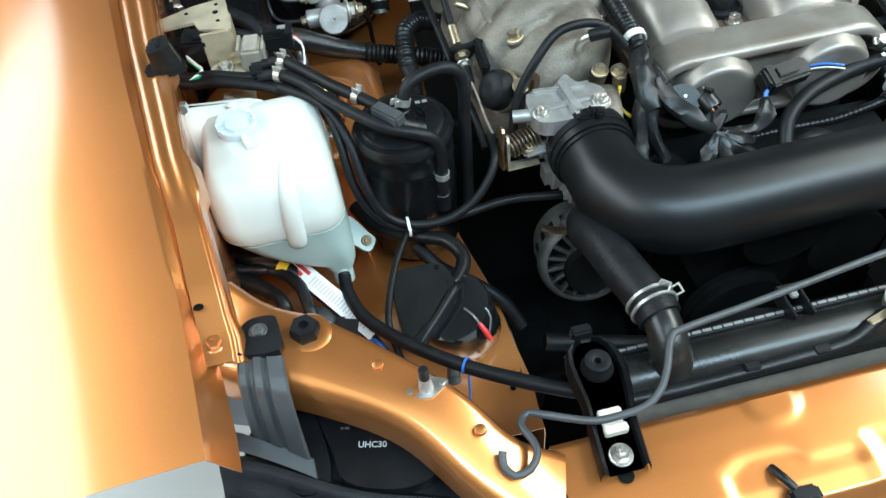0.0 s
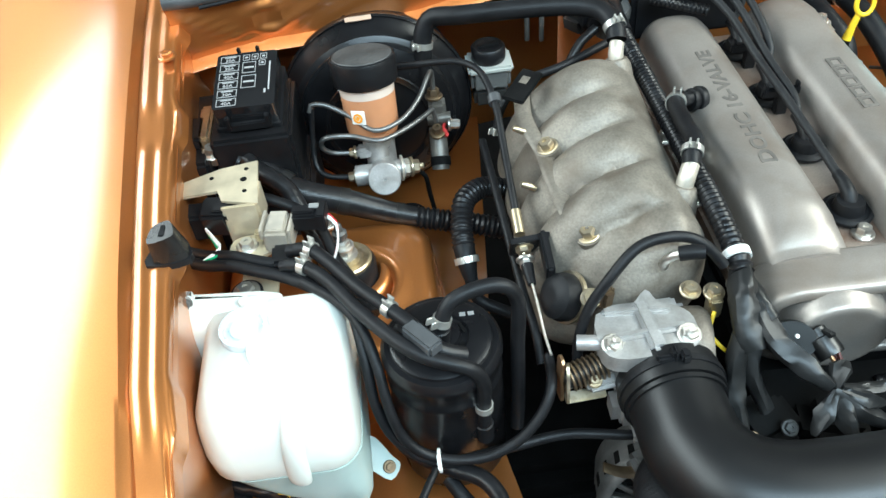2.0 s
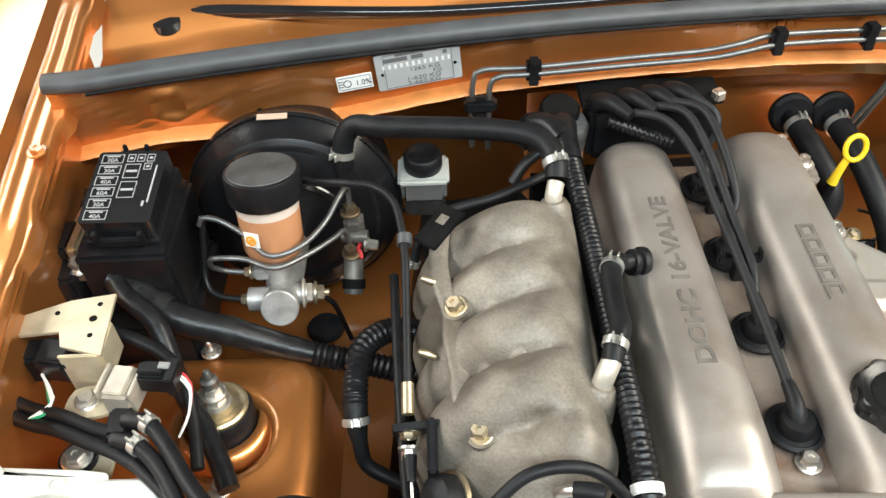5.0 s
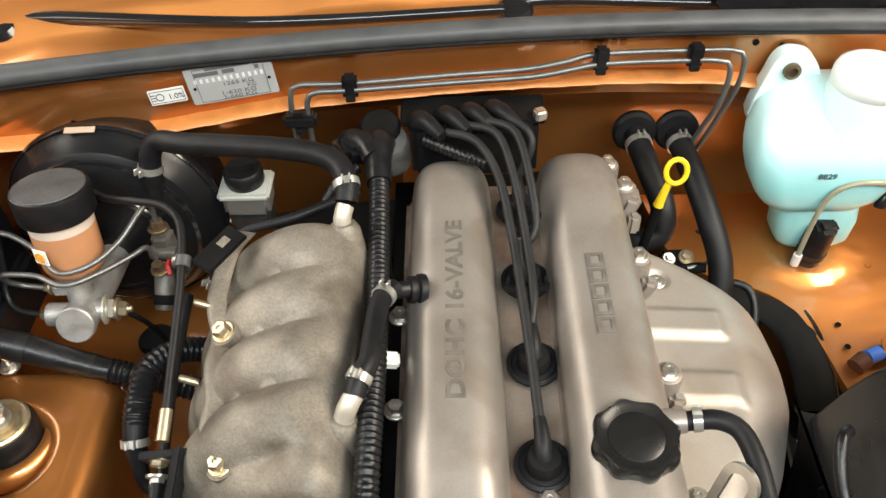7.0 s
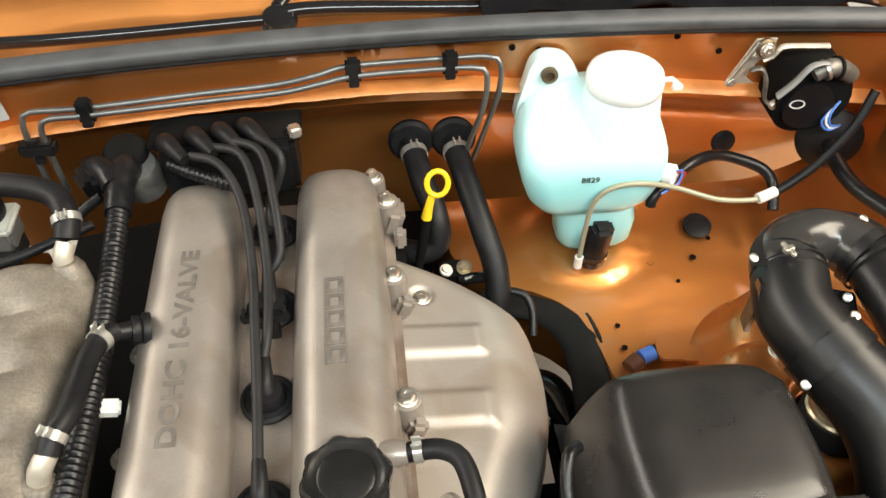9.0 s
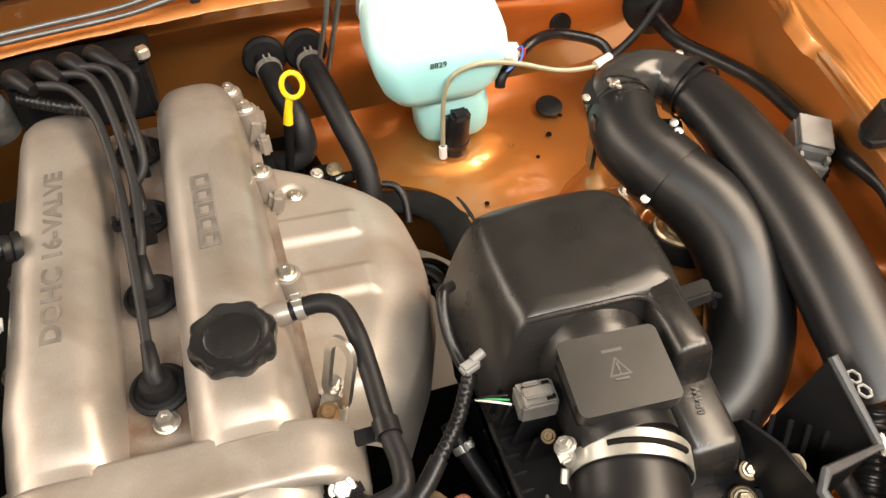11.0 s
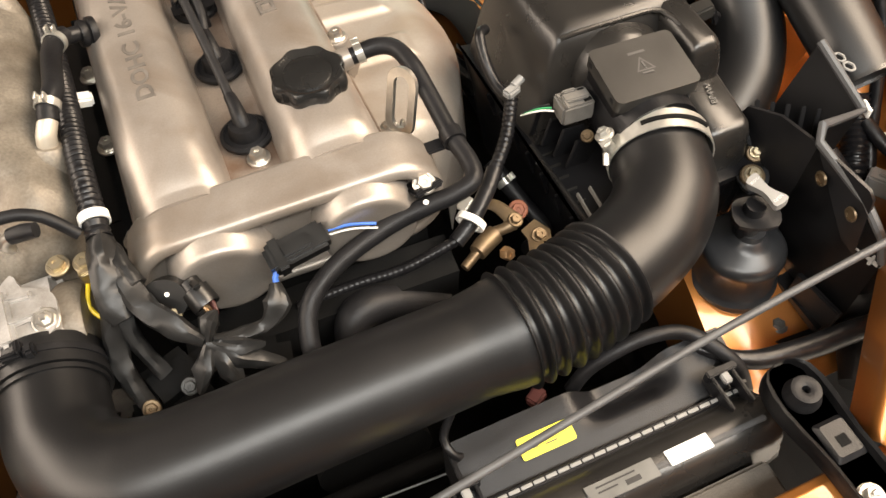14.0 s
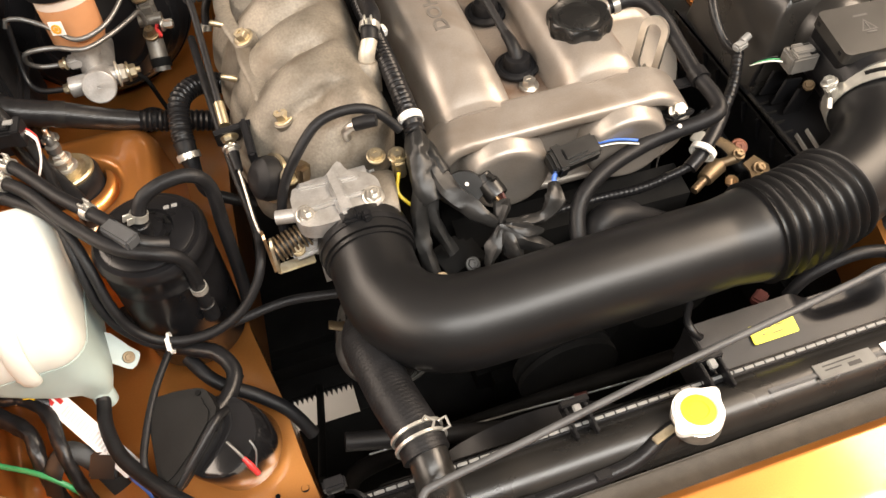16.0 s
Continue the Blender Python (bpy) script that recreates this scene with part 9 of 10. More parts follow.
    part("skirt", lathe([(0.0215, -0.016), (0.0215, -0.003), (0.020, -0.002)], m, 32), ZINC, c)
    part("rim", lathe([(0.0195, 0.0025), (0.0187, 0.0050), (0.0155, 0.0050), (0.0145, 0.0035)], m, 36, False), WHITE, c)
    part("disc", lathe([(0.0148, 0.0032), (0.0140, 0.0042), (0.0088, 0.0044), (0.0080, 0.0034), (0.004, 0.0034)], m, 36), YSTICK, c, "yellow warning disc")
    part("drain_tab", cbox((-0.026, -0.0015, 0.6715), (0.021, 0.007, 0.003), 0.0008, (0, -8, 14)), GOLD, c)
    s = thing("fan_shroud", (0.1, 0.07, 0.55), "black radiator fan shroud with a yellow sticker", "fan shroud")

    def f2(x, v):
        y = 0.040 + 0.055 * v
        z = 0.650 + 0.016 * v - 0.06 * max(v - 0.85, 0) / 0.15
        z -= 0.020 * bump01(x, 0.16, 0.225, 0.03) * bump01(v, 0.45, 2, 0.4)
        return x, y, z
    part("ledge", sheet(f2, steps(0.045, 0.285, 50), steps(0, 1, 20), 0.002), PLASTIC, s, "", 50)
    part("ledge_side", rbox((0.043, 0.040, 0.60), (0.047, 0.090, 0.662), 0.001), PLASTIC, s)
    part("back_plate", rbox((0.045, 0.088, 0.40), (0.285, 0.092, 0.605), 0.002), PLASTIC, s)
    part("left_plate", rbox((-0.26, 0.060, 0.40), (0.040, 0.064, 0.600), 0.002), PLASTIC, s)
    part("fan_ring", lathe([(0.125, 0), (0.125, 0.02), (0.120, 0.02), (0.120, 0.0), (0.125, 0)], along((-0.11, 0.066, 0.47), (0, 1, 0)), 48, False), PLASTIC, s)
    k = part("sticker", prism(rounded(-0.0225, -0.0085, 0.0225, 0.0085, 0.002), 0, 0.0012, 0.0003, pose(0.1170, 0.0610, 0.6575, 15, 0, 0)), YSTICK, s, "yellow sticker with faded print")
    bars([(-0.016, 0.002, -0.010, 0.003), (-0.006, 0.002, -0.001, 0.003), (0.004, 0.002, 0.012, 0.003), (-0.012, -0.003, -0.008, -0.002), (-0.002, -0.004, 0.008, -0.003)], (0.117, 0.0612, 0.6591), (1, 0, 0), (0, 0.96, 0.26), INK, s, "print", 0.0002)
    part("red_plug", cbox((0.128, 0.098, 0.650), (0.016, 0.012, 0.010), 0.002, (0, 0, 30)), DIMRED, s)
    part("red_tip", tube([(-0.034, 0.1265, 0.500), (-0.020, 0.1250, 0.502)], 0.0030, 10), DIMRED, s)
    part("pull_wire", tube([(-0.26, 0.140, 0.495), (-0.20, 0.136, 0.498), (-0.10, 0.131, 0.500), (-0.027, 0.1258, 0.501), (0.06, 0.120, 0.505)], 0.0012, 8), STEEL, s)
    part("fan_wire", tube([(0.06, 0.11, 0.66), (0.045, 0.09, 0.668), (0.05, 0.075, 0.66), (0.065, 0.085, 0.65)], 0.0035, 10), PLASTIC, s)
    for x in (-0.083, 0.043, 0.262):
        b = thing("radiator_clip", (x, 0.04, 0.64), "black plastic clip holding the fan shroud", "clip", "radiator clips")
        part("clip", join(cbox((x - 0.009, 0.036, 0.662), (0.003, 0.034, 0.018), 0.0008), cbox((x + 0.009, 0.036, 0.662), (0.003, 0.034, 0.018), 0.0008), cbox((x, 0.050, 0.668), (0.026, 0.006, 0.012), 0.001)), PLASTIC, b)
        part("pin", cbox((x, 0.043, 0.671), (0.007, 0.009, 0.005), 0.001), GREYPL, b)


radiator()
hose("upper_radiator_hose", [(-0.200, 0.215, 0.645), (-0.225, 0.190, 0.662), (-0.236, 0.162, 0.680), (-0.232, 0.130, 0.690), (-0.226, 0.092, 0.693), (-0.218, 0.058, 0.693), (-0.2155, 0.038, 0.690)], [0.0195, 0.0195, 0.0200, 0.0205, 0.0205, 0.0200, 0.0200], RUBBER, "thick black rubber upper radiator hose", "hose", (), seg=28, wave=0.004, period=0.0036, step=0.0009)
t = thing("spring_clamp", (-0.217, 0.055, 0.67), "pale zinc spring clamp round the radiator hose", "hose clamp")
for dy in (-0.0045, 0.0045):
    part("wire_band", ring((-0.2172 + 0.12 * dy, 0.0530 - dy, 0.6925), (0.12, -1, -0.05), 0.0204, 0.0026, 0.0022), CLAMP, t)
part("ear", tube([(-0.213, 0.0565, 0.7130), (-0.209, 0.0585, 0.7170), (-0.203, 0.0530, 0.7170), (-0.206, 0.0490, 0.7125)], 0.0013, 8), CLAMP, t)
part("ear", tube([(-0.199, 0.0570, 0.7050), (-0.193, 0.0570, 0.7085), (-0.192, 0.0485, 0.7070), (-0.198, 0.0485, 0.7040)], 0.0013, 8), CLAMP, t)

def radiator_mount(side):
    x = side * 0.288
    t = thing("radiator_mount", (x, -0.03, 0.68), "black pressed radiator bracket with a rubber bush", "radiator bracket", "radiator brackets")
    fx = side * -0.010 if side < 0 else 0.004
    line = [(0.0, 0.031, 0.006), (0.0, 0.029, 0.014), (0.0, 0.022, 0.0215), (0.0, 0.010, 0.0245), (0.0, -0.004, 0.0245), (-0.1, -0.020, 0.0225), (-0.3, -0.034, 0.0205), (-0.6, -0.050, 0.0200), (-0.8, -0.070, 0.0200), (-1.0, -0.088, 0.0200)]
    bm = bmesh.new()
    rows = []
    for q, y, w in line:
        cx = x - q * fx * -1.0 * (1 if side < 0 else -1)
        rows.append([bm.verts.new((cx + w * k, y - 0.004, z)) for k, z in ((-1.0, 0.692), (-0.98, 0.701), (-0.88, 0.705), (-0.74, 0.704), (-0.66, 0.698), (0.66, 0.698), (0.74, 0.704), (0.88, 0.705), (0.98, 0.701), (1.0, 0.692))])
    for a, b in zip(rows, rows[1:]):
        for k in range(len(a) - 1):
            bm.faces.new((a[k], a[k + 1], b[k + 1], b[k]))
    bmesh.ops.solidify(bm, geom=bm.faces[:], thickness=0.0015)
    part("plate", bm, PLASTIC, t, "", 50)
    bx = x - 0.0095 if side < 0 else x - 0.004
    part("bush", lathe([(0.0135, 0), (0.0138, 0.003), (0.0122, 0.006), (0.0108, 0.013), (0.0070, 0.014), (0.0030, 0.0125), (0.0026, 0.006)], pose(x, 0.000, 0.698), 30), RUBBER, t, "black rubber bush")
    bolt((bx, -0.078, 0.7000), (0, -0.05, 1), 0.0064, ZINC, t, h=0.007, stud=0.003)
    part("washer", lathe([(0.0095, 0), (0.0095, 0.0015), (0.007, 0.002)], pose(bx, -0.078, 0.6985), 24), ZINC, t)
    part("end_notch", lathe([(0.0062, 0), (0.006, 0.0012), (0.004, 0.0014)], pose(bx, -0.0915, 0.6915), 20), DARK, t)
    if side < 0:
        part("rod_clip", join(cbox((x - 0.006, -0.044, 0.7020), (0.019, 0.007, 0.008), 0.001), cbox((x - 0.006, -0.058, 0.7020), (0.019, 0.007, 0.008), 0.001), cbox((x - 0.006, -0.051, 0.7000), (0.017, 0.014, 0.004), 0.001)), BEIGE, t, "beige rod clip")
        part("hook_tab", cbox((x - 0.002, 0.034, 0.704), (0.018, 0.010, 0.012), 0.002), PLASTIC, t)
    else:
        part("raised_block", prism(rounded(-0.013, -0.016, 0.013, 0.016, 0.003), 0, 0.004, 0.001, pose(x + 0.004, -0.037, 0.6975), 2, 0.25), PLASTIC, t)
        part("square_hole", cbox((x + 0.004, -0.039, 0.7014), (0.0085, 0.0085, 0.001), 0.0003), DARK, t)


radiator_mount(-1)
radiator_mount(1)
hose("bonnet_prop_rod", [(-0.3860, -0.063, 0.723), (-0.3880, -0.073, 0.720), (-0.3815, -0.0815, 0.718), (-0.3695, -0.0795, 0.718), (-0.3610, -0.069, 0.718), (-0.3610, -0.057, 0.717), (-0.3655, -0.042, 0.716), (-0.3580, -0.032, 0.713), (-0.347, -0.036, 0.713), (-0.312, -0.049, 0.709), (-0.291, -0.0510, 0.709), (-0.268, -0.0505, 0.713), (-0.253, -0.0425, 0.718), (-0.242, -0.028, 0.723), (-0.230, -0.006, 0.729), (-0.215, -0.001, 0.730), (-0.15, 0.008, 0.728), (-0.025, 0.026, 0.727), (0.10, 0.040, 0.729), (0.25, 0.056, 0.733), (0.40, 0.064, 0.744), (0.52, 0.068, 0.752)], 0.0031, GREYRUB, "grey painted steel bonnet prop rod", "prop rod", seg=12)


def headlamp():
    t = thing("headlamp", (-0.52, -0.06, 0.60), "headlamp unit with clear lens and black housing", "headlamp")
    out = soften([Vector(p) for p in ((-0.575, 0.050, 0), (-0.52, 0.045, 0), (-0.46, 0.020, 0), (-0.415, -0.030, 0), (-0.395, -0.10, 0), (-0.43, -0.16, 0), (-0.60, -0.16, 0), (-0.595, -0.02, 0))], 4)
    part("housing", loft([[Vector((p.x, p.y, 0.55)) for p in out], [Vector((p.x, p.y, 0.660)) for p in out], [Vector((-0.515 + (p.x + 0.515) * 0.95, -0.05 + (p.y + 0.05) * 0.95, 0.670)) for p in out]]), PLASTIC, t)
    part("cover_plate", prism(soften([(-0.518, 0.034), (-0.478, 0.022), (-0.440, -0.018), (-0.437, -0.048), (-0.470, -0.052), (-0.506, -0.036), (-0.513, -0.010)], 4), 0.668, 0.683, 0.004), PLASTIC, t, "black cover with stamped code")
    part("cover_plate", prism(soften([(-0.560, 0.040), (-0.525, 0.034), (-0.518, -0.030), (-0.550, -0.030)], 4), 0.668, 0.680, 0.003), PLASTIC, t)
    words("UHC30", (-0.4805, -0.0105, 0.6836), (0.97, -0.24, 0), (0.24, 0.97, 0), 0.0075, PALEINK, t, "stamp", 0.0002, "white stamped code", bold=0.0001)
    bars([(-0.0035, -0.001, -0.001, 0.001), (0.0, -0.001, 0.0035, 0.001)], (-0.500, 0.010, 0.6836), (0.97, -0.24, 0), (0.24, 0.97, 0), GREYINK, t, "stamp", 0.0002)

    def lens_loop(s, dz):
        return [Vector((-0.642 + 0.082 * math.cos(a) * s, -0.108 + 0.060 * math.sin(a) * s, 0.724 + 0.45 * (0.060 * math.sin(a) * s - 0.060) + dz)) for a in [2 * math.pi * k / 40 for k in range(40)]]
    lens = part("lens", loft([lens_loop(0.98, -0.03), lens_loop(0.98, -0.004), lens_loop(0.93, 0.003), lens_loop(0.75, 0.009), lens_loop(0.4, 0.013)]), LENS, t, "clear fluted headlamp lens", 60)
    for k in range(9):
        x = -0.700 + 0.0145 * k
        part("flute", tube([(x, -0.055, 0.717), (x, -0.080, 0.712), (x, -0.110, 0.700)], 0.0018, 8), LENS, lens)
    part("lens_trim", loft([lens_loop(0.97, -0.02), lens_loop(1.08, -0.02), lens_loop(1.08, 0.003), lens_loop(1.02, 0.005), lens_loop(0.97, 0.000)], False, False), RUBBER, t)
    b = thing("rubber_strip", (-0.50, -0.06, 0.60), "dark rubber bumper strip in front of the headlamp", "bumper strip")

    def low(u, v):
        x = -0.603 + 0.20 * u
        y0 = float(np.interp(x, [-0.61, -0.596, -0.546, -0.503, -0.445, -0.40], [0.016, 0.012, -0.012, -0.030, -0.057, -0.075]))
        return x, y0 - 0.10 * v + 0.004 * math.sin(9 * u), 0.692 - 0.10 * abs(u - 0.1) * 0.2 - 0.05 * v - 0.012 * (1 - bump01(v, 0.04, 2, 0.06)) + 0.003 * bump01(v, 0.08, 0.2, 0.06)
    part("strip", sheet(low, steps(0, 1, 30), steps(0, 1, 24), 0.004), RUBBER, b)
    s = thing("headlamp_strap", (-0.55, 0.0, 0.69), "ribbed dark rubber strap over the headlamp", "strap")
    m = pose(-0.547, 0.060, 0.7585, -4, 0, -8)
    part("top_plate", prism(soften([(-0.019, -0.016), (-0.018, 0.0), (-0.013, 0.014), (-0.004, 0.019), (0.010, 0.019), (0.014, 0.010), (0.017, -0.016)], 3), 0, 0.007, 0.002, m), RUBBER, s)
    bolt((-0.5475, 0.065, 0.7635), (0, 0, 1), 0.0056, STEEL, s)

    def f(u, v):
        q = [0, 0.22, 0.36, 0.5, 1.0]
        a = Vector([float(np.interp(u, q, w)) for w in ((-0.5655, -0.567, -0.568, -0.569, -0.573), (0.048, 0.036, 0.030, 0.027, 0.017), (0.7615, 0.7580, 0.7520, 0.740, 0.697))])
        c = Vector([float(np.interp(u, q, w)) for w in ((-0.5305, -0.530, -0.530, -0.530, -0.5295), (0.040, 0.024, 0.014, 0.008, -0.014), (0.7615, 0.7580, 0.7520, 0.740, 0.690))])
        p = a.lerp(c, v)
        rib = bump01(v, 0.02, 0.20, 0.04) + bump01(v, 0.32, 0.52, 0.04) + bump01(v, 0.62, 0.98, 0.04)
        return p.x, p.y - 0.0025 * rib - 0.004 * math.sin(3.1 * u), p.z + 0.0025 * rib + 0.003 * math.sin(3.1 * u)
    part("ribbed_strap", sheet(f, steps(0, 1, 28), steps(0, 1, 40), 0.003), GREYRUB, s)
    part("grey_flap", sheet(lambda u, v: (-0.590 + 0.024 * v - 0.005 * u, 0.051 - 0.010 * v - 0.021 * u, 0.735 - 0.031 * u - 0.002 * math.sin(3 * u)), steps(0, 1, 8), steps(0, 1, 6), 0.002), PALEGREY, s, "pale grey plastic flap")
    part("strap_foot", sheet(lambda u, v: (-0.600 + 0.072 * u, 0.027 - 0.042 * u ** 1.2 - 0.013 * v, 0.702 - 0.010 * u - 0.008 * v), steps(0, 1, 12), steps(0, 1, 4), 0.003), GREYRUB, s)
    return t


headlamp()
t = thing("rubber_stop", (-0.512, 0.061, 0.75), "black rubber hexagonal bonnet stop", "bonnet stop", "bonnet stops")
part("block", lathe([(0.0118, 0), (0.0124, 0.003), (0.0120, 0.011), (0.0105, 0.0135), (0.0045, 0.0135), (0.0038, 0.008), (0.001, 0.008)], pose(-0.512, 0.061, 0.752, 0, 0, 10), 6), RUBBER, t, "", 30)
part("seat", lathe([(0.0215, -0.002), (0.0205, 0.002), (0.0175, 0.0038), (0.012, 0.0042)], pose(-0.512, 0.061, 0.7505), 28), PAINT, t)
t = thing("headlamp_adjuster", (-0.43, -0.005, 0.735), "bright adjuster pin with a black tip on a diamond plate", "adjuster")
part("plate", prism(soften([(-0.018, 0.0), (-0.010, 0.006), (0.0, 0.010), (0.010, 0.006), (0.018, 0.0), (0.010, -0.006), (0.0, -0.010), (-0.010, -0.006)], 3), 0, 0.003, 0.001, pose(-0.430, -0.006, 0.7395, 0, 0, 5)), ZINC, t)
part("pin", lathe([(0.0060, 0.002), (0.0055, 0.008), (0.0048, 0.010), (0.0048, 0.016)], pose(-0.430, -0.006, 0.740), 16), ALU, t)
part("tip", lathe([(0.0040, 0.015), (0.0040, 0.027), (0.003, 0.028)], pose(-0.430, -0.006, 0.740), 14), RUBBER, t, "black rubber tip")
for dx in (-0.013, 0.013):
    part("rivet", lathe([(0.0028, 0), (0.0026, 0.0014), (0.001, 0.0016)], pose(-0.430 + dx, -0.006 + dx * 0.09, 0.7425), 12), ZINC, t)
bolt((-0.580, 0.058, 0.770), (0, 0, 1), 0.0062, PAINT, body, "wing_bolt", 0.006)
bolt((-0.630, 0.625, 0.850), (0, 0, 1), 0.0065, PAINT, body, "wing_bolt", 0.006)
hole((-0.587, 0.084, 0.7868), (0, 0.25, 1), 0.005)
for x, y, z in ((-0.462, 0.020, 0.7480), (-0.398, -0.045, 0.7300)):
    part("emboss", lathe([(0.005, -0.001), (0.0045, 0.0015), (0.002, 0.0025)], pose(x, y, z), 14), PAINT, body)
t = thing("panel_clip", (-0.182, -0.125, 0.67), "black plastic clip at the front panel edge", "clip")
part("clip", join(tube([(-0.190, -0.112, 0.688), (-0.188, -0.122, 0.693), (-0.182, -0.132, 0.690)], 0.0035, 10), cbox((-0.178, -0.139, 0.689), (0.024, 0.014, 0.012), 0.003)), PLASTIC, t)
hose("cooling_hose", [(0.159, 0.096, 0.64), (0.173, 0.098, 0.66), (0.196, 0.097, 0.675), (0.225, 0.095, 0.68), (0.256, 0.086, 0.675), (0.281, 0.055, 0.66), (0.29, 0.04, 0.63)], 0.0062, RUBBER, "thin black hose beside the fan shroud", "hose", seg=12)
hose("taped_wire", [(0.262, 0.078, 0.660), (0.280, 0.064, 0.655), (0.303, 0.054, 0.648), (0.332, 0.049, 0.644), (0.360, 0.046, 0.642), (0.390, 0.045, 0.640), (0.418, 0.044, 0.636), (0.440, 0.050, 0.620)], [0.0045, 0.0065, 0.0085, 0.0095, 0.0100, 0.0100, 0.0095, 0.009], TAPE, "black taped wire running to the front corner", "wiring loom", seg=10)
t = thing("bumper_bracket", (-0.10, -0.17, 0.62), "pale alloy bumper bracket below the front panel", "bracket")
part("bracket", cbox((-0.075, -0.175, 0.650), (0.11, 0.03, 0.02), 0.004, (0, 0, 8)), ALU, t)




def alternator():
    c, w = Vector((-0.210, 0.226, 0.556)), Vector((-0.15, -0.90, 0.38))
    t = thing("alternator", c - Vector((0, 0, 0.06)), "grimy grey alternator with cast vents below the throttle", "alternator")
    m = along(c, w)
    part("case", lathe([(0.030, -0.06), (0.051, -0.05), (0.054, -0.02), (0.054, 0.004), (0.0525, 0.010), (0.0480, 0.0155), (0.0440, 0.0165), (0.0425, 0.0060), (0.020, 0.0050)], m, 40), ALTFIN, t, "", 40)
    part("dark_inside", lathe([(0.0425, 0.0064), (0.030, 0.0068), (0.012, 0.0068)], m, 36), DARK, t)
    for k in range(17):
        a = 2 * math.pi * k / 17
        part("spoke", moved(rbox((0.017, -0.0024, 0.006), (0.0445, 0.0024, 0.0160), 0.0012, 1), m @ Matrix.Rotation(a, 4, "Z") @ Matrix.Rotation(0.15, 4, "X")), ALTFIN, t)
    part("hub", lathe([(0.0225, 0.006), (0.0225, 0.017), (0.019, 0.0195), (0.010, 0.020)], m, 30), ALTFIN, t)
    part("pulley", lathe([(0.022, 0.024), (0.027, 0.026), (0.021, 0.032), (0.027, 0.038), (0.025, 0.041), (0.008, 0.041)], m, 32), DARK, t)
    for k in range(22):
        a = 2 * math.pi * k / 22
        part("slot", moved(rbox((0.0520, -0.0030, -0.014), (0.0546, 0.0030, 0.0035), 0.0007, 1), m @ Matrix.Rotation(a, 4, "Z")), DARK, t)
    part("ear", cbox(c + Vector((-0.012, 0.004, 0.058)), (0.030, 0.024, 0.022), 0.005, (20, 0, 15)), ALTFIN, t, "cast mounting ear")
    part("stay", tube([c + Vector((-0.052, 0.0, 0.068)), c + Vector((-0.030, -0.004, 0.060)), c + Vector((0.006, -0.004, 0.066)), c + Vector((0.030, 0.0, 0.074))], [0.005, 0.006, 0.006, 0.006], 10, 0.006, 0, 0.005, 0.35), GRIMEGOLD, t, "brass-toned stay")

alternator()
t = thing("drive_belts", (0, 0.22, 0.4), "dark belt drive at the engine's front", "belt drive")
for c, r in (((0.0, 0.215, 0.40), 0.065), ((0.03, 0.215, 0.55), 0.055), ((0.12, 0.215, 0.50), 0.05)):
    part("pulley", lathe([(r, -0.01), (r, 0.0), (r * 0.9, 0.004), (r, 0.008), (r, 0.016), (r * 0.4, 0.016)], along(c, (0, -1, 0)), 32), DARK, t)
t = thing("anti_roll_bar", (0, 0.1, 0.4), "dark steel bar across the bay floor", "bar")
part("bar", tube([(-0.33, 0.06, 0.40), (-0.30, 0.13, 0.42), (-0.22, 0.16, 0.43), (0.22, 0.16, 0.43), (0.30, 0.13, 0.42), (0.33, 0.06, 0.40)], 0.011, 12), DARK, t)
hose("lower_hose", [(0.05, 0.08, 0.52), (-0.05, 0.10, 0.50), (-0.17, 0.13, 0.50), (-0.28, 0.15, 0.52)], 0.010, RUBBER, "black hose low in the bay", "hose", seg=12)

# hoses and wiring in front of the cam cover
hose("breather_hose", [(0.092, 0.398, 0.774), (0.106, 0.3975, 0.7775), (0.122, 0.3955, 0.780), (0.135, 0.386, 0.780), (0.141, 0.362, 0.777), (0.143, 0.332, 0.769), (0.144, 0.290, 0.760), (0.1465, 0.260, 0.757), (0.1420, 0.243, 0.755), (0.124, 0.240, 0.750), (0.100, 0.243, 0.744), (0.065, 0.242, 0.738), (0.018, 0.228, 0.733), (-0.012, 0.209, 0.722), (-0.022, 0.184, 0.702), (-0.02, 0.170, 0.68)], 0.0076, RUBBER, "black rubber breather hose over the cam drive", "hose", (1,), seg=18)
t = thing("hose_bracket", (0.143, 0.285, 0.74), "black clip on the breather hose", "hose clip")
part("band", ring((0.1440, 0.288, 0.7600), (0, 1, 0.05), 0.0078, 0.012, 0.002), PLASTIC, t)
part("tab", cbox((0.128, 0.290, 0.754), (0.020, 0.012, 0.004), 0.001), PLASTIC, t)
t = thing("paint_dot", (0.099, 0.243, 0.75), "white paint dot on the breather hose", "paint dot")
part("dot", lathe([(0.0023, 0), (0.0020, 0.0008), (0.001, 0.001)], along((0.1000, 0.2400, 0.7532), (0, -0.35, 1)), 14), WHITE, t)
port = thing("breather_port", (0.088, 0.398, 0.76), "aluminium breather port of the cam cover", "port")
part("port", tube([(0.074, 0.399, 0.772), (0.098, 0.398, 0.776)], [0.0115, 0.0090], 18), COVER, port)
hose("taped_loom", [(0.226, 0.400, 0.755), (0.216, 0.390, 0.760), (0.212, 0.370, 0.748), (0.214, 0.350, 0.735), (0.219, 0.328, 0.731)], 0.0050, TAPE, "black taped loom beside the air box", "wiring loom", seg=12)
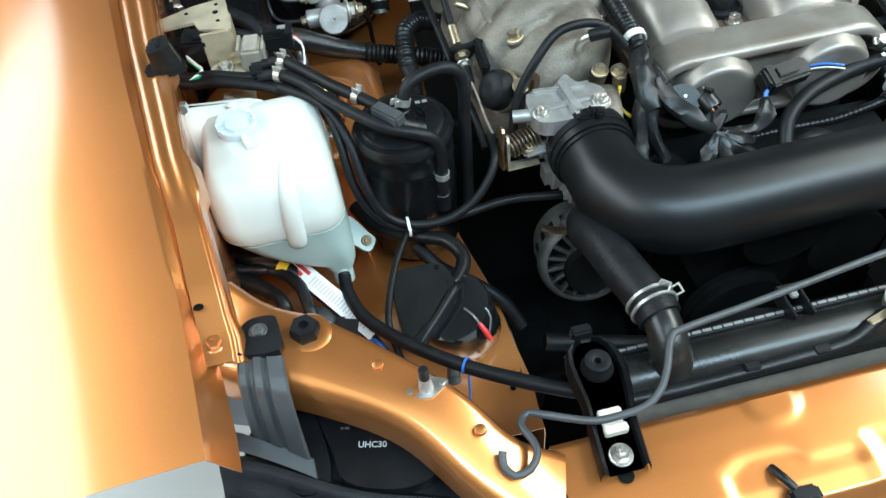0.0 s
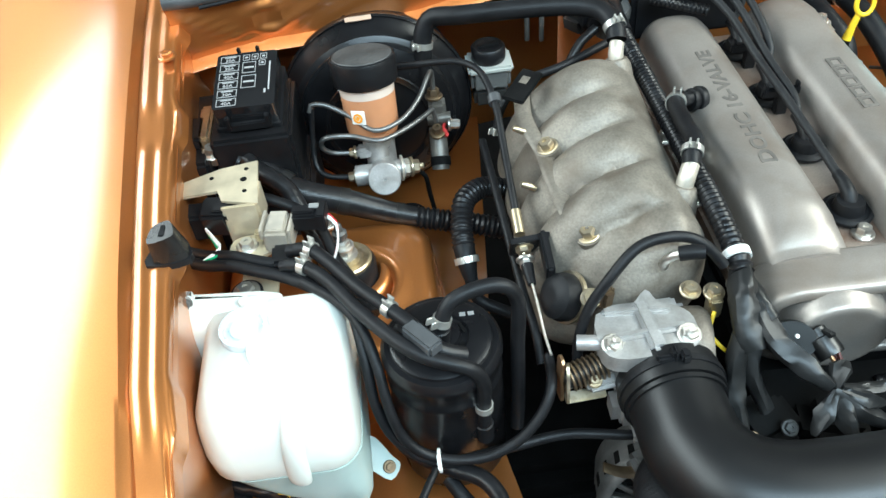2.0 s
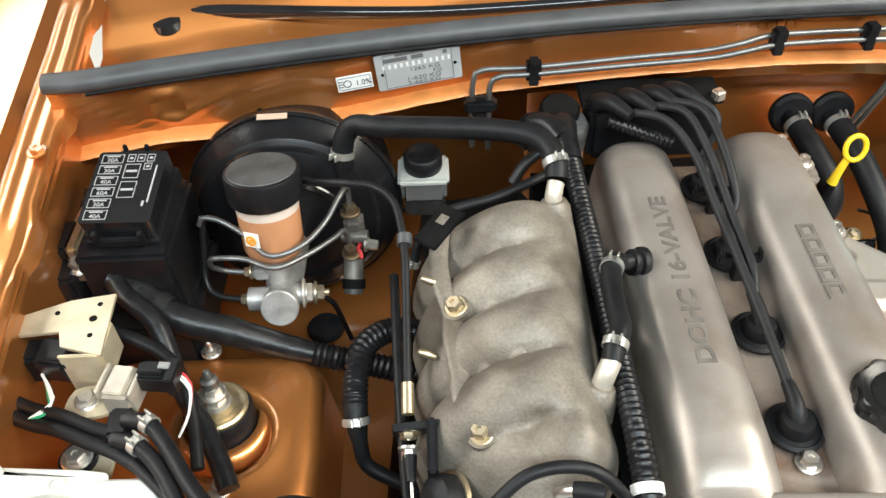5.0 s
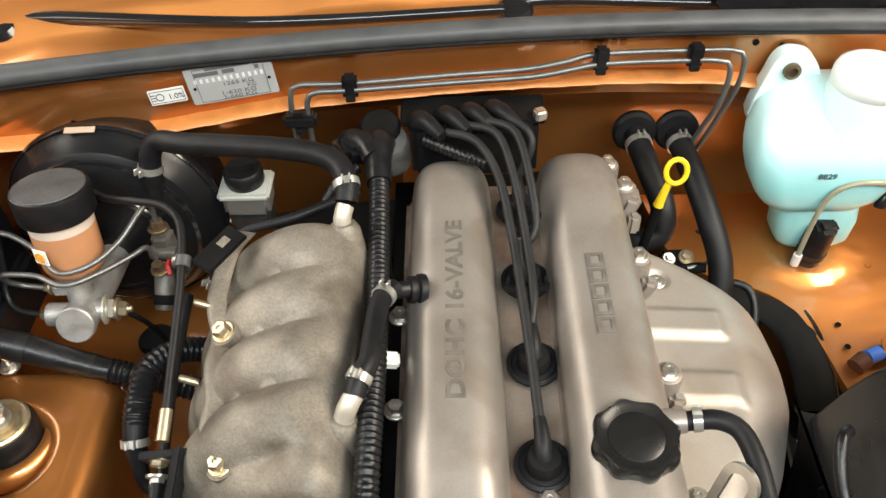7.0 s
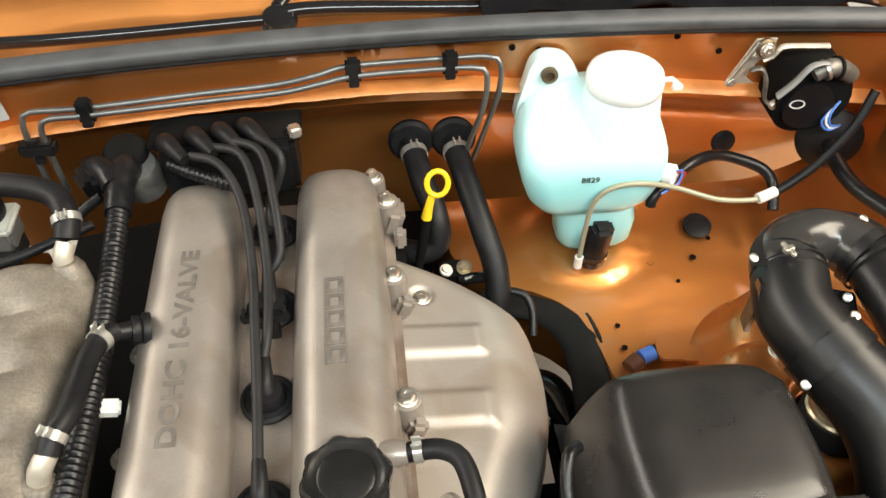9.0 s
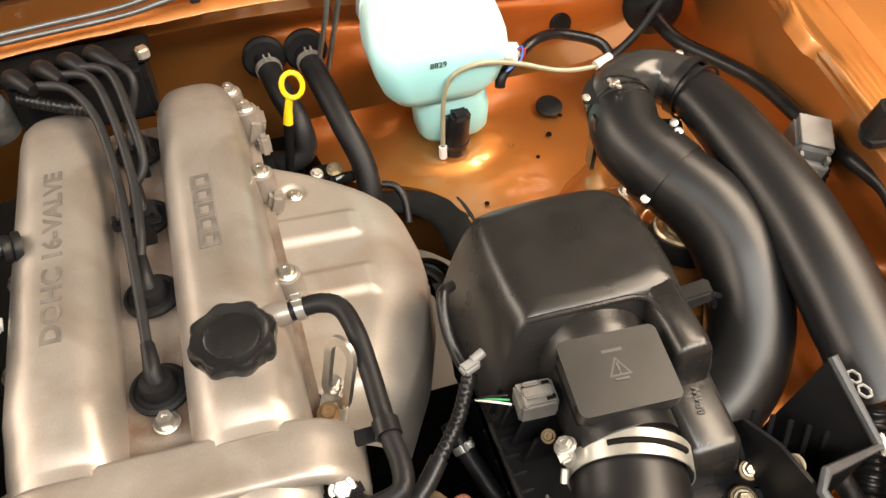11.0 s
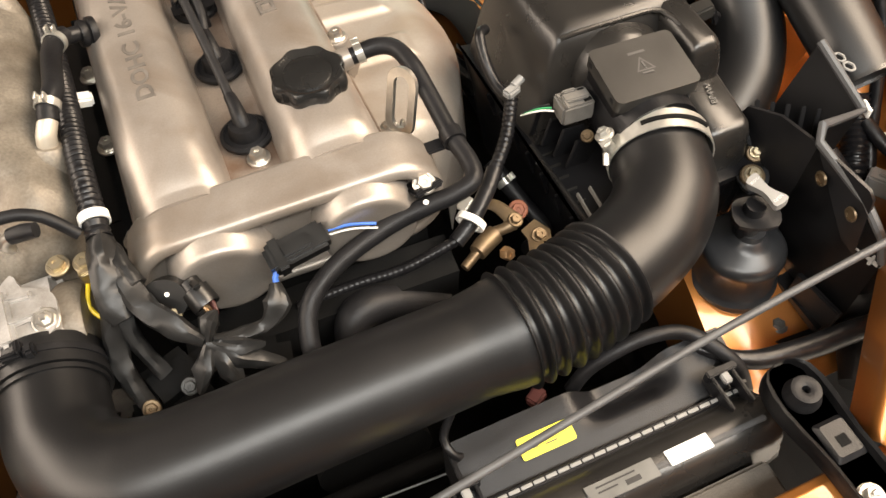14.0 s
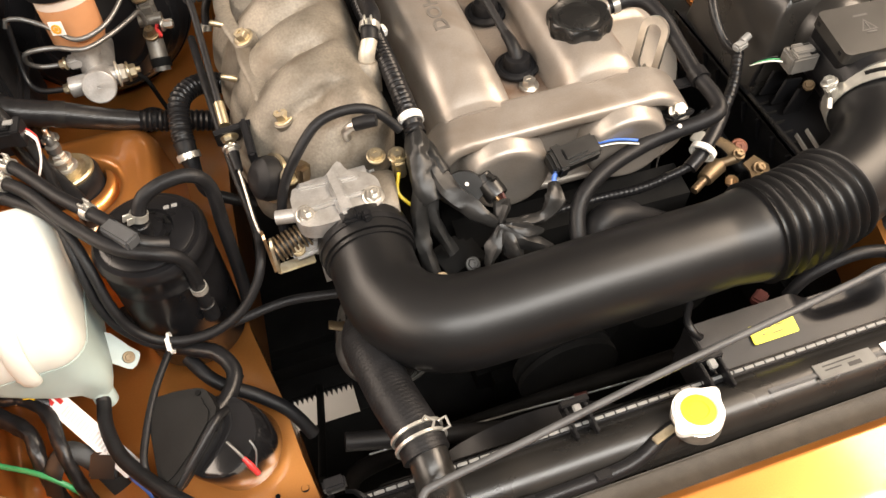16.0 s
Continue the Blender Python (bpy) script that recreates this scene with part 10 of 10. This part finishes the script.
hose("loom_sleeve", [(0.219, 0.330, 0.732), (0.203, 0.305, 0.722), (0.190, 0.290, 0.716), (0.176, 0.277, 0.710)], 0.0058, LOOM, "corrugated black loom sleeve beside the air box", "wiring loom", seg=14, wave=0.08, period=0.005, step=0.0013)
hose("taped_loom", [(0.178, 0.279, 0.711), (0.162, 0.263, 0.705), (0.140, 0.246, 0.697), (0.122, 0.237, 0.690)], 0.0074, TAPE, "black taped loom in front of the cam cover", "wiring loom", seg=12)
hose("loom_sleeve", [(0.124, 0.238, 0.691), (0.100, 0.238, 0.684), (0.070, 0.240, 0.676), (0.030, 0.247, 0.670), (-0.02, 0.250, 0.665)], 0.0046, LOOM, "thin corrugated loom in front of the engine", "wiring loom", seg=12, wave=0.08, period=0.005, step=0.0013)
t = thing("loom_clip", (0.215, 0.328, 0.72), "pale plastic clip on the loom", "cable clip")
part("clip", join(cbox((0.219, 0.330, 0.742), (0.016, 0.010, 0.008), 0.002, (0, 0, 20)), tube([(0.222, 0.333, 0.744), (0.232, 0.337, 0.746)], 0.004, 10)), GREYPL, t)
t = thing("white_ring", (0.139, 0.247, 0.69), "white plastic ring round the loom", "cable clip")
part("ring", ring((0.1400, 0.2460, 0.6975), (0.7, 0.55, 0.25), 0.0105, 0.006, 0.0028), WHITE, t)
part("tab", cbox((0.142, 0.262, 0.703), (0.014, 0.010, 0.004), 0.001, (0, -20, 30)), CLAMP, t)
t = thing("egr_bracket", (0.16, 0.235, 0.64), "grimy gold bracket with bolts beside the bellows", "bracket")
part("union", tube([(0.122, 0.221, 0.672), (0.137, 0.229, 0.674), (0.138, 0.2295, 0.674), (0.148, 0.235, 0.675), (0.160, 0.240, 0.676)], [0.0042, 0.0046, 0.0080, 0.0088, 0.0086], 14), GRIMEGOLD, t, "grimy brass pipe union")
part("union_nut", hexbolt((0.1495, 0.2490, 0.6800), (-0.2, 0.5, 0.8), 0.0070, 0.008, False), GRIMEGOLD, t)
part("union_nut", hexbolt((0.1585, 0.2180, 0.6760), (0.3, -0.7, 0.5), 0.0062, 0.008, False), COPPER, t, "coppery cap nut")
part("banjo", tube([(0.160, 0.240, 0.678), (0.168, 0.238, 0.681), (0.177, 0.2390, 0.682)], [0.0050, 0.0050, 0.0062], 12), GRIMEGOLD, t)
part("strap", tube([(0.158, 0.266, 0.684), (0.166, 0.264, 0.687), (0.172, 0.256, 0.687), (0.1755, 0.247, 0.686), (0.178, 0.238, 0.685)], [0.004, 0.0055, 0.006, 0.0065, 0.009], 12, 0.004, 0, 0.005, 0.25), GRIMEGOLD, t, "bent brass strap")
bolt((0.1785, 0.2385, 0.6862), (0.1, -0.3, 1), 0.0046, GRIMEGOLD, t, h=0.005)
bolt((0.1880, 0.2520, 0.6800), (-0.2, -0.5, 0.8), 0.0062, RUSTED, t, h=0.006, label="rusty bolt")
part("fork", prism([(0.180, 0.230), (0.196, 0.236), (0.203, 0.220), (0.198, 0.207), (0.1925, 0.212), (0.186, 0.199), (0.176, 0.206), (0.181, 0.219)], 0.679, 0.6812, 0.0006), GRIMEGOLD, t, "forked stay plate")
bolt((0.1915, 0.2185, 0.6812), (0.1, -0.4, 1), 0.0050, GRIMEGOLD, t, h=0.006)
t = thing("water_outlet", (0.03, 0.22, 0.62), "black coolant elbow in front of the engine", "coolant elbow")
part("elbow", tube([(0.012, 0.203, 0.630), (0.012, 0.208, 0.650), (0.020, 0.219, 0.664), (0.036, 0.224, 0.665), (0.062, 0.224, 0.655), (0.100, 0.222, 0.630)], [0.0135, 0.0145, 0.016, 0.0165, 0.016, 0.015], 22), RUBBER, t)
part("clamp", ring((0.0122, 0.2065, 0.6445), (0, 0.3, 1), 0.0146, 0.008, 0.0016), ZINC, t)
part("seat", lathe([(0.024, 0), (0.022, 0.012), (0.017, 0.014)], pose(0.014, 0.203, 0.630), 26), CAST, t)
part("pipe_end", tube([(-0.022, 0.176, 0.672), (-0.022, 0.184, 0.694)], 0.0090, 16), ZINC, t)
hose("rear_hose", [(0.205, 0.345, 0.640), (0.212, 0.325, 0.628), (0.222, 0.300, 0.612), (0.23, 0.27, 0.60), (0.20, 0.25, 0.615)], 0.0085, RUBBER, "black rubber hose below the air box", "hose", (1,), seg=14)


def plug(name, c, rot, size, label, wires=()):
    t = thing(name, (c[0], c[1], c[2] - size[2]), label, "connector")
    part("shell", cbox(c, size, 0.003, rot), PLUG, t)
    m = pose(*c, *rot)
    part("latch", cbox(m @ Vector((0.0, 0.0, size[2] * 0.58)), (size[0] * 0.45, size[1] * 0.5, 0.004), 0.001, rot), PLUG, t)
    part("collar", cbox(m @ Vector((-size[0] * 0.30, 0, 0)), (size[0] * 0.22, size[1] * 1.18, size[2] * 1.15), 0.002, rot), PLUG, t)
    for pts, mt, r in wires:
        part("wire", tube(pts, r, 8), mt, t)
    return t


plug("cam_sensor_plug", (-0.005, 0.2450, 0.7490), (20, -4, 6), (0.050, 0.022, 0.018), "black two-part plug on the cam cover's front",
     [([(0.022, 0.250, 0.750), (0.040, 0.246, 0.752), (0.058, 0.240, 0.750)], BLUEWIRE, 0.0013), ([(0.022, 0.247, 0.748), (0.040, 0.243, 0.750), (0.058, 0.237, 0.748)], WHITEWIRE, 0.0008), ([(-0.022, 0.238, 0.746), (-0.028, 0.233, 0.740), (-0.030, 0.225, 0.732)], BLUEWIRE, 0.0024)])
t = thing("cam_sensor_plug", (-0.085, 0.24, 0.72), "round black sensor plug with rusty wire ends", "connector")
pin, pout = Vector((-0.0900, 0.2560, 0.7430)), Vector((-0.0815, 0.2330, 0.7330))
aim = (pout - pin).normalized()
part("shell", lathe([(0.0075, 0), (0.0085, 0.001), (0.0085, 0.008), (0.0108, 0.009), (0.0112, 0.022), (0.0105, 0.0250), (0.0092, 0.0250), (0.0088, 0.0225), (0.002, 0.0225)], along(pin, aim), 22), PLUG, t, "", 35)
part("latch", cbox(pin + aim * 0.014 + Vector((0, 0.004, 0.0108)), (0.006, 0.016, 0.004), 0.001, (-22, 0, 20)), PLUG, t)
for dx, dz, mt in ((-0.004, 0.003, COPPER), (0.0045, 0.002, DIMRED), (0.0, -0.004, COPPER), (0.004, -0.003, DIMRED)):
    part("wire", tube([pin + aim * 0.021 + Vector((dx, 0, dz)), pout + aim * 0.004 + Vector((dx * 0.7, 0, dz * 0.7)), Vector((-0.087, 0.211, 0.729))], 0.0016, 8), mt, t)
t = thing("cam_sensor", (-0.108, 0.24, 0.72), "black cam angle sensor with one bolt", "sensor")
part("body", prism(soften([(-0.016, -0.010), (-0.016, 0.010), (0.0, 0.016), (0.014, 0.008), (0.012, -0.010)], 3), 0, 0.012, 0.002, pose(-0.1045, 0.2560, 0.7330, 48, 0, -24)), PLUG, t)
part("dot", lathe([(0.0020, 0), (0.0017, 0.001), (0.001, 0.001)], along((-0.1065, 0.2500, 0.7445), (0, -0.5, 0.8)), 12), WHITE, t)
bolt((-0.107, 0.242, 0.731), (0, -0.7, 0.7), 0.0045, GOLD, t)
# creased taped wires that fan out below the loom, tied in a knot with loose tape tails
def taped_wire(pts, r, seed, tail=False):
    t = thing("taped_wire", pts[-1], "creased tape tail of a wire joint" if tail else "wires in creased black tape fanning out in front of the engine", "wiring loom")
    part("tape", crumpled(pts, r, seed, 12, 0.75 if tail else 0.34), VINYL, t, "", 40)


for seed, (pts, r) in enumerate(((((-0.142, 0.262, 0.750), (-0.152, 0.250, 0.732), (-0.157, 0.236, 0.712), (-0.156, 0.215, 0.688), (-0.150, 0.20, 0.66)), [0.0095, 0.0088, 0.0078, 0.0070, 0.006]),
                                 (((-0.132, 0.276, 0.758), (-0.126, 0.250, 0.746), (-0.108, 0.226, 0.736), (-0.092, 0.209, 0.729)), [0.0085, 0.0098, 0.0092, 0.0042]),
                                 (((-0.140, 0.256, 0.742), (-0.142, 0.240, 0.718), (-0.132, 0.22, 0.69)), [0.0080, 0.0068, 0.006]),
                                 (((-0.092, 0.208, 0.728), (-0.074, 0.196, 0.714), (-0.058, 0.190, 0.706), (-0.045, 0.186, 0.695)), [0.0040, 0.0078, 0.0068, 0.004]),
                                 (((-0.086, 0.208, 0.728), (-0.064, 0.207, 0.722), (-0.046, 0.209, 0.722), (-0.034, 0.218, 0.730), (-0.030, 0.230, 0.738)), [0.0040, 0.0052, 0.0055, 0.0095, 0.0045]))):
    taped_wire(pts, r, seed + 2)
for seed, (pts, r) in enumerate(((((-0.090, 0.207, 0.728), (-0.100, 0.196, 0.712), (-0.110, 0.186, 0.700)), [0.003, 0.0075, 0.002]),
                                 (((-0.088, 0.207, 0.728), (-0.083, 0.190, 0.708), (-0.079, 0.178, 0.698)), [0.003, 0.0080, 0.002]),
                                 (((-0.090, 0.208, 0.729), (-0.083, 0.218, 0.738), (-0.076, 0.224, 0.739)), [0.003, 0.0075, 0.0015]),
                                 (((-0.086, 0.207, 0.728), (-0.068, 0.199, 0.722), (-0.052, 0.197, 0.716)), [0.003, 0.0062, 0.0015]))):
    taped_wire(pts, r, seed + 11, True)
hose("thin_wire", [(-0.160, 0.288, 0.742), (-0.166, 0.276, 0.730), (-0.158, 0.264, 0.722), (-0.150, 0.258, 0.718)], 0.0018, YELLOW, "thin yellow-green wire by the throttle", "wire", seg=8)
t = thing("thermostat_casting", (-0.12, 0.22, 0.6), "grimy alloy castings at the front of the engine", "casting")
part("casting", join(cbox((-0.130, 0.225, 0.655), (0.06, 0.05, 0.05), 0.012, (10, 0, 20)), cbox((-0.07, 0.222, 0.640), (0.06, 0.05, 0.06), 0.012, (0, 10, -10)), cbox((-0.155, 0.205, 0.665), (0.02, 0.03, 0.03), 0.006)), DARK, t)
bolt((-0.150, 0.200, 0.682), (0, -0.5, 0.8), 0.005, GRIMEGOLD, t)
bolt((-0.118, 0.205, 0.684), (0, -0.5, 0.8), 0.005, ALTDARK, t)

# ---- firewall labels, bonnet seal, wipers ----
def firewall_plate():
    t = thing("maker_plate", (-0.297, 0.755, 0.81), "grey metal data plate with punched figures on the firewall", "data plate")
    way = Vector((0.083, 0.011, 0.0068)).normalized()
    up = Vector((-0.082, 0, 1))
    up = (up - way * up.dot(way)).normalized()
    m = Matrix((way, up, way.cross(up))).transposed().to_4x4()
    m.translation = Vector((-0.2895, 0.7480, 0.8450))
    part("plate", prism(rounded(-0.0430, -0.0205, 0.0430, 0.0205, 0.002), 0, 0.0012, 0.0003, m), LABEL, t)
    at = m @ Vector((0, 0, 0.0014))
    bars([(-0.022, 0.0162, 0.022, 0.0182), (-0.034, 0.0105, -0.010, 0.0150), (-0.006, 0.0105, 0.006, 0.0150), (0.026, 0.0105, 0.030, 0.0150)], at, way, up, GREYINK, t, "print", 0.0002)
    bars(frame_rect(-0.0345, -0.0190, 0.0345, 0.0190, 0.0005), at, way, up, GREYINK, t, "border", 0.0002)
    bars([(-0.036 + 0.006 * k, 0.0032, -0.0335 + 0.006 * k, 0.0078) for k in range(12)], at, way, up, PAPER, t, "print", 0.0002)
    for k, (s, x) in enumerate((("1265 KG", 0.006), ("KG", 0.0185), ("1-620 KG", 0.004), ("2-660 KG", 0.004))):
        words(s, m @ Vector((x, -0.0012 - 0.0052 * k, 0.0014)), way, up, 0.0060, GREYINK, t, "figures", 0.0002, align="CENTER", length=0.0042 * len(s))
    for x in (-0.037, 0.037):
        part("rivet", lathe([(0.0016, 0), (0.0014, 0.001), (0.0005, 0.0012)], m @ pose(x, -0.002, 0.0012), 10), DARK, t)
    s = thing("beam_label", (-0.36, 0.75, 0.80), "small white label with a lamp sign and 1.0%", "label")
    m2 = m.copy()
    m2.translation = Vector((-0.3540, 0.7395, 0.8350))
    part("label", prism(rounded(-0.0180, -0.0085, 0.0180, 0.0085, 0.001), 0, 0.001, 0.0003, m2), PAPER, s)
    at2 = m2 @ Vector((0, 0, 0.0012))
    words("1.0%", m2 @ Vector((0.0085, -0.001, 0.0012)), way, up, 0.0085, INK, s, "figures", 0.0002)
    bars(frame_rect(-0.0165, -0.0068, 0.0165, 0.0068, 0.0004) + [(-0.0165, -0.0035, -0.0115, -0.0028), (-0.0165, -0.0005, -0.0115, 0.0002), (-0.0165, 0.0025, -0.0115, 0.0032)], at2, way, up, INK, s, "sign", 0.0002)
    part("lamp_sign", lathe([(0.0042, 0), (0.0042, 0.0004), (0.0034, 0.0004), (0.0034, 0)], m2 @ pose(-0.0075, -0.0002, 0.0010), 20, False), INK, s)


firewall_plate()
bars([(-0.06 + 0.0095 * k, -0.0035, -0.054 + 0.0095 * k, 0.0035) for k in range(14)], (0.035, seal_y(0.035) + 0.0035, 0.8545), (1, 0, 0), (0, 0, 1), PAINT, body, "stamped_bars", 0.0006, "stamped body number as plain bars")
sp = [(x, seal_y(x) + 0.001, 0.876) for x in steps(-0.60, 0.66, 24)]
seal = hose("bonnet_seal", [(-0.636, 0.693, 0.876)] + sp, [0.0115] + [0.0125] * 25, GREYRUB, "grey-black rubber bonnet seal along the cowl", "rubber seal", seg=16, flat=0.8)
part("seal_flange", tube([(x, y - 0.005, z - 0.0085) for x, y, z in sp], 0.0055, 10, 0.006, 0, 0.005, 0.7), RUBBER, seal, "black clip-on flange under the bulb")
for x0, y0, sgn in ((-0.574, 0.886, 1), (0.0, 0.900, 1)):
    t = thing("wiper_linkage", (x0, y0, 0.82), "black wiper linkage rod with ball joint in the cowl", "wiper linkage", "wiper linkages")
    part("joint", lathe([(0.020, 0), (0.021, 0.006), (0.016, 0.012), (0.006, 0.013)], along((x0, y0 - 0.004, 0.826), (0, -0.3, 1)), 24), GLOSS, t)
    part("rod", tube([(x0, y0, 0.832), (x0 + 0.05, y0 + 0.004, 0.836), (x0 + 0.30, y0 - 0.018, 0.838), (x0 + 0.56, y0 - 0.006, 0.840)], [0.009, 0.0085, 0.0065, 0.0060], 12), GLOSS, t)
    part("arm", tube([(x0, y0 + 0.01, 0.836), (x0 + 0.02, y0 + 0.045, 0.846)], 0.009, 10), GLOSS, t)
t = thing("cowl_grille", (0.50, 1.0, 0.85), "black plastic cowl cover behind the seal", "cowl cover")
part("cover", sheet(lambda x, v: (x, seal_y(x) + 0.06 + 0.22 * v, 0.850 + 0.02 * v + 0.006 * bump01((x * 9) % 1, 0.3, 0.7, 0.1) + 0.012 * noise.noise(Vector((x * 11, v * 2.2, 4)))), steps(0.215, 0.69, 60), steps(0, 1, 24), 0.003), COWL, t)
